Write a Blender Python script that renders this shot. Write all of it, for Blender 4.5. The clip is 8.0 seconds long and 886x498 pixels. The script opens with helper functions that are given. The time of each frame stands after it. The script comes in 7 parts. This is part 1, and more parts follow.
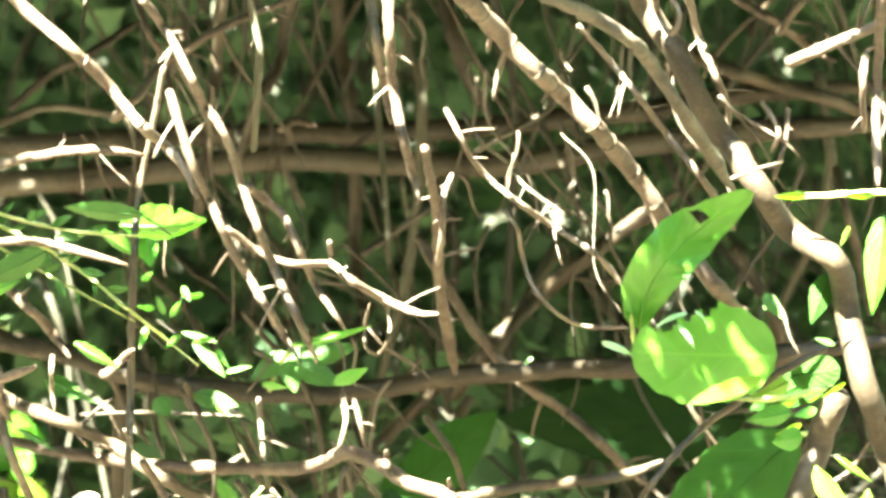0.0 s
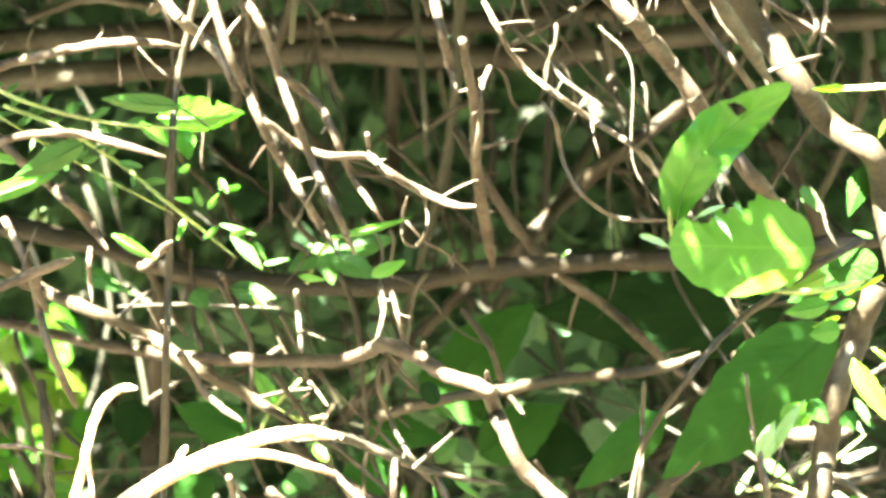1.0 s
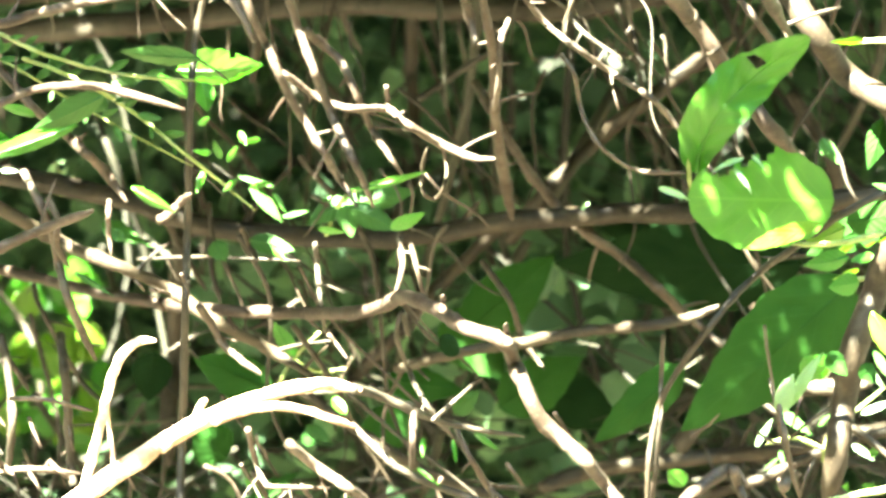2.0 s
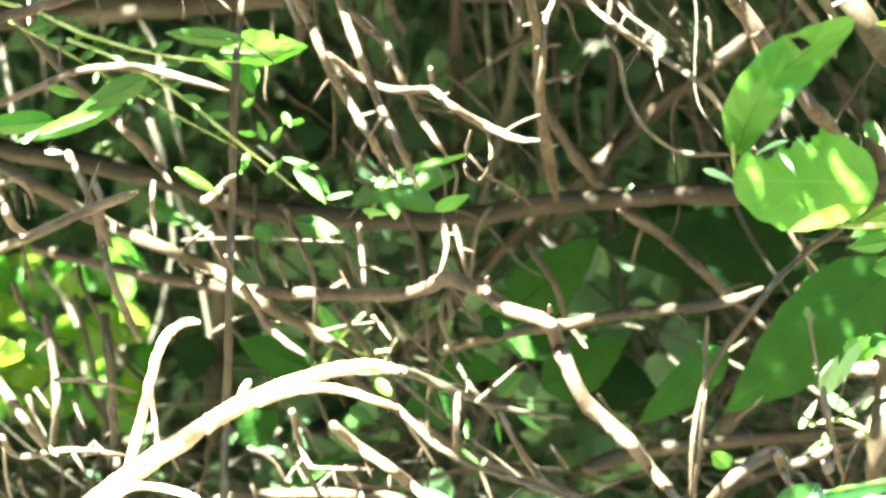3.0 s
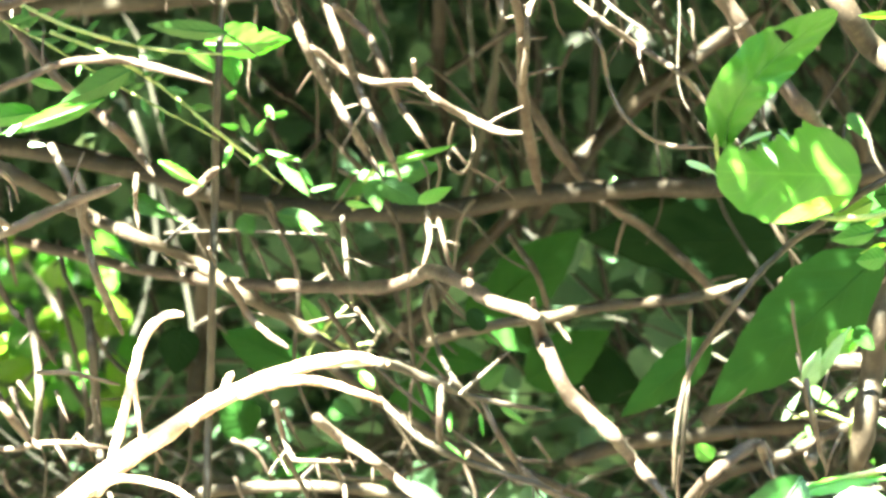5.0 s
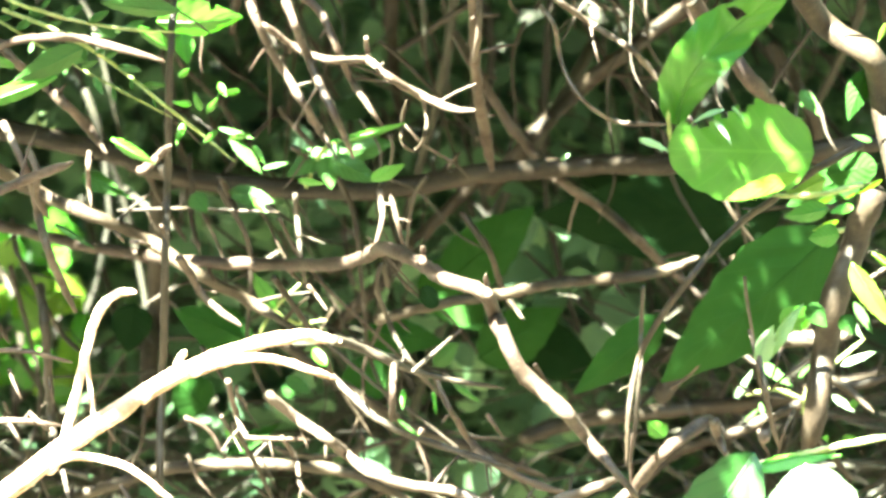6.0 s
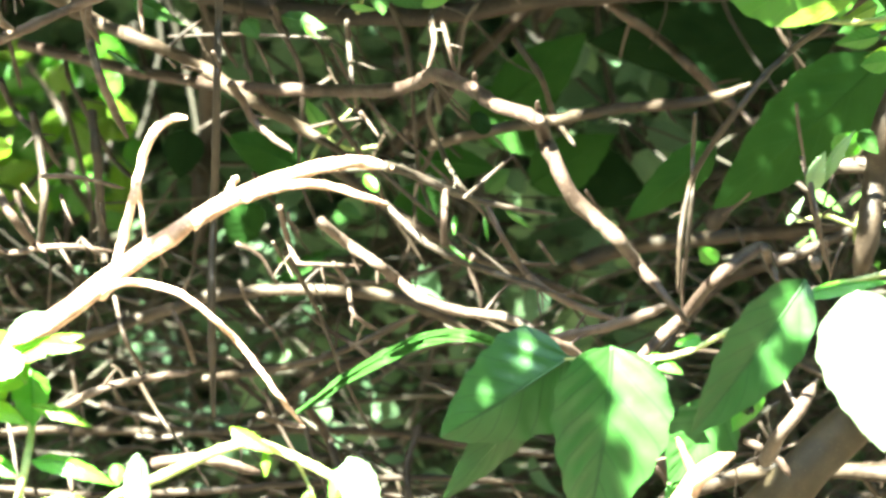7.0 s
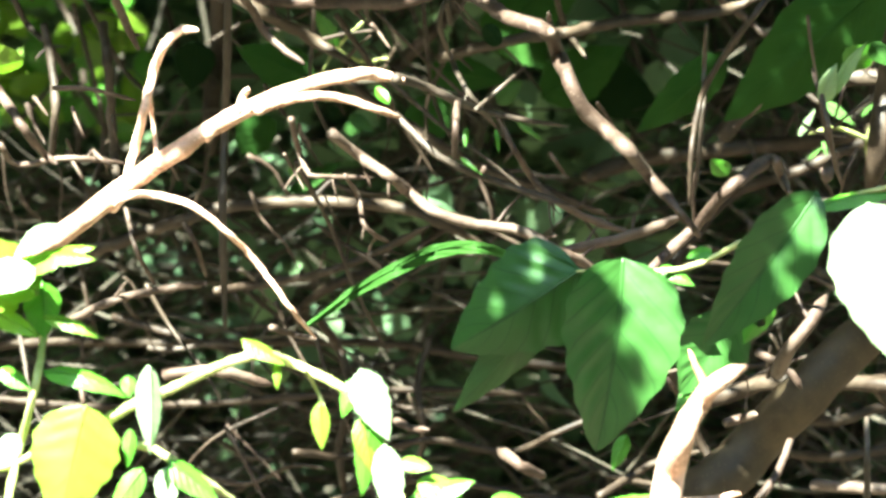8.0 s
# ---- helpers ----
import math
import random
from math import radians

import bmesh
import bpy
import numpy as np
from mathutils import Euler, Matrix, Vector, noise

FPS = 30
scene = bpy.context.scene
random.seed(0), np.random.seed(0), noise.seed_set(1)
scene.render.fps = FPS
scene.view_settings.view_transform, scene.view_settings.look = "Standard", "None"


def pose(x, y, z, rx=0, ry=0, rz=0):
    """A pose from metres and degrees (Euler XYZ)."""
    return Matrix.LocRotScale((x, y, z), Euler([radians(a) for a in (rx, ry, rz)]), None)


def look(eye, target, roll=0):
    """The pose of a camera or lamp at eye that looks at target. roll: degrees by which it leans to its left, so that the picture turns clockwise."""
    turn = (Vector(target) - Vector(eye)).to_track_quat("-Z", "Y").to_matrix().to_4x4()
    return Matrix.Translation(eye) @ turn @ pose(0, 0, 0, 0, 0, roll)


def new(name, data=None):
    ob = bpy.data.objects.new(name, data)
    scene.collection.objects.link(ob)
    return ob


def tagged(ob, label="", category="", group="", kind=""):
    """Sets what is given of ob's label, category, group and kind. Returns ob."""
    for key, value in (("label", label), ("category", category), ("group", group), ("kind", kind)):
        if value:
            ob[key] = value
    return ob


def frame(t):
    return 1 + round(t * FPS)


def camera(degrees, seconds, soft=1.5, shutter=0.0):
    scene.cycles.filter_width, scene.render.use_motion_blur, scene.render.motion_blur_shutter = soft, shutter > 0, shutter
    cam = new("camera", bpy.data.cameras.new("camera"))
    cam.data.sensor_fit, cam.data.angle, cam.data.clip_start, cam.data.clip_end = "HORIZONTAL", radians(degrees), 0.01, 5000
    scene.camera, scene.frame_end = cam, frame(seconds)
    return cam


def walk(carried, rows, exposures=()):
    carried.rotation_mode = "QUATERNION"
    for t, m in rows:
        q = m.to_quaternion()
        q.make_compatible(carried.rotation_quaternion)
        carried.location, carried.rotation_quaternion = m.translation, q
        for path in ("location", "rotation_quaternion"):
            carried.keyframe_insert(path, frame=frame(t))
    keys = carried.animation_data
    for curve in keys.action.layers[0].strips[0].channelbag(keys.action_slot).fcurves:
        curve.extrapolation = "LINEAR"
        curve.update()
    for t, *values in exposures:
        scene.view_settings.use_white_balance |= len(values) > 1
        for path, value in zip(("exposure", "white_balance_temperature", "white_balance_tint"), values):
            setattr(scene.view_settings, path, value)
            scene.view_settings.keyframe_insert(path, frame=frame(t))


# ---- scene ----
# ---------------------------------------------------------------- camera
cam = camera(6.0, 8.0, soft=2.9)
cam.data.dof.use_dof, cam.data.dof.focus_distance, cam.data.dof.aperture_fstop = True, 3.9, 22.0
EYE = (0.0, 0.0, 1.3)
# seconds, turn to the left, tilt upwards (degrees)
ROWS = [
    (0, -0.6918, -7.8238),
    (0.5, -0.6929, -8.3866),
    (1, -0.4338, -8.5536),
    (1.5, -0.1007, -8.7300),
    (1.7, -0.1744, -8.8046),
    (2.8, -0.4265, -8.9615),
    (3, -0.0000, -9.0000),
    (3.5, -0.1125, -9.0919),
    (4, -0.1473, -8.8870),
    (4.2, -0.1666, -8.7817),
    (5.3, -0.1047, -9.1225),
    (5.5, -0.2405, -9.1263),
    (6, -0.4404, -9.2046),
    (6.5, -0.2137, -9.7582),
    (7, -0.0856, -10.3824),
    (7.5, 0.0818, -10.7306),
    (8, -0.0078, -10.9793),
]
walk(cam, [(t, pose(*EYE, 90 + tilt, 0, turn)) for t, turn, tilt in ROWS], [(0.0, 5.74, 6750, -17), (1.7, 5.56, 6550, -19), (3.0, 5.47, 6350, -20), (6.0, 5.41, 6150, -18), (7.0, 4.69, 6150, -13), (7.5, 4.21, 6150, -11), (8.0, 3.79, 6050, -11)])

# ---------------------------------------------------------------- light
SUN_UP, SUN_SIDE = 55.0, -32.0          # elevation; degrees from straight behind the camera, minus: to its left
world = bpy.data.worlds.new("sky")
scene.world = world
world.use_nodes = True
wn = world.node_tree
sky = wn.nodes.new("ShaderNodeTexSky")
sky.sky_type, sky.sun_disc = "NISHITA", False
sky.sun_elevation, sky.sun_rotation = radians(SUN_UP), radians(180 - SUN_SIDE)
wn.links.new(sky.outputs[0], wn.nodes["Background"].inputs[0])
wn.nodes["Background"].inputs[1].default_value = 0.085
sun = new("sun", bpy.data.lights.new("sun", "SUN"))
sun.data.energy, sun.data.angle, sun.data.color = 5.0, radians(0.5), (1.0, 0.965, 0.91)
SUN_WAY = Vector((math.sin(radians(SUN_SIDE)) * math.cos(radians(SUN_UP)), -math.cos(radians(SUN_SIDE)) * math.cos(radians(SUN_UP)), math.sin(radians(SUN_UP))))
sun.matrix_world = look(SUN_WAY * 30, (0, 0, 0))


# ---------------------------------------------------------------- materials
def nodes_of(name):
    m = bpy.data.materials.new(name)
    m.use_nodes = True
    return m, m.node_tree.nodes, m.node_tree.links, m.node_tree.nodes["Principled BSDF"]


def ramp(nodes, links, fac, *stops):
    r = nodes.new("ShaderNodeValToRGB")
    while len(r.color_ramp.elements) < len(stops):
        r.color_ramp.elements.new(0.5)
    for e, (at, c) in zip(r.color_ramp.elements, stops):
        e.position, e.color = at, (*c, 1)
    links.new(fac, r.inputs[0])
    return r.outputs[0]


def bark(name, dark, mid, pale, rough=0.58, grain=260.0):
    """Bark with blotches, fine grain and pale lenticels."""
    m, n, l, b = nodes_of(name)
    co = n.new("ShaderNodeTexCoord").outputs["Object"]
    info = n.new("ShaderNodeObjectInfo")
    big, fine, spots = n.new("ShaderNodeTexNoise"), n.new("ShaderNodeTexNoise"), n.new("ShaderNodeTexVoronoi")
    big.inputs["Scale"].default_value, big.inputs["Detail"].default_value = 45, 5
    fine.inputs["Scale"].default_value, fine.inputs["Detail"].default_value = grain, 6
    spots.inputs["Scale"].default_value = 420
    for t in (big, fine, spots):
        l.new(co, t.inputs["Vector"])
    mixed = n.new("ShaderNodeMath")
    mixed.operation = "MULTIPLY_ADD"
    l.new(fine.outputs[0], mixed.inputs[0])
    mixed.inputs[1].default_value = 0.45
    l.new(big.outputs[0], mixed.inputs[2])
    shift = n.new("ShaderNodeMath")
    shift.operation = "MULTIPLY_ADD"
    l.new(info.outputs["Random"], shift.inputs[0])
    shift.inputs[1].default_value = 0.22
    l.new(mixed.outputs[0], shift.inputs[2])
    base = ramp(n, l, shift.outputs[0], (0.5, dark), (0.78, mid), (1.0, pale))
    dot = n.new("ShaderNodeMath")
    dot.operation = "LESS_THAN"
    l.new(spots.outputs["Distance"], dot.inputs[0])
    dot.inputs[1].default_value = 0.2
    mix = n.new("ShaderNodeMix")
    mix.data_type = "RGBA"
    l.new(dot.outputs[0], mix.inputs[0])
    l.new(base, mix.inputs[6])
    mix.inputs[7].default_value = (*pale, 1)
    l.new(mix.outputs[2], b.inputs["Base Color"])
    b.inputs["Roughness"].default_value = rough
    b.inputs["Specular IOR Level"].default_value = 0.35
    bump = n.new("ShaderNodeBump")
    bump.inputs["Strength"].default_value, bump.inputs["Distance"].default_value = 0.5, 0.0015
    l.new(mixed.outputs[0], bump.inputs["Height"])
    l.new(bump.outputs[0], b.inputs["Normal"])
    return m


def leafy(name, dark, light, vein, through_light=0.4, rough=0.42, gloss=0.5, vein_share=0.35):
    """A living leaf: veins from its length and breadth, blotches, light that comes through it."""
    m, n, l, b = nodes_of(name)
    out = n["Material Output"]
    uv = n.new("ShaderNodeTexCoord")
    sep = n.new("ShaderNodeSeparateXYZ")
    l.new(uv.outputs["UV"], sep.inputs[0])

    def calc(op, a, c, d=0.0):
        q = n.new("ShaderNodeMath")
        q.operation = op
        for i, v in enumerate((a, c, d)):
            if isinstance(v, (int, float)):
                q.inputs[i].default_value = v
            else:
                l.new(v, q.inputs[i])
        return q.outputs[0]

    side = calc("ABSOLUTE", calc("MULTIPLY_ADD", sep.outputs[1], 2.0, -1.0), 0.0)
    ribs = calc("SINE", calc("MULTIPLY", calc("SUBTRACT", sep.outputs[0], calc("MULTIPLY", side, 0.3)), 40.0), 0.0)
    rib = calc("GREATER_THAN", ribs, 0.955)
    mid = calc("LESS_THAN", side, 0.035)
    veins = calc("MAXIMUM", calc("MULTIPLY", rib, 0.55), mid)
    info = n.new("ShaderNodeObjectInfo")
    blot = n.new("ShaderNodeTexNoise")
    blot.inputs["Scale"].default_value, blot.inputs["Detail"].default_value = 60, 4
    l.new(uv.outputs["Object"], blot.inputs["Vector"])
    tone = calc("MULTIPLY_ADD", info.outputs["Random"], 0.35, calc("MULTIPLY", blot.outputs[0], 0.85))
    base = ramp(n, l, tone, (0.25, dark), (0.85, light))
    mix = n.new("ShaderNodeMix")
    mix.data_type = "RGBA"
    l.new(calc("MULTIPLY", veins, vein_share), mix.inputs[0])
    l.new(base, mix.inputs[6])
    mix.inputs[7].default_value = (*vein, 1)
    l.new(mix.outputs[2], b.inputs["Base Color"])
    b.inputs["Roughness"].default_value = rough
    b.inputs["Specular IOR Level"].default_value = gloss
    bump = n.new("ShaderNodeBump")
    bump.inputs["Strength"].default_value, bump.inputs["Distance"].default_value = 0.7, 0.0011
    swell = calc("MULTIPLY_ADD", ribs, -0.1, calc("MULTIPLY", blot.outputs[0], 0.8))
    l.new(swell, bump.inputs["Height"])
    l.new(bump.outputs[0], b.inputs["Normal"])
    tr = n.new("ShaderNodeBsdfTranslucent")
    warm = n.new("ShaderNodeMix")
    warm.data_type, warm.blend_type = "RGBA", "MULTIPLY"
    warm.inputs[0].default_value = 1.0
    l.new(mix.outputs[2], warm.inputs[6])
    warm.inputs[7].default_value = (1.35, 1.7, 0.5, 1)
    l.new(warm.outputs[2], tr.inputs[0])
    mx = n.new("ShaderNodeMixShader")
    mx.inputs[0].default_value = through_light
    l.new(b.outputs[0], mx.inputs[1])
    l.new(tr.outputs[0], mx.inputs[2])
    l.new(mx.outputs[0], out.inputs[0])
    return m


def islands(name, *stops, rough=0.6, through_light=0.0):
    """For uncounted stuff: every piece takes its own tone."""
    m, n, l, b = nodes_of(name)
    geo = n.new("ShaderNodeNewGeometry")
    co = n.new("ShaderNodeTexCoord")
    fine = n.new("ShaderNodeTexNoise")
    fine.inputs["Scale"].default_value = 120
    l.new(co.outputs["Object"], fine.inputs["Vector"])
    q = n.new("ShaderNodeMath")
    q.operation = "MULTIPLY_ADD"
    l.new(fine.outputs[0], q.inputs[0])
    q.inputs[1].default_value = 0.35
    l.new(geo.outputs["Random Per Island"], q.inputs[2])
    col = ramp(n, l, q.outputs[0], *stops)
    l.new(col, b.inputs["Base Color"])
    b.inputs["Roughness"].default_value = rough
    if through_light:
        tr = n.new("ShaderNodeBsdfTranslucent")
        l.new(col, tr.inputs[0])
        mx = n.new("ShaderNodeMixShader")
        mx.inputs[0].default_value = through_light
        l.new(b.outputs[0], mx.inputs[1])
        l.new(tr.outputs[0], mx.inputs[2])
        l.new(mx.outputs[0], n["Material Output"].inputs[0])
    return m


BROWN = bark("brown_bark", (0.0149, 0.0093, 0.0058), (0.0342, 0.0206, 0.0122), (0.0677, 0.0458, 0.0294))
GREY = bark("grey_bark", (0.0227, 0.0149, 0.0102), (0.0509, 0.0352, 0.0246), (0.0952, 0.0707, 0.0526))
# paler dry bark for sunlit twigs, part of their light put into the colour
TAN = bark("sunlit_dry_bark", (0.0330, 0.0178, 0.0118), (0.0651, 0.0390, 0.0272), (0.1226, 0.0838, 0.0627))
# glare of full sun put into the bark colour, for the bent stem and stump
SUNLIT_WHITE = bark("sunlit_white_bark", (0.2640, 0.1410, 0.0883), (0.5250, 0.3104, 0.2137), (0.8600, 0.5700, 0.4417))
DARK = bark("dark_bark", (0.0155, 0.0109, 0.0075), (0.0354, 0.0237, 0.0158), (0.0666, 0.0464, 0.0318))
SMOOTH = bark("smooth_bark", (0.0352, 0.0224, 0.0112), (0.0640, 0.0432, 0.0224), (0.0928, 0.0640, 0.0352), grain=120.0)
GREENSTEM = bark("green_stem", (0.1568, 0.1904, 0.0560), (0.3024, 0.3360, 0.1008), (0.4704, 0.4704, 0.2016), rough=0.5)
LEAF = leafy("green_leaf", (0.0422, 0.0989, 0.0186), (0.0756, 0.1607, 0.0310), (0.0248, 0.0724, 0.0124), 0.1, 0.5, 0.3, 0.7)
GLOSSY = leafy("glossy_leaf", (0.0256, 0.0720, 0.0136), (0.0416, 0.1056, 0.0216), (0.0128, 0.0416, 0.0080), 0.1, 0.36, 0.4, 0.8)
VINE = leafy("vine_leaf", (0.0550, 0.1488, 0.0139), (0.0961, 0.2247, 0.0217), (0.1511, 0.3030, 0.0403), 0.2)
YOUNG = leafy("young_leaf", (0.0495, 0.1632, 0.0105), (0.0825, 0.2346, 0.0165), (0.1485, 0.3060, 0.0450), 0.16)
# two darker leaf copies with shade and deep shade put into the colour
SHADED = leafy("shade_tinted_leaf", (0.0227, 0.0637, 0.0107), (0.0384, 0.0936, 0.0168), (0.0517, 0.1117, 0.0301), 0.16, 0.65, 0.08)
DEEP = leafy("deep_shade_leaf", (0.0086, 0.0202, 0.0064), (0.0158, 0.0317, 0.0101), (0.0216, 0.0360, 0.0144), 0.08, 0.8, 0.03)
# near-white copy for leaves in glare, the glare put into the colour
PALE = leafy("sunlit_pale_leaf", (0.2184, 0.3203, 0.1501), (0.3549, 0.4659, 0.2457), (0.4368, 0.5533, 0.3276), 0.2)
GOLD = leafy("yellow_leaf", (0.1190, 0.2100, 0.0168), (0.1890, 0.3010, 0.0280), (0.2100, 0.3150, 0.0350), 0.28)
BACKLEAF = islands("far_leaves", (0.0, (0.0783, 0.1350, 0.0702)), (0.7, (0.1512, 0.2457, 0.1215)), (1.3, (0.2565, 0.3847, 0.1823)), rough=0.6, through_light=0.5)
CROWN = islands("crown_leaves", (0.0, (0.035, 0.060, 0.020)), (0.7, (0.060, 0.105, 0.032)), (1.3, (0.090, 0.145, 0.045)), rough=0.6, through_light=0.25)
BRUSH = islands("far_twigs", (0.0, (0.0173, 0.0120, 0.0075)), (0.7, (0.0366, 0.0283, 0.0168)), (1.3, (0.0781, 0.0634, 0.0418)), rough=0.75)
WOODS = leafy("woods", (0.045, 0.075, 0.025), (0.085, 0.12, 0.045), (0.06, 0.09, 0.03), 0.0, 0.8, 0.1)
LITTER = islands("dead_leaves", (0.0, (0.085, 0.060, 0.038)), (0.7, (0.186, 0.127, 0.075)), (1.2, (0.338, 0.254, 0.152)), rough=0.8)


def soil():
    m, n, l, b = nodes_of("soil")
    co = n.new("ShaderNodeTexCoord").outputs["Object"]
    a, c = n.new("ShaderNodeTexNoise"), n.new("ShaderNodeTexNoise")
    a.inputs["Scale"].default_value, a.inputs["Detail"].default_value = 1.3, 6
    c.inputs["Scale"].default_value, c.inputs["Detail"].default_value = 55, 8
    l.new(co, a.inputs["Vector"]), l.new(co, c.inputs["Vector"])
    q = n.new("ShaderNodeMath")
    q.operation = "MULTIPLY_ADD"
    l.new(c.outputs[0], q.inputs[0])
    q.inputs[1].default_value = 0.7
    l.new(a.outputs[0], q.inputs[2])
    l.new(ramp(n, l, q.outputs[0], (0.5, (0.022, 0.019, 0.012)), (0.85, (0.038, 0.034, 0.020)), (1.2, (0.065, 0.056, 0.034))), b.inputs["Base Color"])
    b.inputs["Roughness"].default_value = 0.95
    bump = n.new("ShaderNodeBump")
    bump.inputs["Distance"].default_value = 0.02
    l.new(c.outputs[0], bump.inputs["Height"])
    l.new(bump.outputs[0], b.inputs["Normal"])
    return m


SOIL = soil()


# ---------------------------------------------------------------- builders
def mesh_object(name, verts, faces, material, parent=None, label="", uvs=None, origin=None):
    """ONE mesh object; verts in world metres, origin at the given place; a child sits under parent."""
    o = Vector(origin if origin is not None else verts[0])
    me = bpy.data.meshes.new(name)
    me.from_pydata([(v[0] - o[0], v[1] - o[1], v[2] - o[2]) for v in verts], [], faces)
    me.polygons.foreach_set("use_smooth", [True] * len(me.polygons))
    if uvs:
        layer = me.uv_layers.new(name="uv")
        for loop in me.loops:
            layer.data[loop.index].uv = uvs[loop.vertex_index]
    me.materials.append(material)
    ob = new(name, me)
    ob.parent = parent
    base = Vector((0, 0, 0))
    p = parent
    while p:
        base += p.location
        p = p.parent
    ob.location = o - base
    return tagged(ob, label)


def spline(pts, step):
    """Points every step metres or so along a smooth line through pts."""
    p = [Vector(q) for q in pts]
    p = [2 * p[0] - p[1]] + p + [2 * p[-1] - p[-2]]
    line = []
    for i in range(1, len(p) - 2):
        a, b, c, d = p[i - 1:i + 3]
        k = max(2, min(14, int((c - b).length / step)))
        for j in range(k):
            t = j / k
            line.append(0.5 * ((2 * b) + (c - a) * t + (2 * a - 5 * b + 4 * c - d) * t * t + (3 * b - a - 3 * c + d) * t ** 3))
    line.append(p[-2])
    return line


def tube(line, radius, sides=8, rng=random, rough=0.12, knots=0.0):
    """Verts and faces of a tapered, uneven round stem along a line; radius: a function of 0..1."""
    verts, faces = [], []
    n = len(line)
    ref = Vector((0.31, -0.82, 0.47))
    swell = [1.0] * n
    if knots:
        i = rng.randrange(2, 8)
        while i < n - 2:
            swell[i] += knots
            swell[i + 1] += knots * 0.4
            i += rng.randrange(5, 12)
    for i, c in enumerate(line):
        d = (line[min(i + 1, n - 1)] - line[max(i - 1, 0)]).normalized()
        u = (ref - d * ref.dot(d)).normalized()
        ref = u
        w = d.cross(u)
        r0 = radius(i / (n - 1)) * swell[i]
        for s in range(sides):
            a = 2 * math.pi * s / sides
            r = r0 * (1 + rng.uniform(-rough, rough))
            verts.append(c + (u * math.cos(a) + w * math.sin(a)) * r)
        if i:
            k = (i - 1) * sides
            for s in range(sides):
                e = (s + 1) % sides
                faces.append((k + s, k + e, k + sides + e, k + sides + s))
    for i, way in ((0, -1), (n - 1, 1)):
        d = (line[1] - line[0]) if i == 0 else (line[-1] - line[-2])
        verts.append(line[i] + d.normalized() * way * radius(i / (n - 1)) * 0.5)
        k, t = i * sides, len(verts) - 1
        for s in range(sides):
            e = (s + 1) % sides
            faces.append((k + e, k + s, t) if i == 0 else (k + s, k + e, t))
    return verts, faces


def stem(name, pts, r0, r1, material, parent=None, label="", knots=0.06):
    """A branch, stem or twig through pts, r0 thick (radius) at its start and r1 at its end."""
    rng = random.Random(int(abs(pts[0][0] * 7919 + pts[0][2] * 104729 + pts[-1][0] * 1299) * 1000))
    line = spline(pts, max(0.0035, (r0 + r1) * 0.8))
    for q in line[1:-1]:
        q += Vector((rng.uniform(-1, 1), rng.uniform(-1, 1), rng.uniform(-1, 1))) * (r0 + r1) * 0.06
    v, f = tube(line, lambda t: (r0 + (r1 - r0) * t) * (1 - 0.6 * max(0.0, (t - 0.88) / 0.12) ** 1.5), 16 if r0 > 0.0045 else 10 if r0 > 0.003 else 7, rng, 0.035 if r0 > 0.0045 else 0.08, knots * (0.5 if r0 > 0.0045 else 1))
    return mesh_object(name, v, f, material, parent, label)


def branch(pts, r0, r1, material, label, spurs=0, joints=0.0, name="branch", group="thicket branches"):
    """A whole branch as a thing, with short side spurs as its parts."""
    ob = stem(name, pts, r0, r1, material, knots=0.16)
    tagged(ob, label, "branch", group)
    rng = random.Random(int(abs(pts[0][0] + 3 * pts[-1][2]) * 1e5))
    line = spline(pts, 0.01)
    for _ in range(spurs):
        i = rng.randrange(1, len(line) - 1)
        d = (line[i + 1] - line[i - 1]).normalized()
        side = d.cross(Vector((rng.uniform(-0.3, 0.3), -1, rng.uniform(-0.2, 0.2)))).normalized() * rng.choice((-1, 1))
        way = (side + d * rng.uniform(0.1, 0.9) + Vector((0, rng.uniform(-0.5, 0.5), 0))).normalized()
        r = (r0 + (r1 - r0) * i / len(line))
        ln = rng.uniform(2.5, 6) * r + rng.choice((0, 0, 0.012))
        mid = line[i] + way * ln * 0.5 + d * ln * 0.08
        stem("spur", [line[i], mid, line[i] + way * ln + d * ln * 0.25], r * 0.42, r * 0.2, material, ob, "", 0)
    if joints:
        walked, mark = 0.0, joints
        for i in range(1, len(line) - 1):
            walked += (line[i] - line[i - 1]).length
            if walked > mark:
                mark = walked + joints * rng.uniform(0.7, 1.4)
                r = (r0 + (r1 - r0) * i / len(line)) * 1.16
                d = (line[i + 1] - line[i - 1]).normalized() * r
                v, f = tube([line[i] - d * 0.22, line[i] - d * 0.08, line[i] + d * 0.08, line[i] + d * 0.22], lambda t: r * (0.88 + 0.12 * math.sin(math.pi * t)), 10, rng, 0.03)
                mesh_object("joint", v, f, BROWN, ob)
    return ob


def leaf_shape(t, kind):
    if kind == "round":
        return math.sqrt(max(0.0, 1 - (2 * t - 1) ** 2)) * (1.0 - 0.1 * t)
    if kind == "broad":
        return math.sin(math.pi * t ** 0.62) ** 0.72 * (1 - 0.18 * t)
    if kind == "narrow":
        return math.sin(math.pi * t ** 0.8) ** 0.9
    return (math.sin(math.pi * t ** 0.72)) ** 0.85 * (1 - 0.16 * t)     # egg-shaped with a drawn-out tip


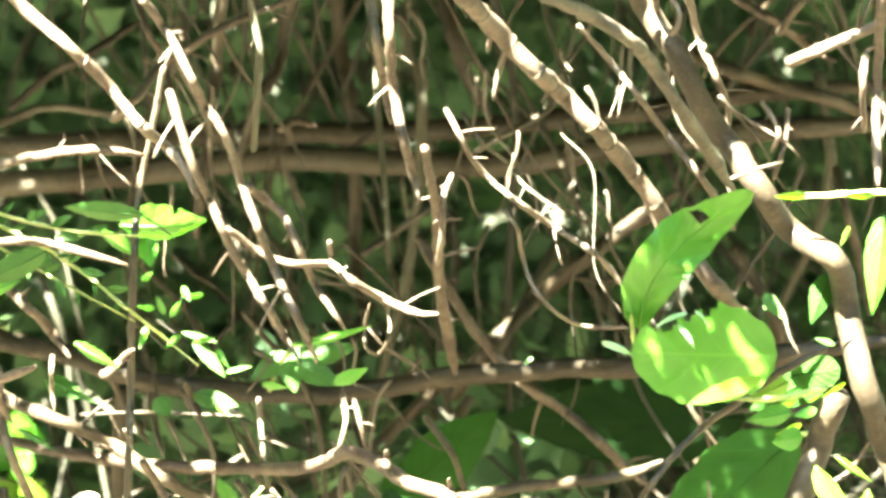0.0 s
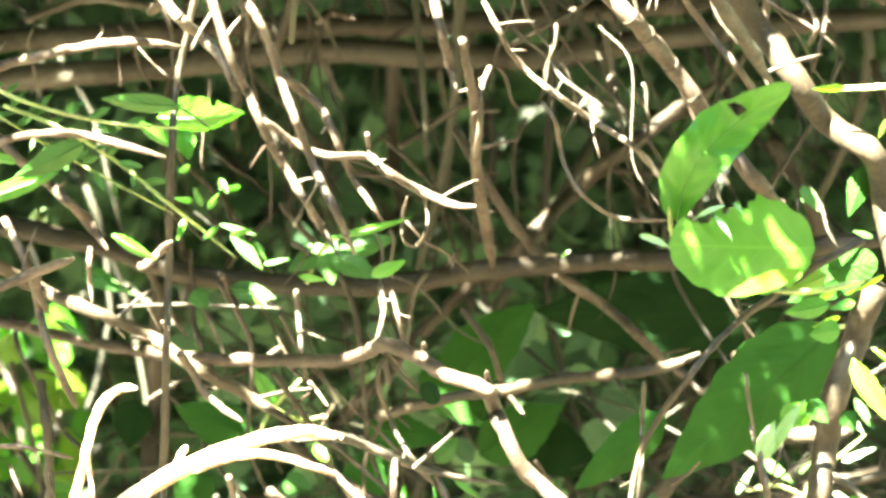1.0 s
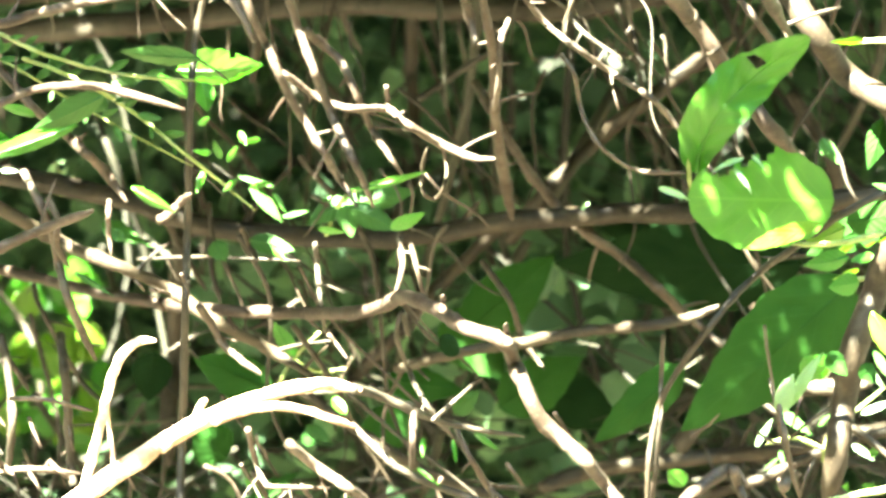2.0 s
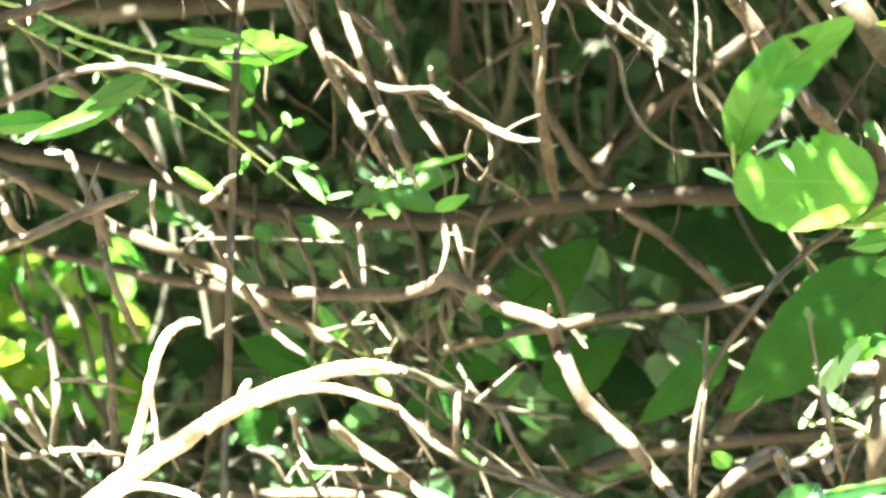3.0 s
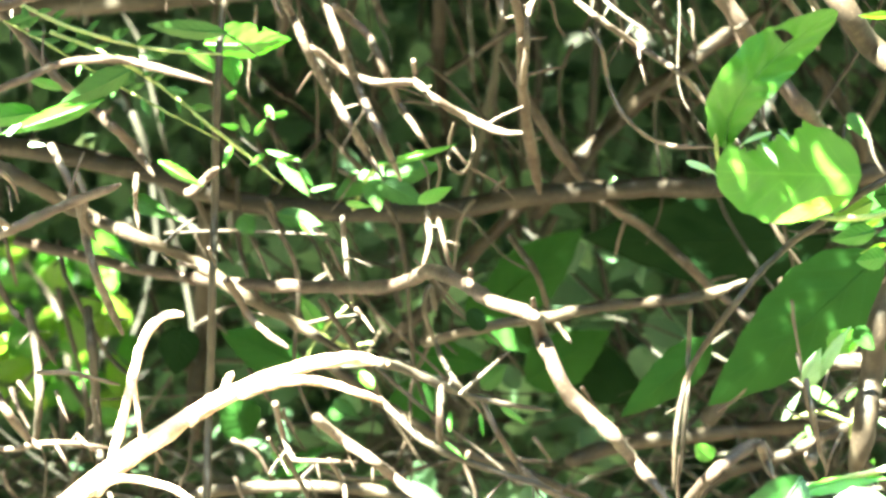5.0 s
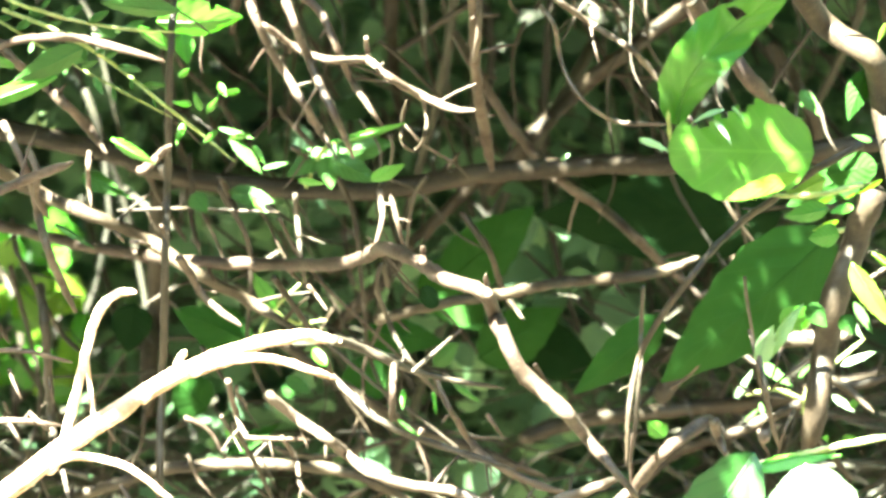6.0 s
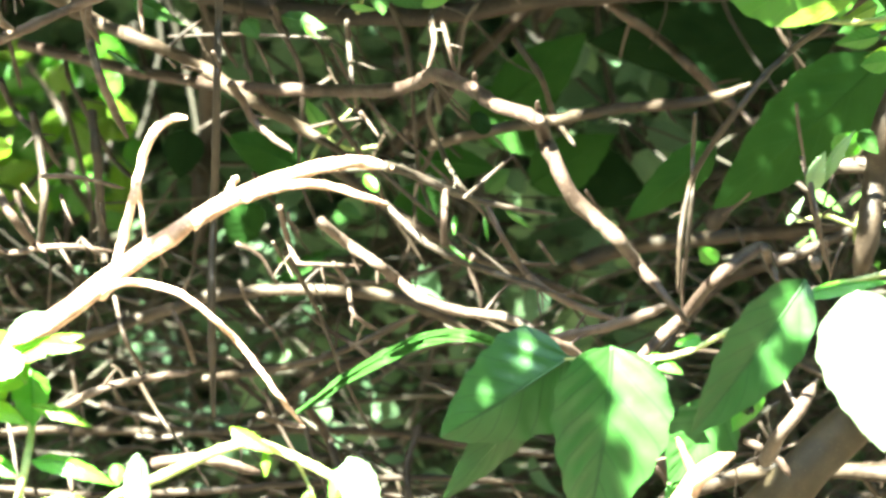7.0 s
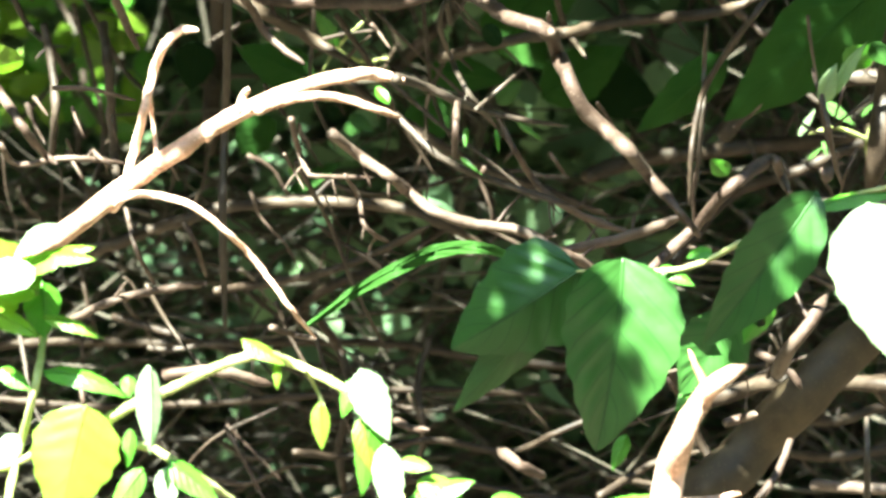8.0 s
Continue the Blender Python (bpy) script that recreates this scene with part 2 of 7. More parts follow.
def leaf(base, tip, width, material, parent, facing=(0, -1, 0.5), fold=0.18, droop=0.1, kind="egg", label="", bite=None, wave=0.05, rib=True, roll=0.0, quilt=0.0):
    """A leaf blade from base to tip with a folded midrib, drooping along its length; bite: (t, side, radius) eaten out of it; quilt: how far it swells between its side veins."""
    base, tip = Vector(base), Vector(tip)
    d = tip - base
    ln = d.length
    d.normalize()
    f = Vector(facing)
    f = (f - d * f.dot(d)).normalized()
    s = d.cross(f).normalized()
    rng = random.Random(int(abs(base.x * 3 + tip.z * 7 + width) * 1e5))
    nu, nv = (84, 22) if quilt else (40, 16) if ln > 0.03 else (22, 12)
    ph = rng.uniform(0, 6)
    verts, uvs, keep = [], [], {}
    for i in range(nu + 1):
        t = i / nu
        w = max(0.015, leaf_shape(t, kind)) * width * 0.5
        for j in range(nv + 1):
            v = 2 * j / nv - 1
            a = roll * v * (1 if v > 0 else 0.3)
            edge = 1 + 0.035 * math.sin(t * 37 + ph + v) * abs(v)
            off = v * w * edge
            up = -fold * abs(v) * w - droop * ln * (4 * t * (1 - t) - 1) * -0.35 + wave * w * math.sin(t * 9 + ph + 2.2 * v) * abs(v) + 0.026 * w * (1 + 0.6 * math.sin(5 * t + ph)) * math.sin(t * 40 - abs(v) * 12.0) * math.sin(math.pi * min(1.0, abs(v) * 1.05)) * (1 if ln > 0.03 else 0.4)
            if quilt:
                up += quilt * w * abs(math.sin(t * 17 - abs(v) * 5.5)) ** 0.7 * min(1.0, abs(v) * 3) * (1.15 - abs(v)) ** 0.5
            side = off * math.cos(a) if roll else off
            up += (abs(off) * math.sin(abs(a))) if roll else 0
            p = base + d * (t * ln) + s * side + f * up
            keep[(i, j)] = not (bite and any(((t - bt) * ln) ** 2 + (off - bs * width * 0.5) ** 2 < (br * width) ** 2 * (1 + 0.25 * math.sin(7 * t * 9 + v * 8)) for bt, bs, br in bite))
            verts.append(p)
            uvs.append((t, j / nv))
    faces = []
    for i in range(nu):
        for j in range(nv):
            if keep[(i, j)] and keep[(i + 1, j)] and keep[(i, j + 1)] and keep[(i + 1, j + 1)]:
                k = i * (nv + 1) + j
                faces.append((k, k + 1, k + nv + 2, k + nv + 1))
    ob = mesh_object("leaf", verts, faces, material, parent, label, uvs, base)
    if rib and ln > 0.02:
        c = nv // 2
        line = [Vector(verts[i * (nv + 1) + c]) - f * 0.0003 for i in range(0, nu + 1, 2)]
        if bite:
            line = line[:len(line) * 2 // 3]
        v, fc = tube(line, lambda t: 0.0009 * (1.15 - t), 5, rng, 0.05)
        mesh_object("midrib", v, fc, material, ob)
    return ob


def blade(mid, left, right, material, parent, up_left, up_right, label="", hole=None):
    """A folded leaf along a curved midrib; its two halves, left and right metres wide, rise along their own directions."""
    line = spline(mid, 0.002)
    n, nv = len(line), 6
    verts, uvs, gone = [], [], set()
    for i, c in enumerate(line):
        t = i / (n - 1)
        w = max(0.02, math.sin(math.pi * min(1, t ** 0.9 * 0.985 + 0.008)) ** 0.55)
        d = (line[min(i + 1, n - 1)] - line[max(i - 1, 0)]).normalized()
        for j in range(-nv, nv + 1):
            v = j / nv
            way = Vector(up_left if v < 0 else up_right)
            way = (way - d * way.dot(d)).normalized()
            a = abs(v)
            width = (left if v < 0 else right) * w * (1 + 0.03 * math.sin(t * 41 + v))
            q = c + way * width * a + d.cross(way) * (0.1 * width * math.sin(a * 2.6) + 0.09 * width * math.sin(math.pi * a) * math.sin(t * 44 - a * 7))
            if hole and abs(t - hole[0]) < hole[2] and abs(v - hole[1]) < hole[3]:
                gone.add(len(verts))
            verts.append(q)
            uvs.append((t, 0.5 + 0.5 * v))
    faces, k = [], 2 * nv + 1
    for i in range(n - 1):
        for j in range(2 * nv):
            f = (i * k + j, i * k + j + 1, (i + 1) * k + j + 1, (i + 1) * k + j)
            if not gone.intersection(f):
                faces.append(f)
    ob = mesh_object("leaf", verts, faces, material, parent, label, uvs, mid[0])
    v, f = tube(line[::3] + [line[-1]], lambda t: 0.0009 * (1.15 - t), 5, random, 0.05)
    mesh_object("midrib", v, f, material, ob)
    return ob


def plant(name, base, label, category="plant", group=""):
    e = new(name)
    e.location = base
    e.empty_display_size = 0.02
    return tagged(e, label, category, group)


def joined_twigs(name, n, place, size, thick, material, label, seed, lean):
    """Uncounted thin twigs in one mesh. place(rng): a middle; lean(rng): a direction."""
    rng = random.Random(seed)
    V, F = [], []
    for _ in range(n):
        c, d = Vector(place(rng)), Vector(lean(rng)).normalized()
        ln = rng.uniform(*size)
        bend = Vector((rng.uniform(-1, 1), rng.uniform(-1, 1), rng.uniform(-1, 1))) * ln * 0.09
        r = rng.uniform(*thick)
        pts = [c - d * ln / 2, c - d * ln * 0.2 + bend, c + d * ln * 0.2 - bend * 0.6 + bend.yzx * 0.4, c + d * ln / 2]
        line = spline(pts, ln / 14)
        v, f = tube(line, lambda t: r * (1.15 - 0.7 * t), 5, rng, 0.1, 0.2)
        k = len(V)
        V += v
        F += [tuple(i + k for i in q) for q in f]
    ob = mesh_object(name, V, F, material, None, label, None, (0, 4.5, 0))
    return tagged(ob, label, "brushwood", "", "stuff")


def joined_leaves(name, n, place, size, material, label, seed, category="foliage", up=0.5, coarse=False):
    """Uncounted leaves in one mesh, each a folded, pointed blade."""
    rng = random.Random(seed)
    V, F = [], []
    outline = ((0.0, 0.0), (0.08, 0.26), (0.2, 0.43), (0.36, 0.5), (0.54, 0.45), (0.72, 0.31), (0.88, 0.13), (1.0, 0.0))
    if coarse:
        outline = outline[::2] + outline[-1:]
    for _ in range(n):
        c = Vector(place(rng))
        d = Vector((rng.uniform(-1, 1), rng.uniform(-0.7, 0.7), rng.uniform(-0.9, 0.4))).normalized()
        f = Vector((rng.uniform(-0.8, 0.8), rng.uniform(-1, 0.2), rng.uniform(-0.2, 1) + up))
        f = (f - d * f.dot(d)).normalized()
        s = d.cross(f)
        ln = rng.uniform(*size)
        w = ln * rng.uniform(0.42, 0.75)
        k = len(V)
        for t, h in outline:
            mid = c + d * (t - 0.5) * ln + f * ln * 0.12 * math.sin(t * 3.1)
            V += [mid - s * h * w + f * h * w * 0.25, mid, mid + s * h * w + f * h * w * 0.25]
        for i in range(len(outline) - 1):
            a = k + 3 * i
            F += [(a, a + 1, a + 4, a + 3), (a + 1, a + 2, a + 5, a + 4)]
    ob = mesh_object(name, V, F, material, None, label, None, (0, 5, 0))
    return tagged(ob, label, category, "", "stuff")


# ---------------------------------------------------------------- ground
def ground():
    V, F = [], []
    xs = [-400, -120, -40, -15] + [-8 + 0.5 * i for i in range(33)] + [15, 40, 120, 400]
    ys = [-400, -120, -40, -15] + [-6 + 0.5 * i for i in range(45)] + [25, 50, 120, 400]
    for y in ys:
        for x in xs:
            V.append((x, y, 0.05 * noise.noise(Vector((x * 0.7, y * 0.7, 0))) if abs(x) < 9 and -7 < y < 17 else 0.0))
    w = len(xs)
    for j in range(len(ys) - 1):
        for i in range(w - 1):
            F.append((j * w + i, j * w + i + 1, (j + 1) * w + i + 1, (j + 1) * w + i))
    ob = mesh_object("ground", V, F, SOIL, None, "", None, (0, 0, 0))
    return tagged(ob, "dry grassy soil strewn with brown leaves", "ground", "", "structure")


ground()

# ---------------------------------------------------------------- uncounted brush and foliage behind and above
def box(x0, x1, y0, y1, z0, z1):
    return lambda r: (r.uniform(x0, x1), r.uniform(y0, y1), r.uniform(z0, z1))


def clear(place):
    """Keeps a place out of the view on to the small bright bush, the large dark leaves and the dark gap above."""
    def pick(r):
        while True:
            p = place(r)
            low = p[2] + 0.17 * (p[1] - 4.75)
            if not (p[0] < -0.09 and 0.43 < low < 0.6 or 0.03 < p[0] < 0.17 and 0.4 < low < 0.58 or -0.02 < p[0] < 0.03 and 0.6 < low < 0.72):
                return p
    return pick


def over(y0, y1, high):
    """Places above the sight line, for unseen crown parts added to shade the branches."""
    def pick(r):
        y = r.uniform(y0, y1)
        return (r.uniform(-1.3, 0.9), y, 1.3 - 0.1 * y + r.uniform(0.06, high))
    return pick


joined_leaves("background_foliage", 44000, box(-0.75, 0.75, 4.85, 6.1, 0.0, 1.15), (0.011, 0.033), BACKLEAF, "dark green shrub leaves in shade behind the twigs", 1, up=-0.5)
joined_leaves("deep_foliage", 8000, box(-1.1, 1.1, 6.1, 7.5, -0.1, 1.2), (0.05, 0.1), BACKLEAF, "dark green leaves deep in the shade of the thicket", 16, up=-0.3, coarse=True)
joined_leaves("low_foliage", 420, box(-0.12, 0.14, 4.4, 4.9, 0.35, 0.6), (0.014, 0.034), BACKLEAF, "small green leaves among the twigs", 2, up=-0.4)
joined_leaves("leaf_litter", 3500, box(-1.5, 1.5, 3.2, 7.5, 0.01, 0.07), (0.04, 0.08), LITTER, "brown dead leaves on the soil", 3, "leaf litter", 2.0)
joined_twigs("tangled_brush", 1100, clear(box(-0.7, 0.7, 4.4, 5.1, 0.05, 0.55)), (0.1, 0.45), (0.0004, 0.0015), BRUSH, "tangled dry twigs low in the thicket", 5, lambda r: (r.choice((-1, 1)), r.gauss(0, 0.4), r.gauss(-0.1, 0.6)))
joined_twigs("upright_brush", 230, clear(box(-0.7, 0.7, 4.5, 5.2, 0.35, 1.1)), (0.2, 0.6), (0.0006, 0.0032), BRUSH, "thin brown upright twigs deep in the thicket", 14, lambda r: (r.gauss(0.15, 0.35), r.gauss(0, 0.3), -1))


def loose_twigs(n, place, size, thick, label, seed, lean, barks=()):
    """Countable twigs: each one a thing."""
    rng = random.Random(seed)
    for _ in range(n):
        c, d = Vector(place(rng)), Vector(lean(rng)).normalized()
        ln = rng.uniform(*size)
        bend = Vector((rng.uniform(-1, 1), rng.uniform(-1, 1), rng.uniform(-1, 1))) * ln * 0.08
        r = rng.uniform(*thick)
        ob = stem("twig", [c - d * ln / 2, c - d * ln * 0.2 + bend, c + d * ln * 0.2 - bend * 0.6, c + d * ln / 2], r, r * 0.5, rng.choice(barks or (BROWN, BROWN, GREY)))
        tagged(ob, label, "twig", "loose twigs")


loose_twigs(45, clear(box(-0.32, 0.36, 4.35, 4.8, 0.45, 1.0)), (0.15, 0.45), (0.0006, 0.0019), "thin upright brown twig in the thicket", 21, lambda r: (r.gauss(0.2, 0.35), r.gauss(0, 0.25), -1))
joined_twigs("fallen_twigs", 170, clear(box(-0.3, 0.34, 4.2, 4.8, 0.22, 0.62)), (0.05, 0.22), (0.0004, 0.0014), BRUSH, "dry brown twigs lying in the tangle", 22, lambda r: (r.choice((-1, 1)), r.gauss(0, 0.35), r.gauss(-0.1, 0.6)))
loose_twigs(120, clear(box(-0.24, 0.28, 4.0, 4.4, 0.42, 0.88)), (0.02, 0.1), (0.0005, 0.0014), "short thin twig caught among the branches", 23, lambda r: (r.gauss(0.25, 0.5), r.gauss(0, 0.4), -1))
loose_twigs(80, clear(box(-0.25, 0.28, 3.95, 4.25, 0.4, 0.9)), (0.012, 0.05), (0.0005, 0.0013), "short dry twig catching the sun", 31, lambda r: (r.gauss(0.45, 0.5), r.gauss(0, 0.4), -1), (TAN, TAN, GREY))
loose_twigs(14, clear(box(-0.25, 0.1, 4.0, 4.3, 0.5, 0.95)), (0.1, 0.25), (0.0008, 0.0017), "thin slanting dry stem among the branches", 32, lambda r: (r.gauss(0.5, 0.25), r.gauss(0, 0.3), -1), (TAN, BROWN, GREY))
loose_twigs(40, clear(box(-0.27, 0.3, 4.0, 4.4, 0.3, 0.58)), (0.04, 0.16), (0.0007, 0.0019), "dry stick lying in the tangle", 33, lambda r: (r.choice((-1, 1, 1)), r.gauss(0, 0.35), r.gauss(-0.15, 0.5)), (BROWN, BROWN, GREY))
joined_twigs("crown_twigs", 340, over(3.9, 5.0, 0.5), (0.2, 0.6), (0.001, 0.004), BRUSH, "unseen thin twigs above, added for shade", 6, lambda r: (r.gauss(0, 0.6), r.gauss(0, 0.5), -1))

def shade_plane(p, level=0.7):
    """Where the sunbeam through p meets the level at which the branches lie."""
    k = (p[2] - level) / SUN_WAY.z
    return p[0] - k * SUN_WAY.x, p[1] - k * SUN_WAY.y


# plan of the unseen crown, set to light or shade single things, in metres: from, to across; from, to in depth; how bare
# (high: open to the sun, low: closed)
CLOSENESS = [
    (-0.6, 0.4, 3.0, 3.47, 0.5),        # in front, over the sunlit vine
    (-0.6, -0.07, 3.4, 3.62, 0.5),
    (-0.06, 0.4, 3.48, 3.62, 0.12),    # over the veined leaves
    (-0.06, 0.024, 3.5, 3.585, -0.6),   # over the shaded half of them
    (0.06, 0.1, 3.53, 3.58, -0.6),
    (-0.6, 0.05, 3.62, 3.76, 0.5),      # over the bent stem
    (0.1, 0.3, 3.7, 3.85, -0.5),        # over the broad leaves
    (0.05, 0.2, 3.94, 4.6, -0.3),       # over the dark leaves
    (-0.2, 0.08, 3.77, 3.93, 0.36),     # over the slanting stems
    (-0.25, -0.03, 3.93, 4.0, -0.35),   # over the thin green sprig
    (-0.38, -0.25, 4.54, 4.72, 0.7),      # over the small bush behind
    (-0.03, 0.015, 3.79, 3.88, -0.4),   # over the tip of the bent stem
    (-0.25, 0.1, 4.1, 4.26, -0.6),      # over the low sprig in shade
    (-0.1, -0.02, 4.01, 4.06, 0.5),     # over the torn leaf
    (0.11, 0.23, 4.04, 4.13, 0.5),      # over the pale leaves by the stout stem
    (0.06, 0.2, 3.87, 3.94, 0.2),       # over the stout slanting branches
    (0.2, 0.36, 3.9, 4.03, 0.2),
    (0.05, 0.2, 3.77, 3.87, -0.6),      # over the leaning trunk
    (-0.05, 0.05, 3.77, 3.805, -0.6),
    (0.015, 0.05, 3.8, 3.84, -0.6),
    (-0.125, -0.08, 3.91, 3.99, -0.6),  # over the thin dark upright stem
    (-0.15, -0.105, 3.88, 3.94, -0.6),
    (-0.17, -0.125, 3.85, 3.9, -0.6),
    (-0.19, -0.14, 3.8, 3.87, -0.6),
    (-0.03, 0.012, 3.66, 3.78, 0.25),   # over the slender slanting stems
    (-0.09, -0.02, 3.755, 3.796, 0.6),  # over the sticks lying slantwise
    (-0.03, 0.06, 3.725, 3.775, 0.6),
    (0.035, 0.1, 3.68, 3.735, 0.6),
    (0.14, 0.24, 3.732, 3.776, -1.1),   # over the round leaf
    (0.16, 0.2, 3.7, 3.732, 0.9),   # over the rim of the round leaf
]


def sprays(x0, x1, y0, y1, high):
    """Places in the unseen crown above: leaves stand in sprays, with gaps set by CLOSENESS to steer the sun, closer
    towards the back.
    """
    def pick(r):
        while True:
            y = r.uniform(y0, y1)
            p = (r.uniform(x0, x1), y, 1.3 - 0.1 * y + r.uniform(0.05, high))
            u, v = shade_plane(p)
            n = 0.65 * noise.noise(Vector((u * 21, v * 15, 3.7))) + 0.5 * noise.noise(Vector((u * 47, v * 34, 9.1)))
            bare = min(0.05, 0.05 - 0.9 * (v - 3.95))
            for u0, u1, v0, v1, part in CLOSENESS:
                if u0 < u < u1 and v0 < v < v1:
                    bare = part
            if n > bare:
                return p
    return pick


joined_leaves("crown_foliage", 28000, sprays(-0.6, 0.42, 3.1, 4.4, 0.26), (0.011, 0.024), CROWN, "unseen small green leaves above, set in sprays to dapple the branches", 7, coarse=True)
joined_leaves("outer_crown_foliage", 500, over(3.95, 4.6, 0.6), (0.03, 0.06), CROWN, "unseen green leaves above, added for shade", 10)


def over_back(r):
    while True:
        x, y = r.uniform(-2.0, 1.3), r.uniform(4.15, 7.2)
        z = 1.3 - 0.1 * y + r.uniform(0.1, 1.3)
        k = (z - 0.6) / SUN_WAY.z          # gap left so that the sun reaches the small bush
        if math.hypot(x - k * SUN_WAY.x + 0.21, y - k * SUN_WAY.y - 4.73) > 0.08:
            return (x, y, z)


joined_leaves("rear_crown_foliage", 22000, over_back, (0.07, 0.14), CROWN, "unseen dense green leaves above and behind, added for shade", 8, coarse=True)


def woods():
    """Unseen woodland added all round to cut the skylight, up to the open sky."""
    V, F = [], []
    n, rows = 120, 26
    for j in range(rows + 1):
        for i in range(n):
            a = 2 * math.pi * i / n
            h = j / rows
            q = Vector((3 * math.cos(a), 3 * math.sin(a), h * 6))
            rad = 11 - 2.5 * h ** 2 + 1.6 * noise.noise(q * 1.1) + 0.8 * noise.noise(q * 3.1)
            V.append((rad * math.cos(a), 4 + rad * math.sin(a), -0.2 + 7 * h + (2.5 * noise.noise(q * 2) if j == rows else 0)))
    for j in range(rows):
        for i in range(n):
            e = (i + 1) % n
            F.append((j * n + i, j * n + e, (j + 1) * n + e, (j + 1) * n + i))
    ob = mesh_object("backdrop", V, F, WOODS, None, "", None, (0, 0, 0))
    return tagged(ob, "unseen ring of dark green woodland, added to cut the skylight", "woods", "", "structure")


woods()

# ---------------------------------------------------------------- branches and plants
branch([(-0.2503, 4.241, 0.6881), (-0.2254, 4.256, 0.6779), (-0.1815, 4.236, 0.6738), (-0.1387, 4.24, 0.663), (-0.1099, 4.233, 0.6545), (-0.0813, 4.233, 0.6481), (-0.0383, 4.23, 0.6451), (-0.0068, 4.219, 0.647), (0.0217, 4.222, 0.6489), (0.0501, 4.213, 0.6553), (0.1045, 4.222, 0.6587), (0.1521, 4.196, 0.6636), (0.2205, 4.204, 0.6683), (0.2891, 4.212, 0.6765)], 0.0054, 0.0051, BROWN, "long brown branch lying level across the thicket", 5)
branch([(-0.2561, 4.61, 0.72), (-0.1886, 4.63, 0.7213), (-0.1413, 4.613, 0.7259), (-0.0855, 4.618, 0.7291), (-0.0482, 4.624, 0.7277), (-0.0171, 4.617, 0.7299), (0.0296, 4.628, 0.7288), (0.076, 4.609, 0.7343), (0.1231, 4.632, 0.7362), (0.169, 4.61, 0.7435), (0.2163, 4.626, 0.7494), (0.2467, 4.613, 0.7541), (0.3089, 4.616, 0.7569)], 0.0062, 0.0056, GREY, "thick grey-brown branch lying level behind the stems", 3)
branch([(-0.253, 4.55, 0.7044), (-0.2049, 4.572, 0.7062), (-0.1548, 4.549, 0.7135), (-0.1092, 4.567, 0.7146), (-0.0629, 4.558, 0.7211), (-0.0323, 4.562, 0.723), (-0.0015, 4.557, 0.7224), (0.0445, 4.558, 0.7199), (0.0908, 4.567, 0.7192), (0.1363, 4.549, 0.7284), (0.1831, 4.572, 0.7326), (0.2436, 4.553, 0.7402), (0.3051, 4.556, 0.7423)], 0.0067, 0.0067, GREY, "thick pale grey branch lying level behind the stems", 3)
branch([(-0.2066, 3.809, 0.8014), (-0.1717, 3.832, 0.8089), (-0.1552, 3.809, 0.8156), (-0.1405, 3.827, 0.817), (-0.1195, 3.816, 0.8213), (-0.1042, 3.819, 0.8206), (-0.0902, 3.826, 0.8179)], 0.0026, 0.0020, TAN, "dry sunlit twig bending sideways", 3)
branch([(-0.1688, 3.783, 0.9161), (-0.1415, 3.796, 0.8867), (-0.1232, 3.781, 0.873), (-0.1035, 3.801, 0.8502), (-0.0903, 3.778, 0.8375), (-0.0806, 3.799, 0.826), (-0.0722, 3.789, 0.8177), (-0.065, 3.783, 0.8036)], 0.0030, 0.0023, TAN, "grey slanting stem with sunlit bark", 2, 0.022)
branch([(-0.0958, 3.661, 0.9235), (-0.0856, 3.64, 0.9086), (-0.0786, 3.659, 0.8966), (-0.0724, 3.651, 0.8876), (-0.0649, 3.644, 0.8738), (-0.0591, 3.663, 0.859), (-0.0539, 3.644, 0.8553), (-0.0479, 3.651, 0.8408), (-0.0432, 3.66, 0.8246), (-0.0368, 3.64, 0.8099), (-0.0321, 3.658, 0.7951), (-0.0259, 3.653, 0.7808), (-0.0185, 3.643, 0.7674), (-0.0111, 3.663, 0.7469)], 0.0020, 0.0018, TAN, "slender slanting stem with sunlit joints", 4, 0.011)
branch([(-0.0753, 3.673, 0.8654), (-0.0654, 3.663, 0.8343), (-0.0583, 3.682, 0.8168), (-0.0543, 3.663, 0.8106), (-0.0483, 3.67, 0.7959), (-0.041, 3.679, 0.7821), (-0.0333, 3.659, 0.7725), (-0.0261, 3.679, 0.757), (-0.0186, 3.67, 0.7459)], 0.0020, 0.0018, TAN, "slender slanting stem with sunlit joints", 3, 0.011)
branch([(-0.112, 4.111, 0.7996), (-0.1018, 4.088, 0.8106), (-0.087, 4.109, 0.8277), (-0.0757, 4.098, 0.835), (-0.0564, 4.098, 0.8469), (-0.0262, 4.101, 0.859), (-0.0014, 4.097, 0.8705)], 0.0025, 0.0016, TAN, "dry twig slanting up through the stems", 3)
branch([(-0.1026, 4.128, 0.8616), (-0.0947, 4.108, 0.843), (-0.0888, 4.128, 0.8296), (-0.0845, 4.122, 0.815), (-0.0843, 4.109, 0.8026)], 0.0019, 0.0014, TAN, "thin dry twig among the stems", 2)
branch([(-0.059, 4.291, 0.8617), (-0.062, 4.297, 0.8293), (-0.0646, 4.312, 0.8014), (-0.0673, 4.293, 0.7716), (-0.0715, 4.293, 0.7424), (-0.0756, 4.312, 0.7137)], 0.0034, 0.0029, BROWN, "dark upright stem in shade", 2)
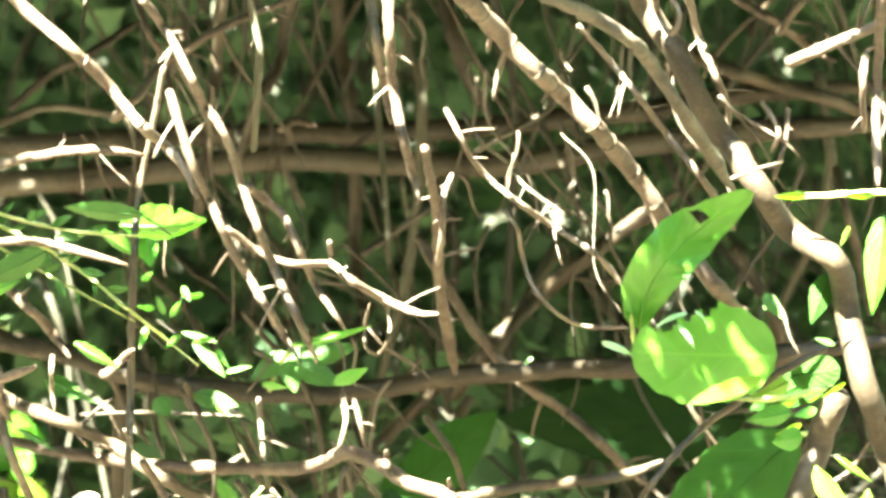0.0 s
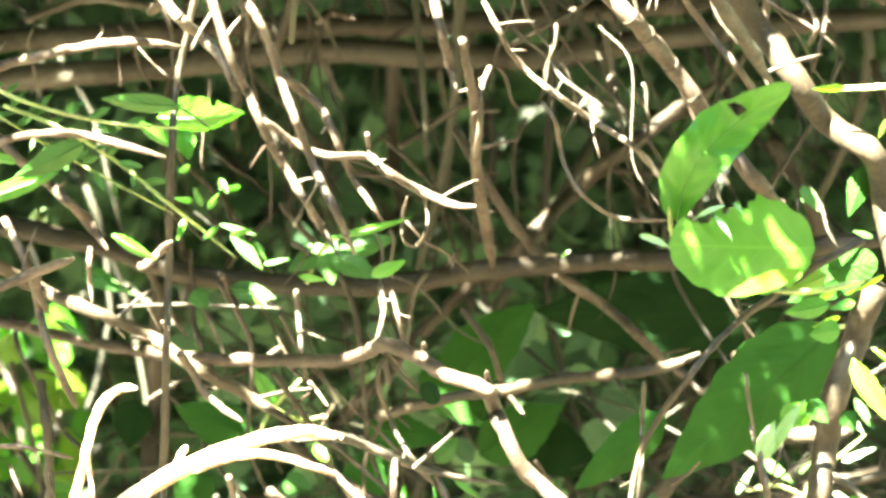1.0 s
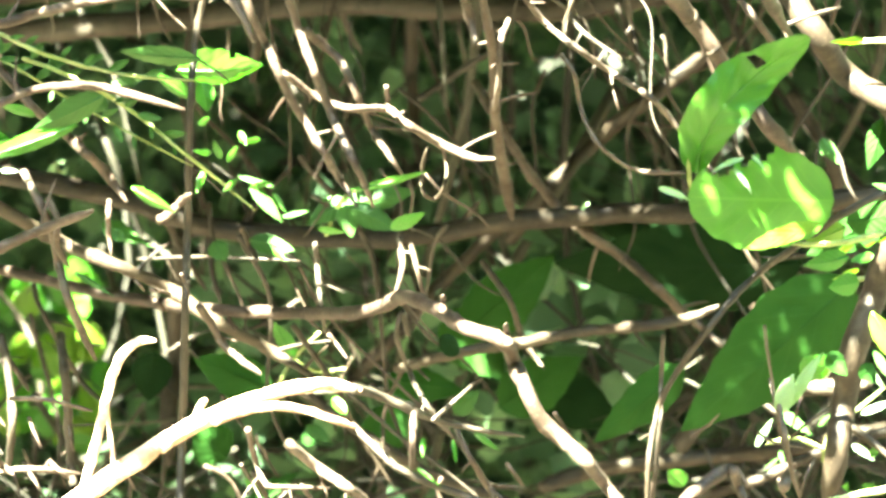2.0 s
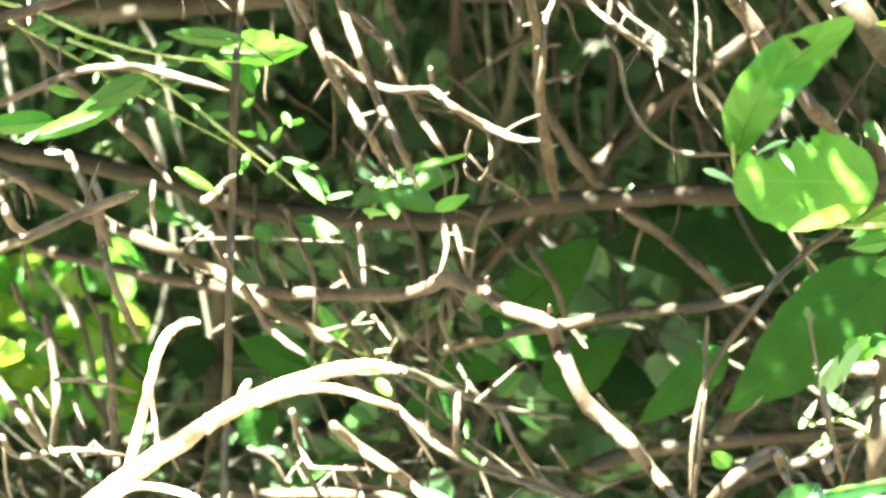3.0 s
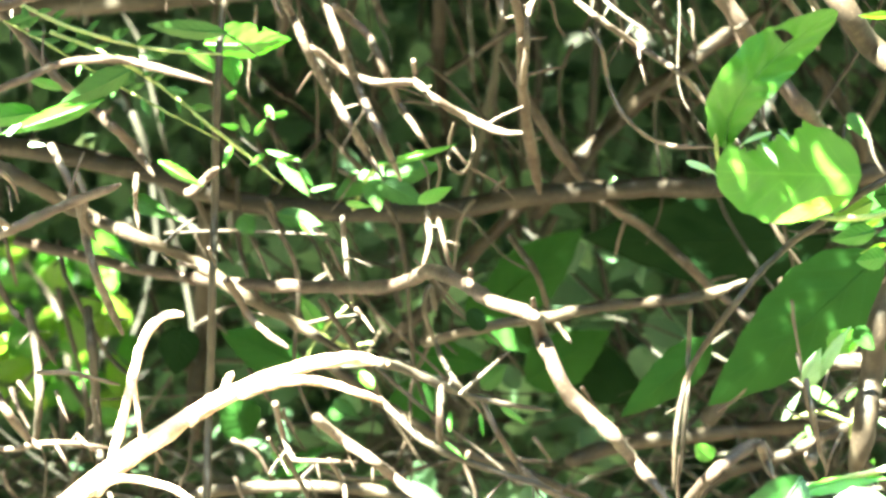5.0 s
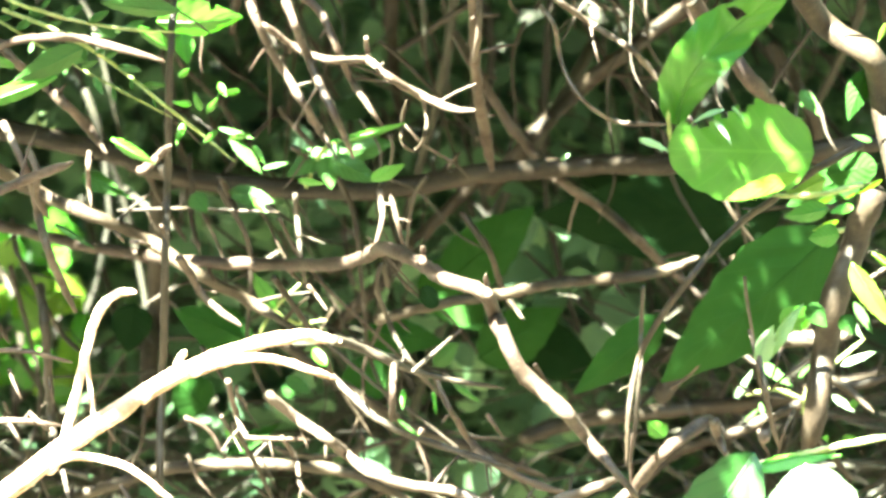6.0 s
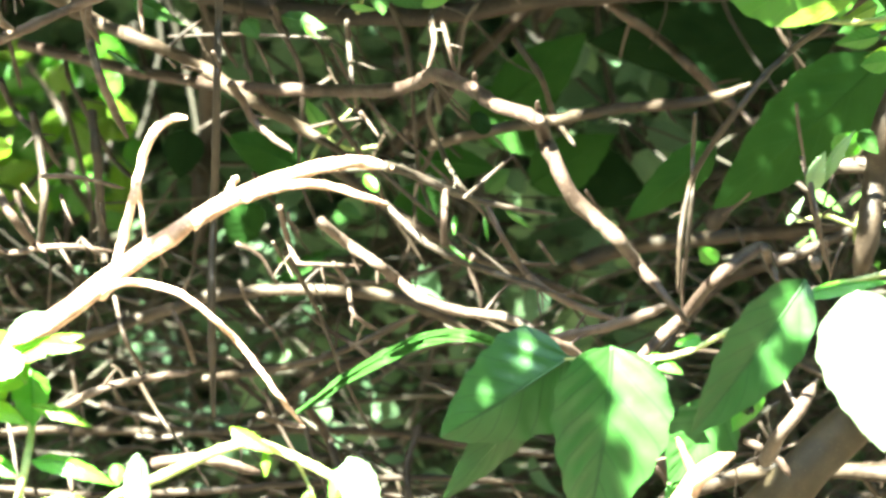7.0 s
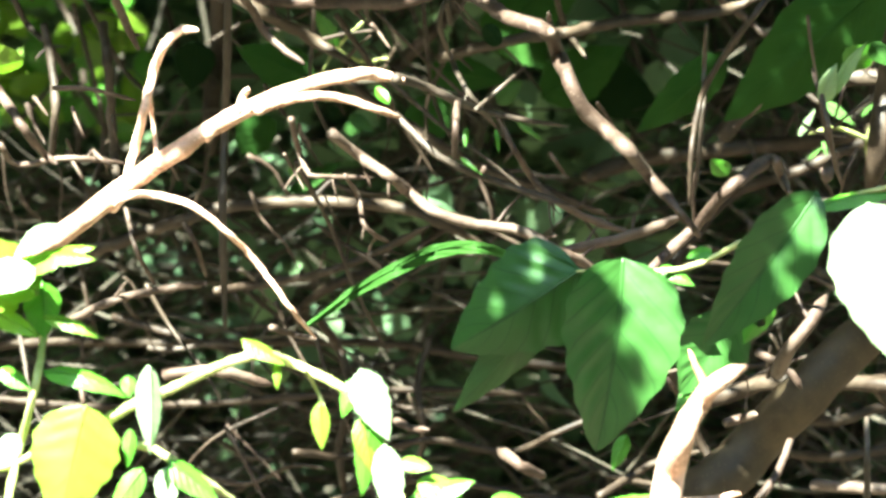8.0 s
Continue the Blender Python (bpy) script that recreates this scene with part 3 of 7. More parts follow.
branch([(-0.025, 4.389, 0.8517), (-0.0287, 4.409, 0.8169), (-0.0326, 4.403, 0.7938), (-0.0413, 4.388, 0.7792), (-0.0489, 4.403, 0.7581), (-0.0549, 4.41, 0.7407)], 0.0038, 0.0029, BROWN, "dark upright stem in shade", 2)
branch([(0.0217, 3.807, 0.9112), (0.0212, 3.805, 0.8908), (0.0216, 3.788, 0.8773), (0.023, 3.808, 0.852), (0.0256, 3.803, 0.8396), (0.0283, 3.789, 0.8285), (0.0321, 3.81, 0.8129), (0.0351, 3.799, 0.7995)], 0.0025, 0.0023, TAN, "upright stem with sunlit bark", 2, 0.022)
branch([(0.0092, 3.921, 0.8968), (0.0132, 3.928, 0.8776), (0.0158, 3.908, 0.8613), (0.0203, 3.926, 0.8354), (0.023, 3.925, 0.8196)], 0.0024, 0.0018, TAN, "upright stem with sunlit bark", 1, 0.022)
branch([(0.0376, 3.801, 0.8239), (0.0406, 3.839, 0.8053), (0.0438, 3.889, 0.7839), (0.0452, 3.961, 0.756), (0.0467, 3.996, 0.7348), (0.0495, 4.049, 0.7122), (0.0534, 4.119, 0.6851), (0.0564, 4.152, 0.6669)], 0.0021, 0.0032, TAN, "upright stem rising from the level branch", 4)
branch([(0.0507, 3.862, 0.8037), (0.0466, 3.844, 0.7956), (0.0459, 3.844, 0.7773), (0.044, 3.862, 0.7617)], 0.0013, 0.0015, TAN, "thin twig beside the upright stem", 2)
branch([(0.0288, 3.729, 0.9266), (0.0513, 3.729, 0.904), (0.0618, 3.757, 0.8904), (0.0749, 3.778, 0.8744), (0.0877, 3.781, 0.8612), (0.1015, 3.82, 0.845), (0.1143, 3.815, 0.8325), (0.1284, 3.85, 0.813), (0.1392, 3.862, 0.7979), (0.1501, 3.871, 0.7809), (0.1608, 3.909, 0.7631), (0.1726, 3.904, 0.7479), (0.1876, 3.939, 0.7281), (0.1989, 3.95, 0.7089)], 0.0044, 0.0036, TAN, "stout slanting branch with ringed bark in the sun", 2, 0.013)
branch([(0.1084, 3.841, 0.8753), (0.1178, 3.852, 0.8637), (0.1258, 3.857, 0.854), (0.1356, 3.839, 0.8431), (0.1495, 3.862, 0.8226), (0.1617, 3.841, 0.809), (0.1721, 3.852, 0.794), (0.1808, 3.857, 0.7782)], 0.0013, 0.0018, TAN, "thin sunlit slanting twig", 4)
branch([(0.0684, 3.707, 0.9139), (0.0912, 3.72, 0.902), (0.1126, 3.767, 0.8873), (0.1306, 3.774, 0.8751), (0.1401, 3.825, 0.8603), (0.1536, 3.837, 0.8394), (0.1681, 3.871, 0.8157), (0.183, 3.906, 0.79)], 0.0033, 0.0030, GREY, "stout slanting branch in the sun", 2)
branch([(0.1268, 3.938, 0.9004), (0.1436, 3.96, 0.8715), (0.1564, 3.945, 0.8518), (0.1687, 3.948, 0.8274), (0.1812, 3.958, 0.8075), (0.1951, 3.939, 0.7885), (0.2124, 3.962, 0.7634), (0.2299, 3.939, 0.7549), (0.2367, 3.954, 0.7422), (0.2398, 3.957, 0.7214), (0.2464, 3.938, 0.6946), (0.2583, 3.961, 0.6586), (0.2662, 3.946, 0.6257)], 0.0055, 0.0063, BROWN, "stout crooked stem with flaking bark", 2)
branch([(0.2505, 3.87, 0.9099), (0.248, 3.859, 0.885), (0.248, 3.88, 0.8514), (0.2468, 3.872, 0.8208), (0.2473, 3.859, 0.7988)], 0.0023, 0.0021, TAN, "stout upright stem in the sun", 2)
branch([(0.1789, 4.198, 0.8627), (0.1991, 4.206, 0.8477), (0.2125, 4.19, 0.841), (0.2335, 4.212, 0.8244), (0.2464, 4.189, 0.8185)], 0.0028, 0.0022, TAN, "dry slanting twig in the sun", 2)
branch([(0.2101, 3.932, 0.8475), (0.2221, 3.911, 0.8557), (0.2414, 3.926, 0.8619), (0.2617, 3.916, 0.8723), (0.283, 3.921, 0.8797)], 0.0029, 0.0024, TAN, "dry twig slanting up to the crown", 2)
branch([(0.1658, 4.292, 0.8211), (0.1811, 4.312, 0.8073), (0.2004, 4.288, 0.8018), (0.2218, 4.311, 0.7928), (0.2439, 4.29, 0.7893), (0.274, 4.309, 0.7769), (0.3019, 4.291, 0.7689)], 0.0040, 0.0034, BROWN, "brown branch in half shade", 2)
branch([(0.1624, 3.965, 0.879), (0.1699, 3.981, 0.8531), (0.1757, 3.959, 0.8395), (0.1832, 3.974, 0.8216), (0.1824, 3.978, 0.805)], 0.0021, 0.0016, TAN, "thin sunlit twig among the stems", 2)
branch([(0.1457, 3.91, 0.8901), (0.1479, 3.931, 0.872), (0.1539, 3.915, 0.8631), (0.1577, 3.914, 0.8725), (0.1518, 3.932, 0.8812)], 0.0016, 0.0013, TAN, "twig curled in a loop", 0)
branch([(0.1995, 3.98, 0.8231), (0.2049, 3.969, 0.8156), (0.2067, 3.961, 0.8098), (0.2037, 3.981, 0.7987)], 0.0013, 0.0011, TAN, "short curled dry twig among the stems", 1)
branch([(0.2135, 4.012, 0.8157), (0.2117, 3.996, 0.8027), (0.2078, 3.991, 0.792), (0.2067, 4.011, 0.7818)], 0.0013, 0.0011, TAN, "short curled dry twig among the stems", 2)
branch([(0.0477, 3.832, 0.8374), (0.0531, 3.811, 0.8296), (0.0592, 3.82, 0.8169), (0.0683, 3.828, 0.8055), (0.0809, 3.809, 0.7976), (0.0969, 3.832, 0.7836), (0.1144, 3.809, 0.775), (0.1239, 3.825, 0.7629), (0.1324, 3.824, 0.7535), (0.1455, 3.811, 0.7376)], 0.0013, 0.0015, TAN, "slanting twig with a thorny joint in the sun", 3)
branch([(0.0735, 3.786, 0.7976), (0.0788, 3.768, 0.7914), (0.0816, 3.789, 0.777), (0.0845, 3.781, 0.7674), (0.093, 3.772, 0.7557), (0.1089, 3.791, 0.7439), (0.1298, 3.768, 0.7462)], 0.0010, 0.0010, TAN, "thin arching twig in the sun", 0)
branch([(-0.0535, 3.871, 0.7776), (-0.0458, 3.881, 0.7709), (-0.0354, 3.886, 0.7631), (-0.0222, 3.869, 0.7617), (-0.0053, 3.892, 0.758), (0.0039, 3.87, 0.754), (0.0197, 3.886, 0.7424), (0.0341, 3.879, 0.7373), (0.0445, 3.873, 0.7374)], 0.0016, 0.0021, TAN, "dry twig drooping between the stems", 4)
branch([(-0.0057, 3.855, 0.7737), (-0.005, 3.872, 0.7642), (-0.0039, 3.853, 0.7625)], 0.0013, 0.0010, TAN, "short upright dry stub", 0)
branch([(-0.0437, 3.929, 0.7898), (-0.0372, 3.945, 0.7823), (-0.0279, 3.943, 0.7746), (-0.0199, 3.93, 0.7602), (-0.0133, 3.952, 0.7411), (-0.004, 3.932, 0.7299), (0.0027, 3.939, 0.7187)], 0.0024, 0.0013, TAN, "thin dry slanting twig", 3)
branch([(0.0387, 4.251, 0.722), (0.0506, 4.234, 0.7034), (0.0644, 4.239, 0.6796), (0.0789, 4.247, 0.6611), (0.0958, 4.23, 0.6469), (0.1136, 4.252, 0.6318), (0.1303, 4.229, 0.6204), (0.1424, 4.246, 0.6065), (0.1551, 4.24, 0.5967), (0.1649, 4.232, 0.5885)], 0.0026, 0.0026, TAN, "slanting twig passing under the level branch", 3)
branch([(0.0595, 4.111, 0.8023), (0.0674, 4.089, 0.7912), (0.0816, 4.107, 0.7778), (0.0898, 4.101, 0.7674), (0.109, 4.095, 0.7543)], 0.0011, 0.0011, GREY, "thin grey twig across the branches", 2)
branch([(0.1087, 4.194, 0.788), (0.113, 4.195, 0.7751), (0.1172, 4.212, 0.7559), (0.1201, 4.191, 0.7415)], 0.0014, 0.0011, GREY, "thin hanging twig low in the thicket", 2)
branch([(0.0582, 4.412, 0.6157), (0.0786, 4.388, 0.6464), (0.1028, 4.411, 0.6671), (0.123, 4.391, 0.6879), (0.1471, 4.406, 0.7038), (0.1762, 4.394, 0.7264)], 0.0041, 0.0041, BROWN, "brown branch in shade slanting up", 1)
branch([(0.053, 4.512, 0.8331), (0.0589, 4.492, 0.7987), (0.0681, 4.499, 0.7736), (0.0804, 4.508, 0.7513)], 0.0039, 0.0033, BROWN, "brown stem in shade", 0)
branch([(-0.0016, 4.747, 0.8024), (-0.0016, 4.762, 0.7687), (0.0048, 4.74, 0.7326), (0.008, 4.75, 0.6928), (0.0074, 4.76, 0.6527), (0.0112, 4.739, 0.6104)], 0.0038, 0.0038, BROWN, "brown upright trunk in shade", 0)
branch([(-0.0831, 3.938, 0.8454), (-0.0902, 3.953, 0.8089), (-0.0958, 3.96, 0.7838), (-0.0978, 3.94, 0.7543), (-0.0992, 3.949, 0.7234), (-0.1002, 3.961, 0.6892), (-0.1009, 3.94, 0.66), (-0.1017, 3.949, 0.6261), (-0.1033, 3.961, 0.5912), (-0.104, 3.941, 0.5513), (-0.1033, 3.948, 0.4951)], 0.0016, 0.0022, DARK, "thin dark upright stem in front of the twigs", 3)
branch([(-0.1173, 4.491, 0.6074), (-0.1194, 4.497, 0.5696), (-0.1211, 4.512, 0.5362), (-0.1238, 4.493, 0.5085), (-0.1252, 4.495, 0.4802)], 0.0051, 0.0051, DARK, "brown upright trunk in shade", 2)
branch([(-0.22, 3.771, 0.7609), (-0.2006, 3.79, 0.7668), (-0.179, 3.768, 0.778), (-0.1673, 3.792, 0.7805), (-0.1485, 3.77, 0.786), (-0.1338, 3.786, 0.7828), (-0.1157, 3.778, 0.7793), (-0.0966, 3.779, 0.7735)], 0.0018, 0.0018, TAN, "dry twig bowing over with a sunlit end", 2)
branch([(-0.2029, 3.942, 0.7888), (-0.1872, 3.943, 0.77), (-0.1709, 3.932, 0.7527), (-0.1558, 3.951, 0.7366), (-0.147, 3.929, 0.7323), (-0.1392, 3.946, 0.7217), (-0.1284, 3.941, 0.7071)], 0.0021, 0.0026, TAN, "sunlit slanting twig among the stems", 2)
branch([(-0.2344, 3.829, 0.6781), (-0.2043, 3.85, 0.6904), (-0.1875, 3.828, 0.7005), (-0.1652, 3.852, 0.7073), (-0.1403, 3.828, 0.7201)], 0.0026, 0.0023, TAN, "pale dry stick leaning on the branches", 1)
branch([(-0.2483, 4.069, 0.7198), (-0.2223, 4.091, 0.6971), (-0.1991, 4.068, 0.688), (-0.1699, 4.092, 0.6668), (-0.1388, 4.068, 0.6573), (-0.1119, 4.092, 0.641), (-0.092, 4.068, 0.6308), (-0.0621, 4.092, 0.6101), (-0.0397, 4.069, 0.6)], 0.0038, 0.0027, BROWN, "brown branch slanting down in half shade", 4)
branch([(-0.1746, 3.891, 0.7292), (-0.1661, 3.875, 0.7157), (-0.1609, 3.876, 0.7024), (-0.1585, 3.892, 0.686), (-0.1538, 3.87, 0.674), (-0.1478, 3.882, 0.6556), (-0.1413, 3.887, 0.6406)], 0.0018, 0.0023, TAN, "slender sunlit slanting stem", 2)
branch([(-0.1624, 3.882, 0.7173), (-0.1577, 3.862, 0.7098), (-0.1585, 3.866, 0.6985), (-0.1534, 3.881, 0.6856)], 0.0018, 0.0016, TAN, "short sunlit twig among the stems", 1)
branch([(-0.2086, 4.257, 0.6261), (-0.1542, 4.186, 0.6252), (-0.1222, 4.157, 0.6241), (-0.0923, 4.082, 0.6326), (-0.0505, 4.053, 0.6356), (-0.0226, 3.977, 0.6483), (-0.0064, 3.948, 0.6565), (0.0029, 3.877, 0.6724), (0.0171, 3.834, 0.673), (0.0297, 3.784, 0.6734), (0.047, 3.768, 0.6694), (0.0521, 3.783, 0.6564), (0.0576, 3.759, 0.6482), (0.0628, 3.761, 0.6361), (0.0744, 3.765, 0.6244), (0.0834, 3.742, 0.6196), (0.0935, 3.76, 0.6039), (0.1045, 3.738, 0.5954), (0.116, 3.739, 0.5805)], 0.0029, 0.0037, TAN, "zigzag brown branch with sunlit knees", 2)
branch([(-0.0011, 4.132, 0.5948), (0.0323, 4.108, 0.6073), (0.0605, 4.132, 0.6073), (0.0769, 4.109, 0.6151), (0.0968, 4.129, 0.6146), (0.1242, 4.111, 0.6195), (0.1442, 4.125, 0.6214), (0.158, 4.121, 0.6278)], 0.0028, 0.0028, BROWN, "brown level twig in half shade", 3)
branch([(0.2171, 3.752, 0.7393), (0.1988, 3.749, 0.73), (0.1797, 3.763, 0.7141), (0.1624, 3.772, 0.6997), (0.1492, 3.759, 0.689), (0.1387, 3.748, 0.6778), (0.1245, 3.762, 0.6548), (0.1172, 3.771, 0.6369), (0.1126, 3.752, 0.6184), (0.1119, 3.756, 0.5915)], 0.0018, 0.0013, BROWN, "brown vine arching down past the leaves", 3)
branch([(0.1205, 3.799, 0.6672), (0.1199, 3.811, 0.6443), (0.1189, 3.79, 0.6296), (0.1171, 3.798, 0.6047), (0.1146, 3.812, 0.5811)], 0.0010, 0.0013, GREY, "thin grey twig hanging in the thicket", 1)
branch([(0.075, 4.31, 0.502), (0.0929, 4.326, 0.5056), (0.1219, 4.314, 0.5131), (0.1664, 4.33, 0.5148), (0.2037, 4.309, 0.5222), (0.24, 4.332, 0.5264), (0.2825, 4.308, 0.5409)], 0.0040, 0.0038, BROWN, "brown level branch in half shade", 3)
branch([(0.0947, 3.78, 0.5565), (0.1159, 3.802, 0.5727), (0.1305, 3.778, 0.5947), (0.1523, 3.801, 0.6062)], 0.0025, 0.0033, TAN, "broken brown stick slanting up", 1)
branch([(0.1149, 4.242, 0.4656), (0.1471, 4.258, 0.5008), (0.184, 4.245, 0.5179), (0.2246, 4.251, 0.5343), (0.265, 4.253, 0.5457)], 0.0031, 0.0026, BROWN, "brown branch in half shade", 2)
branch([(0.1736, 3.801, 0.6337), (0.1753, 3.78, 0.6245), (0.1793, 3.792, 0.604), (0.1828, 3.799, 0.5922)], 0.0013, 0.0010, TAN, "thin sunlit upright twig", 1)
branch([(-0.0514, 3.845, 0.6088), (-0.0372, 3.86, 0.5942), (-0.024, 3.838, 0.5896), (-0.0163, 3.86, 0.5787), (-0.0044, 3.846, 0.5722), (0.0126, 3.849, 0.5655), (0.0362, 3.852, 0.5614), (0.0544, 3.844, 0.5532), (0.0725, 3.859, 0.5414), (0.0963, 3.84, 0.5287)], 0.0026, 0.0023, TAN, "pale sunlit stick lying slantwise", 5)
branch([(0.0261, 3.927, 0.6022), (0.034, 3.908, 0.5893), (0.0422, 3.93, 0.5726), (0.0527, 3.915, 0.5645), (0.0715, 3.921, 0.5532), (0.0881, 3.924, 0.5471)], 0.0013, 0.0021, TAN, "thin dry twig among the stems", 4)
branch([(0.0471, 3.888, 0.542), (0.0669, 3.889, 0.5469), (0.0895, 3.894, 0.5516), (0.1117, 3.884, 0.5618)], 0.0023, 0.0026, TAN, "pale broken stick in the sun", 2)
branch([(-0.2084, 4.125, 0.4886), (-0.1628, 4.11, 0.5052), (-0.1465, 4.126, 0.5084), (-0.1266, 4.118, 0.5162), (-0.107, 4.118, 0.5225), (-0.079, 4.122, 0.5239), (-0.0509, 4.117, 0.5249), (-0.023, 4.123, 0.5214), (-0.0006, 4.114, 0.5158), (0.0219, 4.128, 0.4994)], 0.0033, 0.0028, BROWN, "brown bowed branch low in the thicket", 3)
branch([(-0.1796, 3.981, 0.492), (-0.157, 3.96, 0.5067), (-0.1306, 3.979, 0.5089), (-0.1123, 3.964, 0.5142)], 0.0021, 0.0019, TAN, "broken stick with a pale end", 1)
branch([(-0.1107, 4.043, 0.495), (-0.0834, 4.057, 0.4963), (-0.0556, 4.043, 0.5046), (-0.0282, 4.056, 0.5134), (-0.0061, 4.046, 0.5264)], 0.0022, 0.0019, BROWN, "thin brown stick lying low", 3)
branch([(-0.0709, 3.909, 0.604), (-0.0673, 3.931, 0.5839), (-0.0631, 3.917, 0.5769), (-0.059, 3.913, 0.5759), (-0.0326, 3.928, 0.5722)], 0.0016, 0.0010, TAN, "thin bent sunlit twig", 2)
branch([(-0.0458, 3.918, 0.5754), (-0.0393, 3.93, 0.5623), (-0.0364, 3.909, 0.5528), (-0.0246, 3.927, 0.5411)], 0.0013, 0.0010, TAN, "thin crooked twig lying low", 3)
branch([(-0.1799, 3.86, 0.6272), (-0.1622, 3.844, 0.6294), (-0.1417, 3.854, 0.6224)], 0.0013, 0.0010, TAN, "pale broken twig by the bent stem", 0)
branch([(-0.2177, 3.813, 0.6526), (-0.2032, 3.83, 0.6299), (-0.1918, 3.808, 0.6181), (-0.1826, 3.829, 0.6012), (-0.177, 3.82, 0.5987)], 0.0026, 0.0018, TAN, "sunlit slanting stick by the bent stem", 2)
branch([(-0.2039, 3.84, 0.6044), (-0.1966, 3.848, 0.5936), (-0.1723, 3.831, 0.5995), (-0.147, 3.85, 0.5934)], 0.0015, 0.0013, TAN, "thin dry twig among the stems", 2)
branch([(-0.258, 4.29, 0.4144), (-0.1999, 4.301, 0.4167), (-0.1416, 4.309, 0.414), (-0.0824, 4.289, 0.4189), (-0.0241, 4.304, 0.4146), (0.0347, 4.307, 0.4049), (0.1224, 4.294, 0.4017), (0.181, 4.295, 0.4074)], 0.0023, 0.0020, BROWN, "brown stick lying low in the thicket", 4)
branch([(-0.2409, 4.193, 0.411), (-0.1809, 4.195, 0.4049), (-0.1242, 4.212, 0.4027), (-0.0635, 4.193, 0.4112), (-0.0063, 4.197, 0.4133), (0.0512, 4.211, 0.4072)], 0.0020, 0.0017, BROWN, "brown stick lying low in the thicket", 4)
branch([(-0.0732, 4.089, 0.4045), (-0.0455, 4.111, 0.3975), (-0.0061, 4.092, 0.4097), (0.0331, 4.105, 0.4012), (0.061, 4.095, 0.4148), (0.103, 4.1, 0.4308)], 0.0019, 0.0016, BROWN, "brown stick lying low in the thicket", 4)
branch([(-0.167, 4.211, 0.4483), (-0.1291, 4.191, 0.4407), (-0.0866, 4.205, 0.4261), (-0.0464, 4.199, 0.4098), (-0.0063, 4.197, 0.4016)], 0.0020, 0.0014, BROWN, "brown stick lying low in the thicket", 3)
branch([(-0.0798, 4.138, 0.3562), (-0.0404, 4.16, 0.3688), (-0.0006, 4.144, 0.3782), (0.0477, 4.149, 0.3683), (0.119, 4.162, 0.3625)], 0.0019, 0.0017, BROWN, "brown stick lying low in the thicket", 4)
branch([(0.029, 3.926, 0.4403), (0.0369, 3.909, 0.4373), (0.0492, 3.932, 0.4267)], 0.0031, 0.0021, TAN, "short broken stick in the sun", 0)
branch([(-0.13, 3.873, 0.4884), (-0.106, 3.865, 0.4926), (-0.0798, 3.875, 0.4834)], 0.0028, 0.0023, TAN, "short broken stick in the sun", 0)
branch([(0.0837, 3.968, 0.3728), (0.1087, 3.992, 0.3897), (0.1297, 3.969, 0.4147), (0.152, 3.989, 0.4299), (0.1756, 3.972, 0.4579), (0.1951, 3.984, 0.477), (0.2163, 3.978, 0.4967), (0.2434, 3.981, 0.5197)], 0.0133, 0.0112, SMOOTH, "thick smooth brown trunk leaning across", 2)
branch([(0.0917, 3.494, 0.5029), (0.0968, 3.508, 0.5194), (0.1018, 3.494, 0.5421), (0.1086, 3.508, 0.5525), (0.1176, 3.494, 0.5653), (0.1284, 3.508, 0.5684)], 0.0073, 0.0030, SUNLIT_WHITE, "broken stump coloured pale to look sunlit", 2)
branch([(0.1501, 3.711, 0.5236), (0.1557, 3.695, 0.5384), (0.1645, 3.696, 0.5498), (0.1719, 3.711, 0.5585)], 0.0035, 0.0027, TAN, "short pale stick in the sun", 1)
branch([(0.1476, 3.879, 0.4979), (0.1603, 3.866, 0.4938), (0.1682, 3.865, 0.4834)], 0.0021, 0.0018, TAN, "short pale stick in the sun", 1)
branch([(0.1237, 4.047, 0.4364), (0.1434, 4.057, 0.4414), (0.1704, 4.043, 0.4508), (0.2096, 4.053, 0.4463), (0.2539, 4.053, 0.4436)], 0.0041, 0.0041, BROWN, "brown stick lying in half shade", 2)
branch([(0.1746, 3.882, 0.4338), (0.2074, 3.86, 0.4365), (0.2434, 3.878, 0.4312)], 0.0028, 0.0031, TAN, "pale stick lying in the sun", 1)
branch([(0.1915, 3.724, 0.5001), (0.191, 3.708, 0.4828), (0.1918, 3.728, 0.442)], 0.0012, 0.0020, GREY, "thin grey upright twig by the trunk", 0)
branch([(0.163, 3.862, 0.4597), (0.156, 3.848, 0.4466), (0.1465, 3.839, 0.4353), (0.1366, 3.855, 0.4181)], 0.0018, 0.0023, TAN, "thin sunlit twig among the stems", 2)
branch([(-0.1234, 3.969, 0.5427), (-0.1178, 3.962, 0.5344), (-0.1131, 3.982, 0.5139)], 0.0011, 0.0011, TAN, "thin hanging twig low in the thicket", 0)
branch([(-0.1515, 3.98, 0.5475), (-0.146, 3.958, 0.5323), (-0.1373, 3.977, 0.5107)], 0.0011, 0.0011, TAN, "thin hanging twig low in the thicket", 0)
branch([(-0.0883, 4.288, 0.4088), (-0.0769, 4.31, 0.4282), (-0.0532, 4.292, 0.4499), (-0.024, 4.308, 0.4556)], 0.0026, 0.0026, BROWN, "thin brown twig in shade", 2)
branch([(0.0045, 4.112, 0.6152), (0.0017, 4.093, 0.6295), (-0.0011, 4.094, 0.6182), (0.0045, 4.112, 0.5982), (0.0128, 4.09, 0.5851), (0.0268, 4.105, 0.5654)], 0.0014, 0.0011, GREY, "thin curled grey twig", 2)
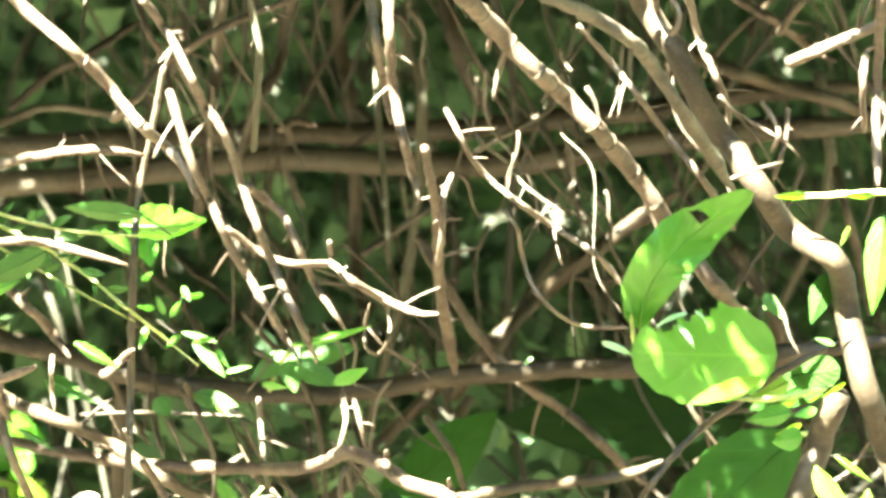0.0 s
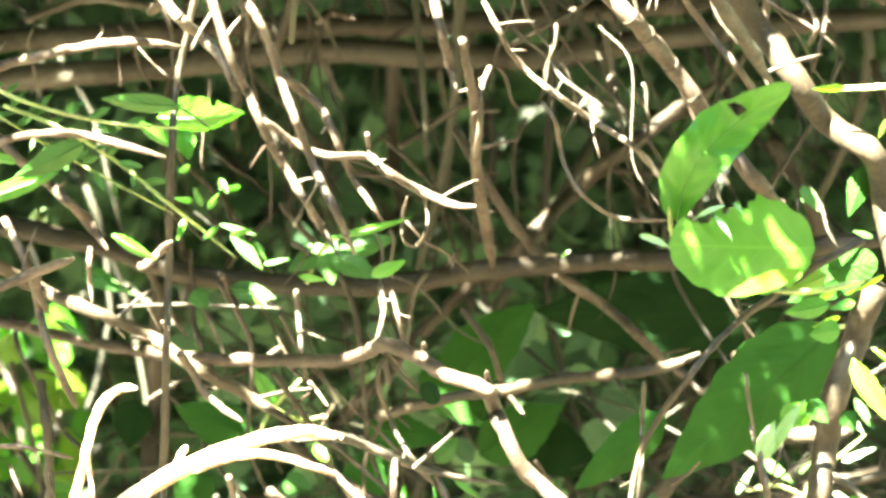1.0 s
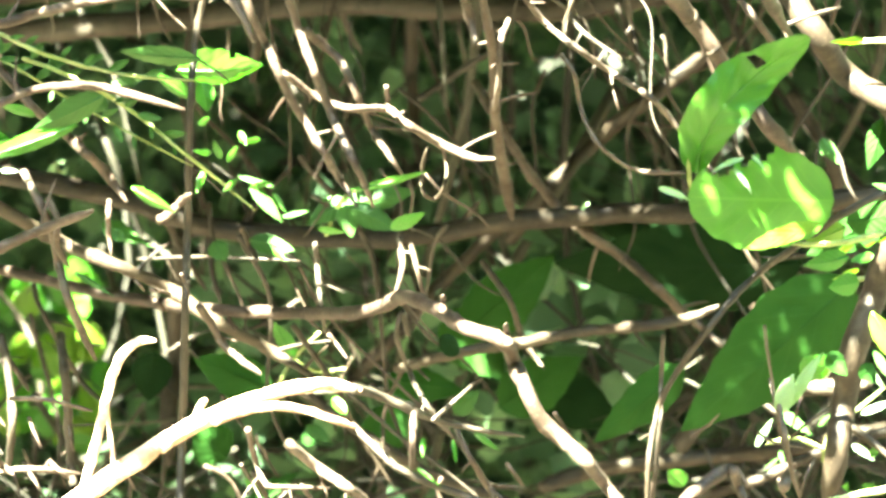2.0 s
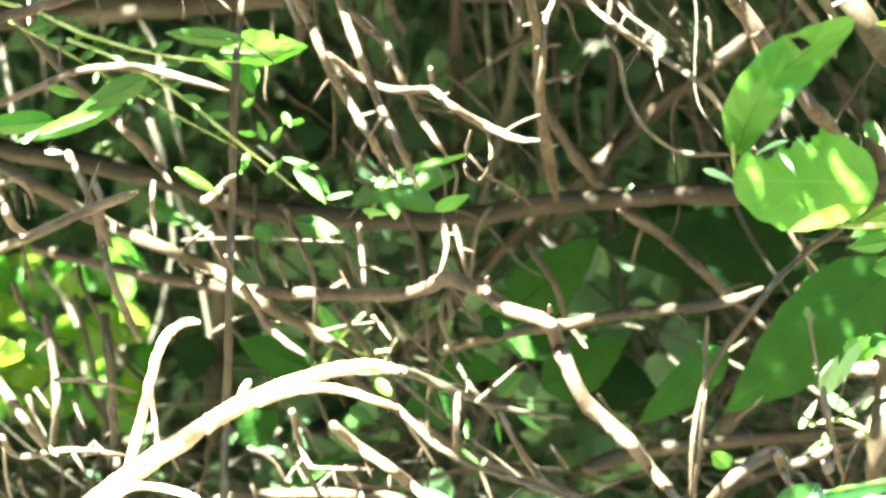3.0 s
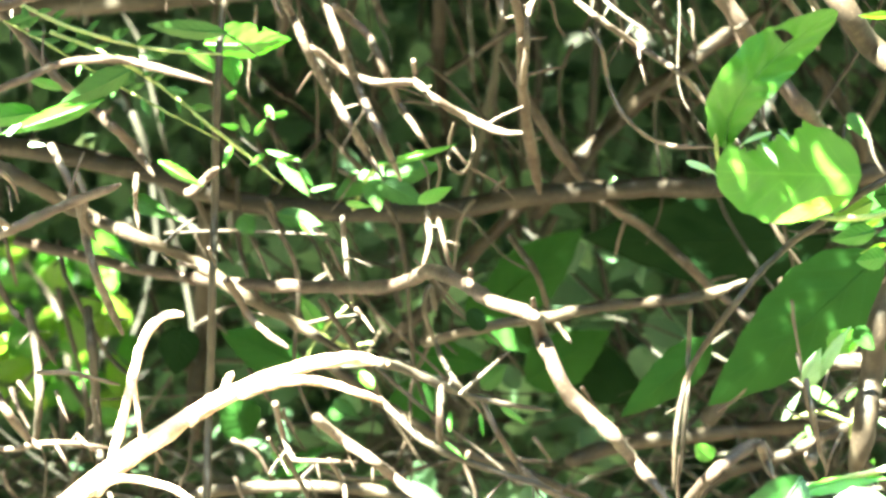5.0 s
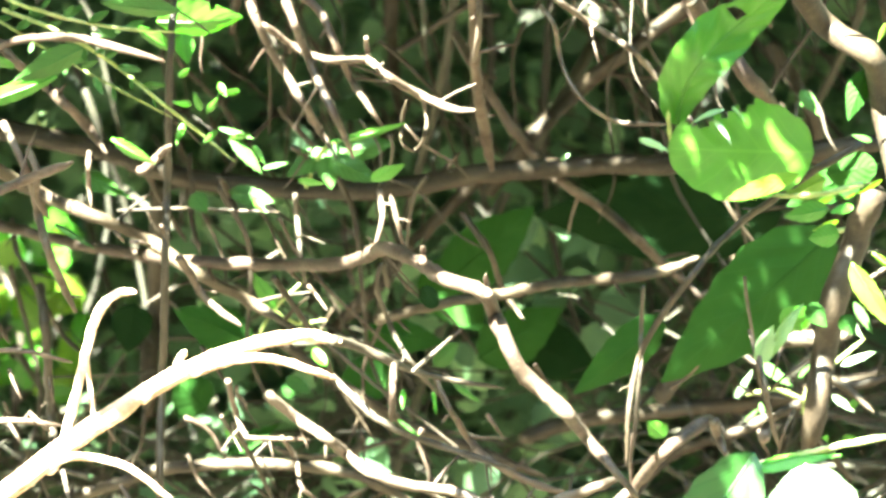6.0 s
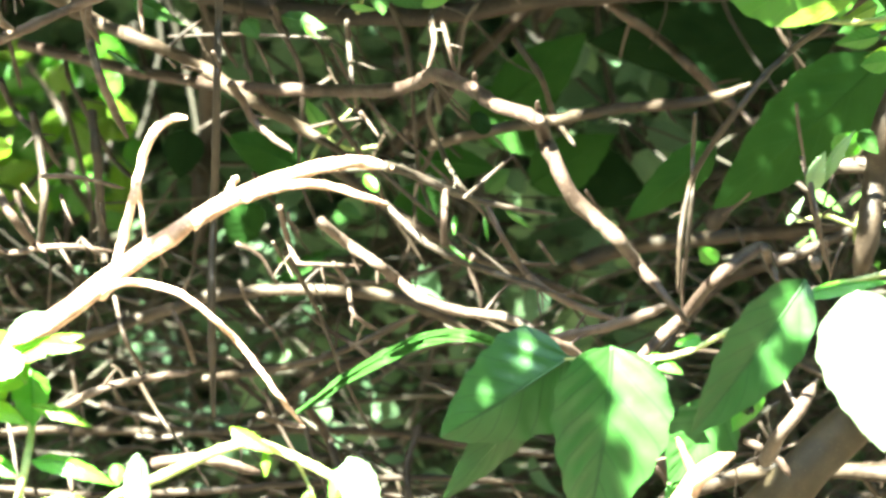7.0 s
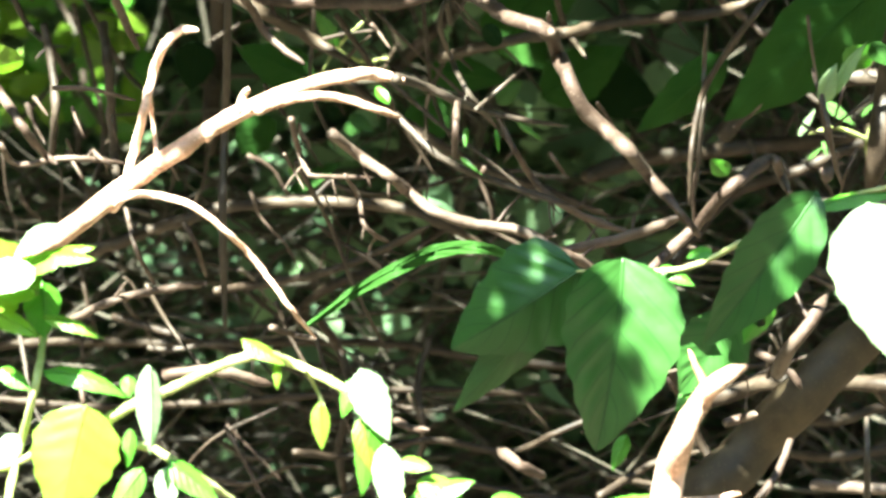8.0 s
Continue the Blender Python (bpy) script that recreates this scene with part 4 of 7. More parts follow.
branch([(0.041, 4.152, 0.6456), (0.055, 4.143, 0.6271), (0.0609, 4.162, 0.6068), (0.0719, 4.14, 0.5934)], 0.0017, 0.0014, BROWN, "thin brown twig behind the branches", 1)
branch([(-0.0251, 4.408, 0.5416), (-0.0012, 4.394, 0.5681), (0.0197, 4.402, 0.5911), (0.0405, 4.402, 0.6121), (0.0582, 4.393, 0.6316)], 0.0035, 0.0035, BROWN, "brown branch in shade slanting up", 1)
branch([(0.0003, 3.982, 0.6832), (0.0016, 3.963, 0.6725), (-0.0024, 3.963, 0.6563)], 0.0016, 0.0011, TAN, "short sunlit hanging twig", 1)
branch([(0.0057, 3.982, 0.6805), (0.0083, 3.961, 0.6729), (0.0124, 3.969, 0.6553)], 0.0013, 0.0011, TAN, "short sunlit hanging twig", 1)
branch([(-0.0771, 4.089, 0.6723), (-0.0734, 4.11, 0.6605), (-0.0691, 4.098, 0.654)], 0.0016, 0.0014, TAN, "short sunlit twig among the stems", 0)
branch([(-0.2253, 4.199, 0.6697), (-0.2175, 4.209, 0.6509), (-0.2109, 4.188, 0.637), (-0.2063, 4.207, 0.6109)], 0.0011, 0.0011, TAN, "thin sunlit twig among the stems", 2)
branch([(-0.1894, 4.312, 0.6174), (-0.1859, 4.295, 0.6023), (-0.1759, 4.297, 0.5814), (-0.1649, 4.31, 0.5585), (-0.1525, 4.288, 0.5504)], 0.0014, 0.0014, DARK, "thin dark twig before the bright leaves", 3)
branch([(-0.0937, 3.909, 0.6624), (-0.0875, 3.924, 0.6505), (-0.0809, 3.925, 0.6396), (-0.0647, 3.911, 0.6298)], 0.0021, 0.0016, TAN, "thin sunlit twig among the stems", 1)
branch([(-0.0501, 4.248, 0.5633), (-0.0069, 4.247, 0.5342), (0.022, 4.253, 0.517), (0.0508, 4.248, 0.5077), (0.0856, 4.254, 0.4918)], 0.0026, 0.0023, BROWN, "brown branch slanting down", 4)
branch([(-0.0223, 3.908, 0.6061), (0.0016, 3.893, 0.5872), (0.0308, 3.907, 0.5725), (0.0598, 3.892, 0.5659)], 0.0018, 0.0016, GREY, "thin grey twig across the branches", 4)
branch([(-0.1099, 3.835, 0.715), (-0.1068, 3.835, 0.716), (-0.1013, 3.852, 0.7192), (-0.0953, 3.83, 0.7275)], 0.0023, 0.0018, TAN, "short forked stub on the level branch", 0)
branch([(-0.1317, 3.805, 0.7283), (-0.1316, 3.788, 0.7236), (-0.1321, 3.807, 0.7134), (-0.131, 3.804, 0.7029)], 0.0013, 0.0010, TAN, "thin upright twig in the sun", 0)
branch([(-0.114, 3.836, 0.6821), (-0.1095, 3.834, 0.6818), (-0.1049, 3.852, 0.6775)], 0.0011, 0.0005, TAN, "short sunlit twig bit among the branches", 0)
branch([(-0.1226, 3.87, 0.6813), (-0.1197, 3.86, 0.6801), (-0.1183, 3.881, 0.6741)], 0.0009, 0.0005, TAN, "short sunlit twig bit among the branches", 0)
branch([(-0.1198, 4.096, 0.635), (-0.117, 4.094, 0.6328), (-0.1142, 4.112, 0.6265)], 0.0012, 0.0006, TAN, "short sunlit twig bit among the branches", 0)
branch([(-0.0968, 4.129, 0.6237), (-0.0938, 4.144, 0.6161), (-0.0899, 4.147, 0.6102)], 0.0015, 0.0008, TAN, "short sunlit twig bit among the branches", 0)
branch([(-0.0998, 3.831, 0.6903), (-0.0982, 3.838, 0.6849), (-0.0967, 3.851, 0.6777)], 0.0009, 0.0005, TAN, "short sunlit twig bit among the branches", 0)
branch([(-0.0326, 3.874, 0.6548), (-0.0289, 3.877, 0.6496), (-0.0241, 3.858, 0.6463)], 0.0011, 0.0005, TAN, "short sunlit twig bit among the branches", 0)
branch([(-0.0123, 4.111, 0.561), (-0.0095, 4.098, 0.5605), (-0.0056, 4.092, 0.559)], 0.0013, 0.0007, TAN, "short sunlit twig bit among the branches", 0)
branch([(0.0537, 4.136, 0.5462), (0.0573, 4.133, 0.5416), (0.0626, 4.152, 0.5307)], 0.0012, 0.0006, TAN, "short sunlit twig bit among the branches", 0)
branch([(-0.162, 3.852, 0.5988), (-0.1572, 3.832, 0.599), (-0.1518, 3.839, 0.5929)], 0.0016, 0.0008, TAN, "short sunlit twig bit among the branches", 0)
branch([(-0.1539, 3.881, 0.6104), (-0.1523, 3.86, 0.6082), (-0.1511, 3.87, 0.6)], 0.0007, 0.0004, TAN, "short sunlit twig bit among the branches", 0)
branch([(-0.2012, 4.107, 0.5798), (-0.1983, 4.104, 0.5764), (-0.1935, 4.089, 0.5734)], 0.0010, 0.0005, TAN, "short sunlit twig bit among the branches", 0)
branch([(-0.2065, 4.146, 0.5696), (-0.2032, 4.145, 0.5597), (-0.1968, 4.129, 0.5521)], 0.0014, 0.0007, TAN, "short sunlit twig bit among the branches", 0)
branch([(-0.171, 3.852, 0.6193), (-0.1682, 3.836, 0.6157), (-0.1645, 3.834, 0.6082)], 0.0011, 0.0005, TAN, "short sunlit twig bit among the branches", 0)
branch([(0.1577, 3.881, 0.5899), (0.1597, 3.866, 0.589), (0.1617, 3.863, 0.5853)], 0.0014, 0.0007, TAN, "short sunlit twig bit among the branches", 0)
branch([(0.1693, 4.112, 0.5393), (0.1698, 4.096, 0.5374), (0.1706, 4.093, 0.5321)], 0.0013, 0.0007, TAN, "short sunlit twig bit among the branches", 0)
branch([(-0.1872, 4.151, 0.5443), (-0.1832, 4.137, 0.5409), (-0.1781, 4.133, 0.533)], 0.0012, 0.0006, TAN, "short sunlit twig bit among the branches", 0)
branch([(-0.129, 3.843, 0.5991), (-0.1254, 3.829, 0.5974), (-0.122, 3.851, 0.5854)], 0.0009, 0.0005, TAN, "short sunlit twig bit among the branches", 0)
branch([(-0.0731, 3.859, 0.5962), (-0.0696, 3.88, 0.5856), (-0.0642, 3.868, 0.578)], 0.0009, 0.0005, TAN, "short sunlit twig bit among the branches", 0)
branch([(0.0766, 4.089, 0.5796), (0.0811, 4.103, 0.5708), (0.0859, 4.107, 0.5637)], 0.0012, 0.0006, TAN, "short sunlit twig bit among the branches", 0)
branch([(-0.214, 4.142, 0.674), (-0.2123, 4.148, 0.6674), (-0.2103, 4.128, 0.6623)], 0.0010, 0.0005, TAN, "short sunlit twig bit among the branches", 0)
branch([(-0.1924, 3.845, 0.7168), (-0.1914, 3.846, 0.7121), (-0.1898, 3.828, 0.7076)], 0.0009, 0.0005, TAN, "short sunlit twig bit among the branches", 0)
branch([(-0.1293, 4.119, 0.6518), (-0.1015, 4.12, 0.6528), (-0.082, 4.124, 0.6517), (-0.0485, 4.118, 0.6512)], 0.0008, 0.0007, BROWN, "thin level twig crossing the dark stem", 2)
branch([(-0.2089, 3.796, 0.7275), (-0.2019, 3.81, 0.7267), (-0.1931, 3.788, 0.7319), (-0.1876, 3.806, 0.7229), (-0.1855, 3.805, 0.7154)], 0.0015, 0.0010, TAN, "thin curled twig in the sun", 1)
branch([(-0.2125, 3.815, 0.7273), (-0.2057, 3.831, 0.7176), (-0.1999, 3.809, 0.7147), (-0.1971, 3.823, 0.7053), (-0.1905, 3.826, 0.7013)], 0.0026, 0.0020, TAN, "bent sunlit stub by the level branch", 0)
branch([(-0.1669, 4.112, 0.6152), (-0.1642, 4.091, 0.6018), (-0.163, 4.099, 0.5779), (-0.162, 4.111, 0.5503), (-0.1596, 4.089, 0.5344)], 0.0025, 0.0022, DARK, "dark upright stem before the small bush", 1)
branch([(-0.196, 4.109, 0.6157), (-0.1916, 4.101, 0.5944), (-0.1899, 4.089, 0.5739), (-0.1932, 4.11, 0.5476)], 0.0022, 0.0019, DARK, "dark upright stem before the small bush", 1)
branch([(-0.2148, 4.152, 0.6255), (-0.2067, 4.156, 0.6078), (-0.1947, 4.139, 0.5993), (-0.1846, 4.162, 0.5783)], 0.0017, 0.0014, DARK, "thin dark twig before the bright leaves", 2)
branch([(-0.0406, 4.051, 0.6703), (-0.0396, 4.06, 0.6573), (-0.038, 4.039, 0.644), (-0.0354, 4.053, 0.6249)], 0.0014, 0.0011, GREY, "thin grey twig hanging in the thicket", 1)
branch([(0.0072, 3.792, 0.632), (0.0061, 3.772, 0.6251), (0.0056, 3.776, 0.6086)], 0.0018, 0.0015, TAN, "pale upright stub in the sun", 0)
branch([(0.1416, 4.203, 0.5422), (0.1558, 4.204, 0.5594), (0.1781, 4.194, 0.5704), (0.2044, 4.208, 0.5709), (0.2378, 4.194, 0.5761)], 0.0048, 0.0042, DARK, "dark branch in deep shade behind leaves", 1)
branch([(-0.0309, 4.288, 0.7727), (-0.0247, 4.31, 0.7747), (-0.0124, 4.295, 0.7731)], 0.0023, 0.0020, TAN, "short dry stub in the sun", 1)
branch([(0.2391, 3.824, 0.8642), (0.2364, 3.808, 0.8519), (0.2388, 3.828, 0.8276)], 0.0018, 0.0015, TAN, "short upright twig in the sun", 1)
branch([(-0.1808, 4.298, 0.7725), (-0.152, 4.303, 0.7821), (-0.1286, 4.294, 0.7816), (-0.1058, 4.308, 0.775)], 0.0023, 0.0020, GREY, "thin grey level twig in shade", 0)
branch([(-0.1713, 4.352, 0.7761), (-0.1507, 4.352, 0.7938), (-0.1328, 4.343, 0.8036), (-0.1039, 4.357, 0.8212)], 0.0023, 0.0020, BROWN, "thin brown twig in shade", 1)
branch([(0.1026, 4.298, 0.7856), (0.1141, 4.295, 0.8034), (0.126, 4.311, 0.819), (0.1282, 4.289, 0.833)], 0.0014, 0.0011, GREY, "thin greenish twig in shade behind", 0)
branch([(0.0674, 4.26, 0.7641), (0.0842, 4.238, 0.7769), (0.1047, 4.262, 0.7856), (0.1156, 4.242, 0.8008)], 0.0017, 0.0014, GREY, "thin greenish twig in shade behind", 0)
branch([(0.0102, 4.301, 0.7063), (0.0276, 4.304, 0.7177), (0.0448, 4.292, 0.731), (0.0567, 4.312, 0.74)], 0.0020, 0.0017, GREY, "thin greenish twig in shade behind", 0)
branch([(0.2141, 4.111, 0.8413), (0.2267, 4.092, 0.8627), (0.238, 4.101, 0.8756)], 0.0022, 0.0016, BROWN, "brown twig in half shade", 1)
branch([(0.2065, 4.405, 0.695), (0.2184, 4.402, 0.6773), (0.2269, 4.39, 0.6611), (0.2341, 4.412, 0.6339)], 0.0035, 0.0035, BROWN, "brown branch in shade behind the leaves", 1)
branch([(0.2569, 4.359, 0.7427), (0.2618, 4.338, 0.7219), (0.269, 4.356, 0.6957), (0.2749, 4.353, 0.6665)], 0.0026, 0.0023, BROWN, "brown upright twig in shade", 1)
branch([(-0.0627, 4.142, 0.4621), (-0.0516, 4.162, 0.4409), (-0.0458, 4.14, 0.4223), (-0.0516, 4.147, 0.3948), (-0.0489, 4.161, 0.3655)], 0.0022, 0.0022, BROWN, "thin brown upright twig low down", 2)
branch([(-0.0062, 4.162, 0.4467), (-0.0119, 4.149, 0.4262), (-0.0091, 4.141, 0.399), (-0.0176, 4.16, 0.3717)], 0.0019, 0.0019, BROWN, "thin brown upright twig low down", 2)
branch([(0.1138, 4.192, 0.4289), (0.1317, 4.211, 0.3837), (0.1484, 4.188, 0.3537)], 0.0025, 0.0022, BROWN, "thin brown twig under the trunk", 2)
branch([(0.1323, 3.853, 0.4702), (0.139, 3.856, 0.4713), (0.1462, 3.839, 0.4769)], 0.0023, 0.0021, TAN, "short dry stub in the sun", 0)
branch([(-0.0216, 3.858, 0.47), (-0.015, 3.851, 0.468), (-0.0058, 3.842, 0.469)], 0.0021, 0.0015, TAN, "short dry stub in the sun", 0)
branch([(-0.0804, 3.908, 0.5041), (-0.0702, 3.93, 0.4963), (-0.0593, 3.916, 0.4971)], 0.0018, 0.0013, TAN, "short dry stub in the sun", 0)
branch([(-0.1704, 3.832, 0.4997), (-0.1671, 3.816, 0.4964), (-0.165, 3.813, 0.4863)], 0.0015, 0.0013, TAN, "short sunlit twig bit among the branches", 0)
branch([(0.1777, 4.212, 0.3953), (0.1996, 4.189, 0.3988), (0.2259, 4.21, 0.4016), (0.2567, 4.189, 0.4119)], 0.0028, 0.0025, BROWN, "brown stick lying in half shade", 2)
branch([(0.1741, 4.261, 0.3669), (0.2021, 4.239, 0.3688), (0.2381, 4.262, 0.3698)], 0.0028, 0.0026, BROWN, "brown stick lying in half shade", 2)
branch([(0.0777, 4.089, 0.3818), (0.1062, 4.111, 0.3941), (0.128, 4.091, 0.4043)], 0.0022, 0.0016, BROWN, "thin brown stick lying low", 2)
branch([(0.1745, 3.922, 0.6253), (0.1768, 3.901, 0.6155), (0.1821, 3.911, 0.6002)], 0.0009, 0.0005, TAN, "thin pale twig beside the large leaf", 0)
branch([(0.1903, 3.918, 0.6259), (0.1868, 3.898, 0.6159), (0.1843, 3.912, 0.6028)], 0.0009, 0.0005, TAN, "thin pale twig beside the large leaf", 0)
branch([(0.2021, 3.913, 0.6133), (0.1895, 3.898, 0.6073), (0.1822, 3.911, 0.597)], 0.0009, 0.0005, TAN, "thin pale twig beside the large leaf", 0)
branch([(0.1693, 3.922, 0.5996), (0.1764, 3.901, 0.5988), (0.1903, 3.914, 0.5942)], 0.0009, 0.0005, TAN, "thin pale twig beside the large leaf", 0)
branch([(0.1372, 3.915, 0.5989), (0.1451, 3.914, 0.6046), (0.1503, 3.899, 0.613)], 0.0009, 0.0005, TAN, "thin pale twig beside the large leaf", 0)
branch([(0.1958, 3.916, 0.5885), (0.1897, 3.898, 0.5809), (0.1878, 3.913, 0.5674)], 0.0009, 0.0005, TAN, "thin pale twig beside the large leaf", 0)

branch([(0.2346, 3.964, 0.6848), (0.2268, 3.978, 0.6581), (0.2175, 3.964, 0.6359), (0.2137, 3.978, 0.6062), (0.2093, 3.964, 0.5867), (0.2048, 3.978, 0.5568)], 0.0066, 0.0058, BROWN, "stout brown upright stem in half shade", 2)
branch([(0.0189, 3.894, 0.7438), (0.0221, 3.908, 0.7312), (0.0215, 3.894, 0.7226), (0.0171, 3.908, 0.7135), (0.0115, 3.894, 0.7183), (0.0108, 3.908, 0.7258), (0.0128, 3.894, 0.739)], 0.0008, 0.0010, BROWN, "dry tendril curled in a loop", 0)
branch([(0.1766, 3.814, 0.594), (0.1798, 3.828, 0.598), (0.1817, 3.814, 0.6053)], 0.0031, 0.0010, TAN, "short pointed stub in the sun", 0)
branch([(0.1524, 3.794, 0.6056), (0.1556, 3.808, 0.5952), (0.1582, 3.794, 0.5899)], 0.0025, 0.0015, TAN, "short pale stick in the sun", 0)
branch([(0.1738, 3.814, 0.6296), (0.1766, 3.828, 0.6139), (0.1802, 3.814, 0.6046)], 0.0013, 0.0011, TAN, "thin sunlit twig beside the pale leaves", 0)

branch([(0.0199, 3.764, 0.684), (0.0197, 3.778, 0.6853), (0.0201, 3.764, 0.6912)], 0.0018, 0.0011, TAN, "short peg on the crooked branch", 0)
branch([(0.0497, 3.759, 0.6698), (0.0488, 3.773, 0.6721), (0.0481, 3.759, 0.6791)], 0.0020, 0.0009, TAN, "short peg on the crooked branch", 0)
bent_stem = plant("bent_stem", (-0.2146, 3.74, 0.5435), "old bent stem with three arching shoots, coloured pale to look sunlit", "shrub")
stem("stem", [(-0.1936, 3.731, 0.5699), (-0.1737, 3.742, 0.5794), (-0.1541, 3.733, 0.5953), (-0.1354, 3.744, 0.6074), (-0.116, 3.735, 0.622), (-0.0997, 3.746, 0.6311)], 0.0052, 0.0042, SUNLIT_WHITE, bent_stem)
stem("stem", [(-0.1072, 3.738, 0.6274), (-0.0922, 3.753, 0.634), (-0.0743, 3.747, 0.643), (-0.0567, 3.762, 0.6468), (-0.0413, 3.757, 0.6511), (-0.0287, 3.771, 0.6486), (-0.0171, 3.766, 0.6472)], 0.0042, 0.0027, SUNLIT_WHITE, bent_stem)
# tip of the same stem: its shade is put into the greyer bark
stem("stem", [(-0.021, 3.764, 0.6485), (-0.0083, 3.79, 0.6403), (0.0046, 3.797, 0.6329), (0.0202, 3.823, 0.6225), (0.0384, 3.83, 0.6174), (0.0583, 3.856, 0.6097)], 0.0025, 0.0009, GREY, bent_stem)
stem("stem", [(-0.0827, 3.724, 0.6406), (-0.0715, 3.734, 0.6429), (-0.0587, 3.725, 0.6469), (-0.0449, 3.735, 0.6443), (-0.0322, 3.726, 0.6419), (-0.0188, 3.736, 0.6354)], 0.0025, 0.0015, SUNLIT_WHITE, bent_stem)
stem("stem", [(-0.1423, 3.738, 0.6047), (-0.1385, 3.747, 0.6185), (-0.1334, 3.736, 0.6386), (-0.1295, 3.744, 0.6551), (-0.124, 3.733, 0.6693), (-0.1167, 3.742, 0.674), (-0.1092, 3.731, 0.6759)], 0.0021, 0.0021, SUNLIT_WHITE, bent_stem)
stem("stem", [(-0.1316, 3.736, 0.6463), (-0.1301, 3.748, 0.6312), (-0.1279, 3.741, 0.615)], 0.0010, 0.0009, SUNLIT_WHITE, bent_stem)
stem("stem", [(-0.1481, 3.741, 0.5926), (-0.1408, 3.719, 0.6025), (-0.1301, 3.737, 0.5998), (-0.112, 3.727, 0.5966), (-0.0969, 3.728, 0.5847), (-0.0845, 3.738, 0.5699), (-0.0689, 3.719, 0.5529), (-0.0574, 3.742, 0.5333)], 0.0019, 0.0011, SUNLIT_WHITE, bent_stem)
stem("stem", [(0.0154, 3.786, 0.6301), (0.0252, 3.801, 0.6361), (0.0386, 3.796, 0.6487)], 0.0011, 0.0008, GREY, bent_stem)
stem("stem", [(-0.0912, 3.731, 0.6394), (-0.0889, 3.741, 0.6448), (-0.0866, 3.731, 0.6492)], 0.0022, 0.0015, SUNLIT_WHITE, bent_stem)

broad_leaved_vine = plant("broad_leaved_vine", (0.2068, 3.745, 0.7122), "vine with broad green leaves nibbled by insects", "vine")
stem("stem", [(0.2167, 3.742, 0.7229), (0.1983, 3.74, 0.7187), (0.1818, 3.754, 0.7159), (0.1669, 3.761, 0.7174)], 0.0015, 0.0010, GREENSTEM, broad_leaved_vine)
stem("stem", [(0.1336, 3.756, 0.7323), (0.131, 3.757, 0.7425), (0.1293, 3.738, 0.7568)], 0.0010, 0.0010, GREENSTEM, broad_leaved_vine)
blade([(0.1335, 3.75, 0.7489), (0.1354, 3.748, 0.7607), (0.1438, 3.738, 0.7787), (0.1619, 3.75, 0.7943), (0.1825, 3.735, 0.8126)], 0.0150, 0.0115, VINE, broad_leaved_vine, (-0.8, -0.32, 0.6), (0.8, 0.12, -0.5), "green leaf rolled along its length, with a hole eaten in it", (0.72, -0.5, 0.025, 0.2))
leaf((0.1949, 3.74, 0.7373), (0.1293, 3.736, 0.7397), 0.0500, VINE, broad_leaved_vine, (0.1, -1, -0.15), 0.06, 0.06, kind="round", bite=[(0.5, 1.0, 0.09), (0.64, 0.92, 0.12), (0.8, 0.72, 0.13)], label="round green leaf with a ragged eaten edge", wave=0.08, rib=False)
leaf((0.1539, 3.73, 0.76), (0.1387, 3.726, 0.7534), 0.0037, PALE, broad_leaved_vine, (0, -0.5, 1), 0.3, 0.3, rib=False)
leaf((0.1502, 3.73, 0.7549), (0.1582, 3.726, 0.7428), 0.0035, PALE, broad_leaved_vine, (0.3, -0.6, 0.8), 0.3, 0.3, rib=False)
leaf((0.1577, 3.73, 0.7605), (0.1639, 3.726, 0.7534), 0.0022, PALE, broad_leaved_vine, (0.3, -0.6, 0.8), 0.3, 0.3, rib=False)
# yellow leaf strip added to stand for sun on the round leaf's lower rim
leaf((0.1874, 3.715, 0.7317), (0.1527, 3.711, 0.7201), 0.0084, GOLD, broad_leaved_vine, (0, -0.9, -0.05), 0.0, 0.0, kind="narrow", rib=False)
leaf((0.2011, 3.76, 0.7222), (0.1819, 3.756, 0.7144), 0.0131, GOLD, broad_leaved_vine, (0, -0.9, -0.24), 0.2, 0.1)
leaf((0.2028, 3.765, 0.7078), (0.1823, 3.761, 0.7046), 0.0111, YOUNG, broad_leaved_vine, (0, -0.9, -0.24), 0.2, 0.1)
leaf((0.2083, 3.77, 0.6954), (0.194, 3.766, 0.694), 0.0126, YOUNG, broad_leaved_vine, (0, -0.9, -0.24), 0.2, 0.1)
leaf((0.1165, 3.74, 0.7452), (0.1306, 3.736, 0.7392), 0.0050, PALE, broad_leaved_vine, (0.2, -0.7, 0.9), 0.4, 0.3)
leaf((0.0846, 3.9, 0.7103), (0.0888, 3.896, 0.7133), 0.0039, PALE, broad_leaved_vine, (0, -0.8, 0.7), 0.2, 0.1, rib=False)

large_leaf_sprig = plant("large_leaf_sprig", (0.2347, 4.05, 0.6505), "sprig with large shaded green leaves", "shrub")
stem("stem", [(0.2348, 4.052, 0.6543), (0.2155, 4.05, 0.6511), (0.1914, 4.062, 0.6458)], 0.0014, 0.0011, GREENSTEM, large_leaf_sprig)
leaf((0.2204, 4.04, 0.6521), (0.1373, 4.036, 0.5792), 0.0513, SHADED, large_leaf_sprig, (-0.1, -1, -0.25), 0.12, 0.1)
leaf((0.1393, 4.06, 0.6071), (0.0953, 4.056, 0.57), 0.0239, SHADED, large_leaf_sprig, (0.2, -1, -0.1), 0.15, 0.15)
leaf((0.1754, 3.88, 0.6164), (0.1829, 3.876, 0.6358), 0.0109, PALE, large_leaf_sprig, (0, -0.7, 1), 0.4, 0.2)
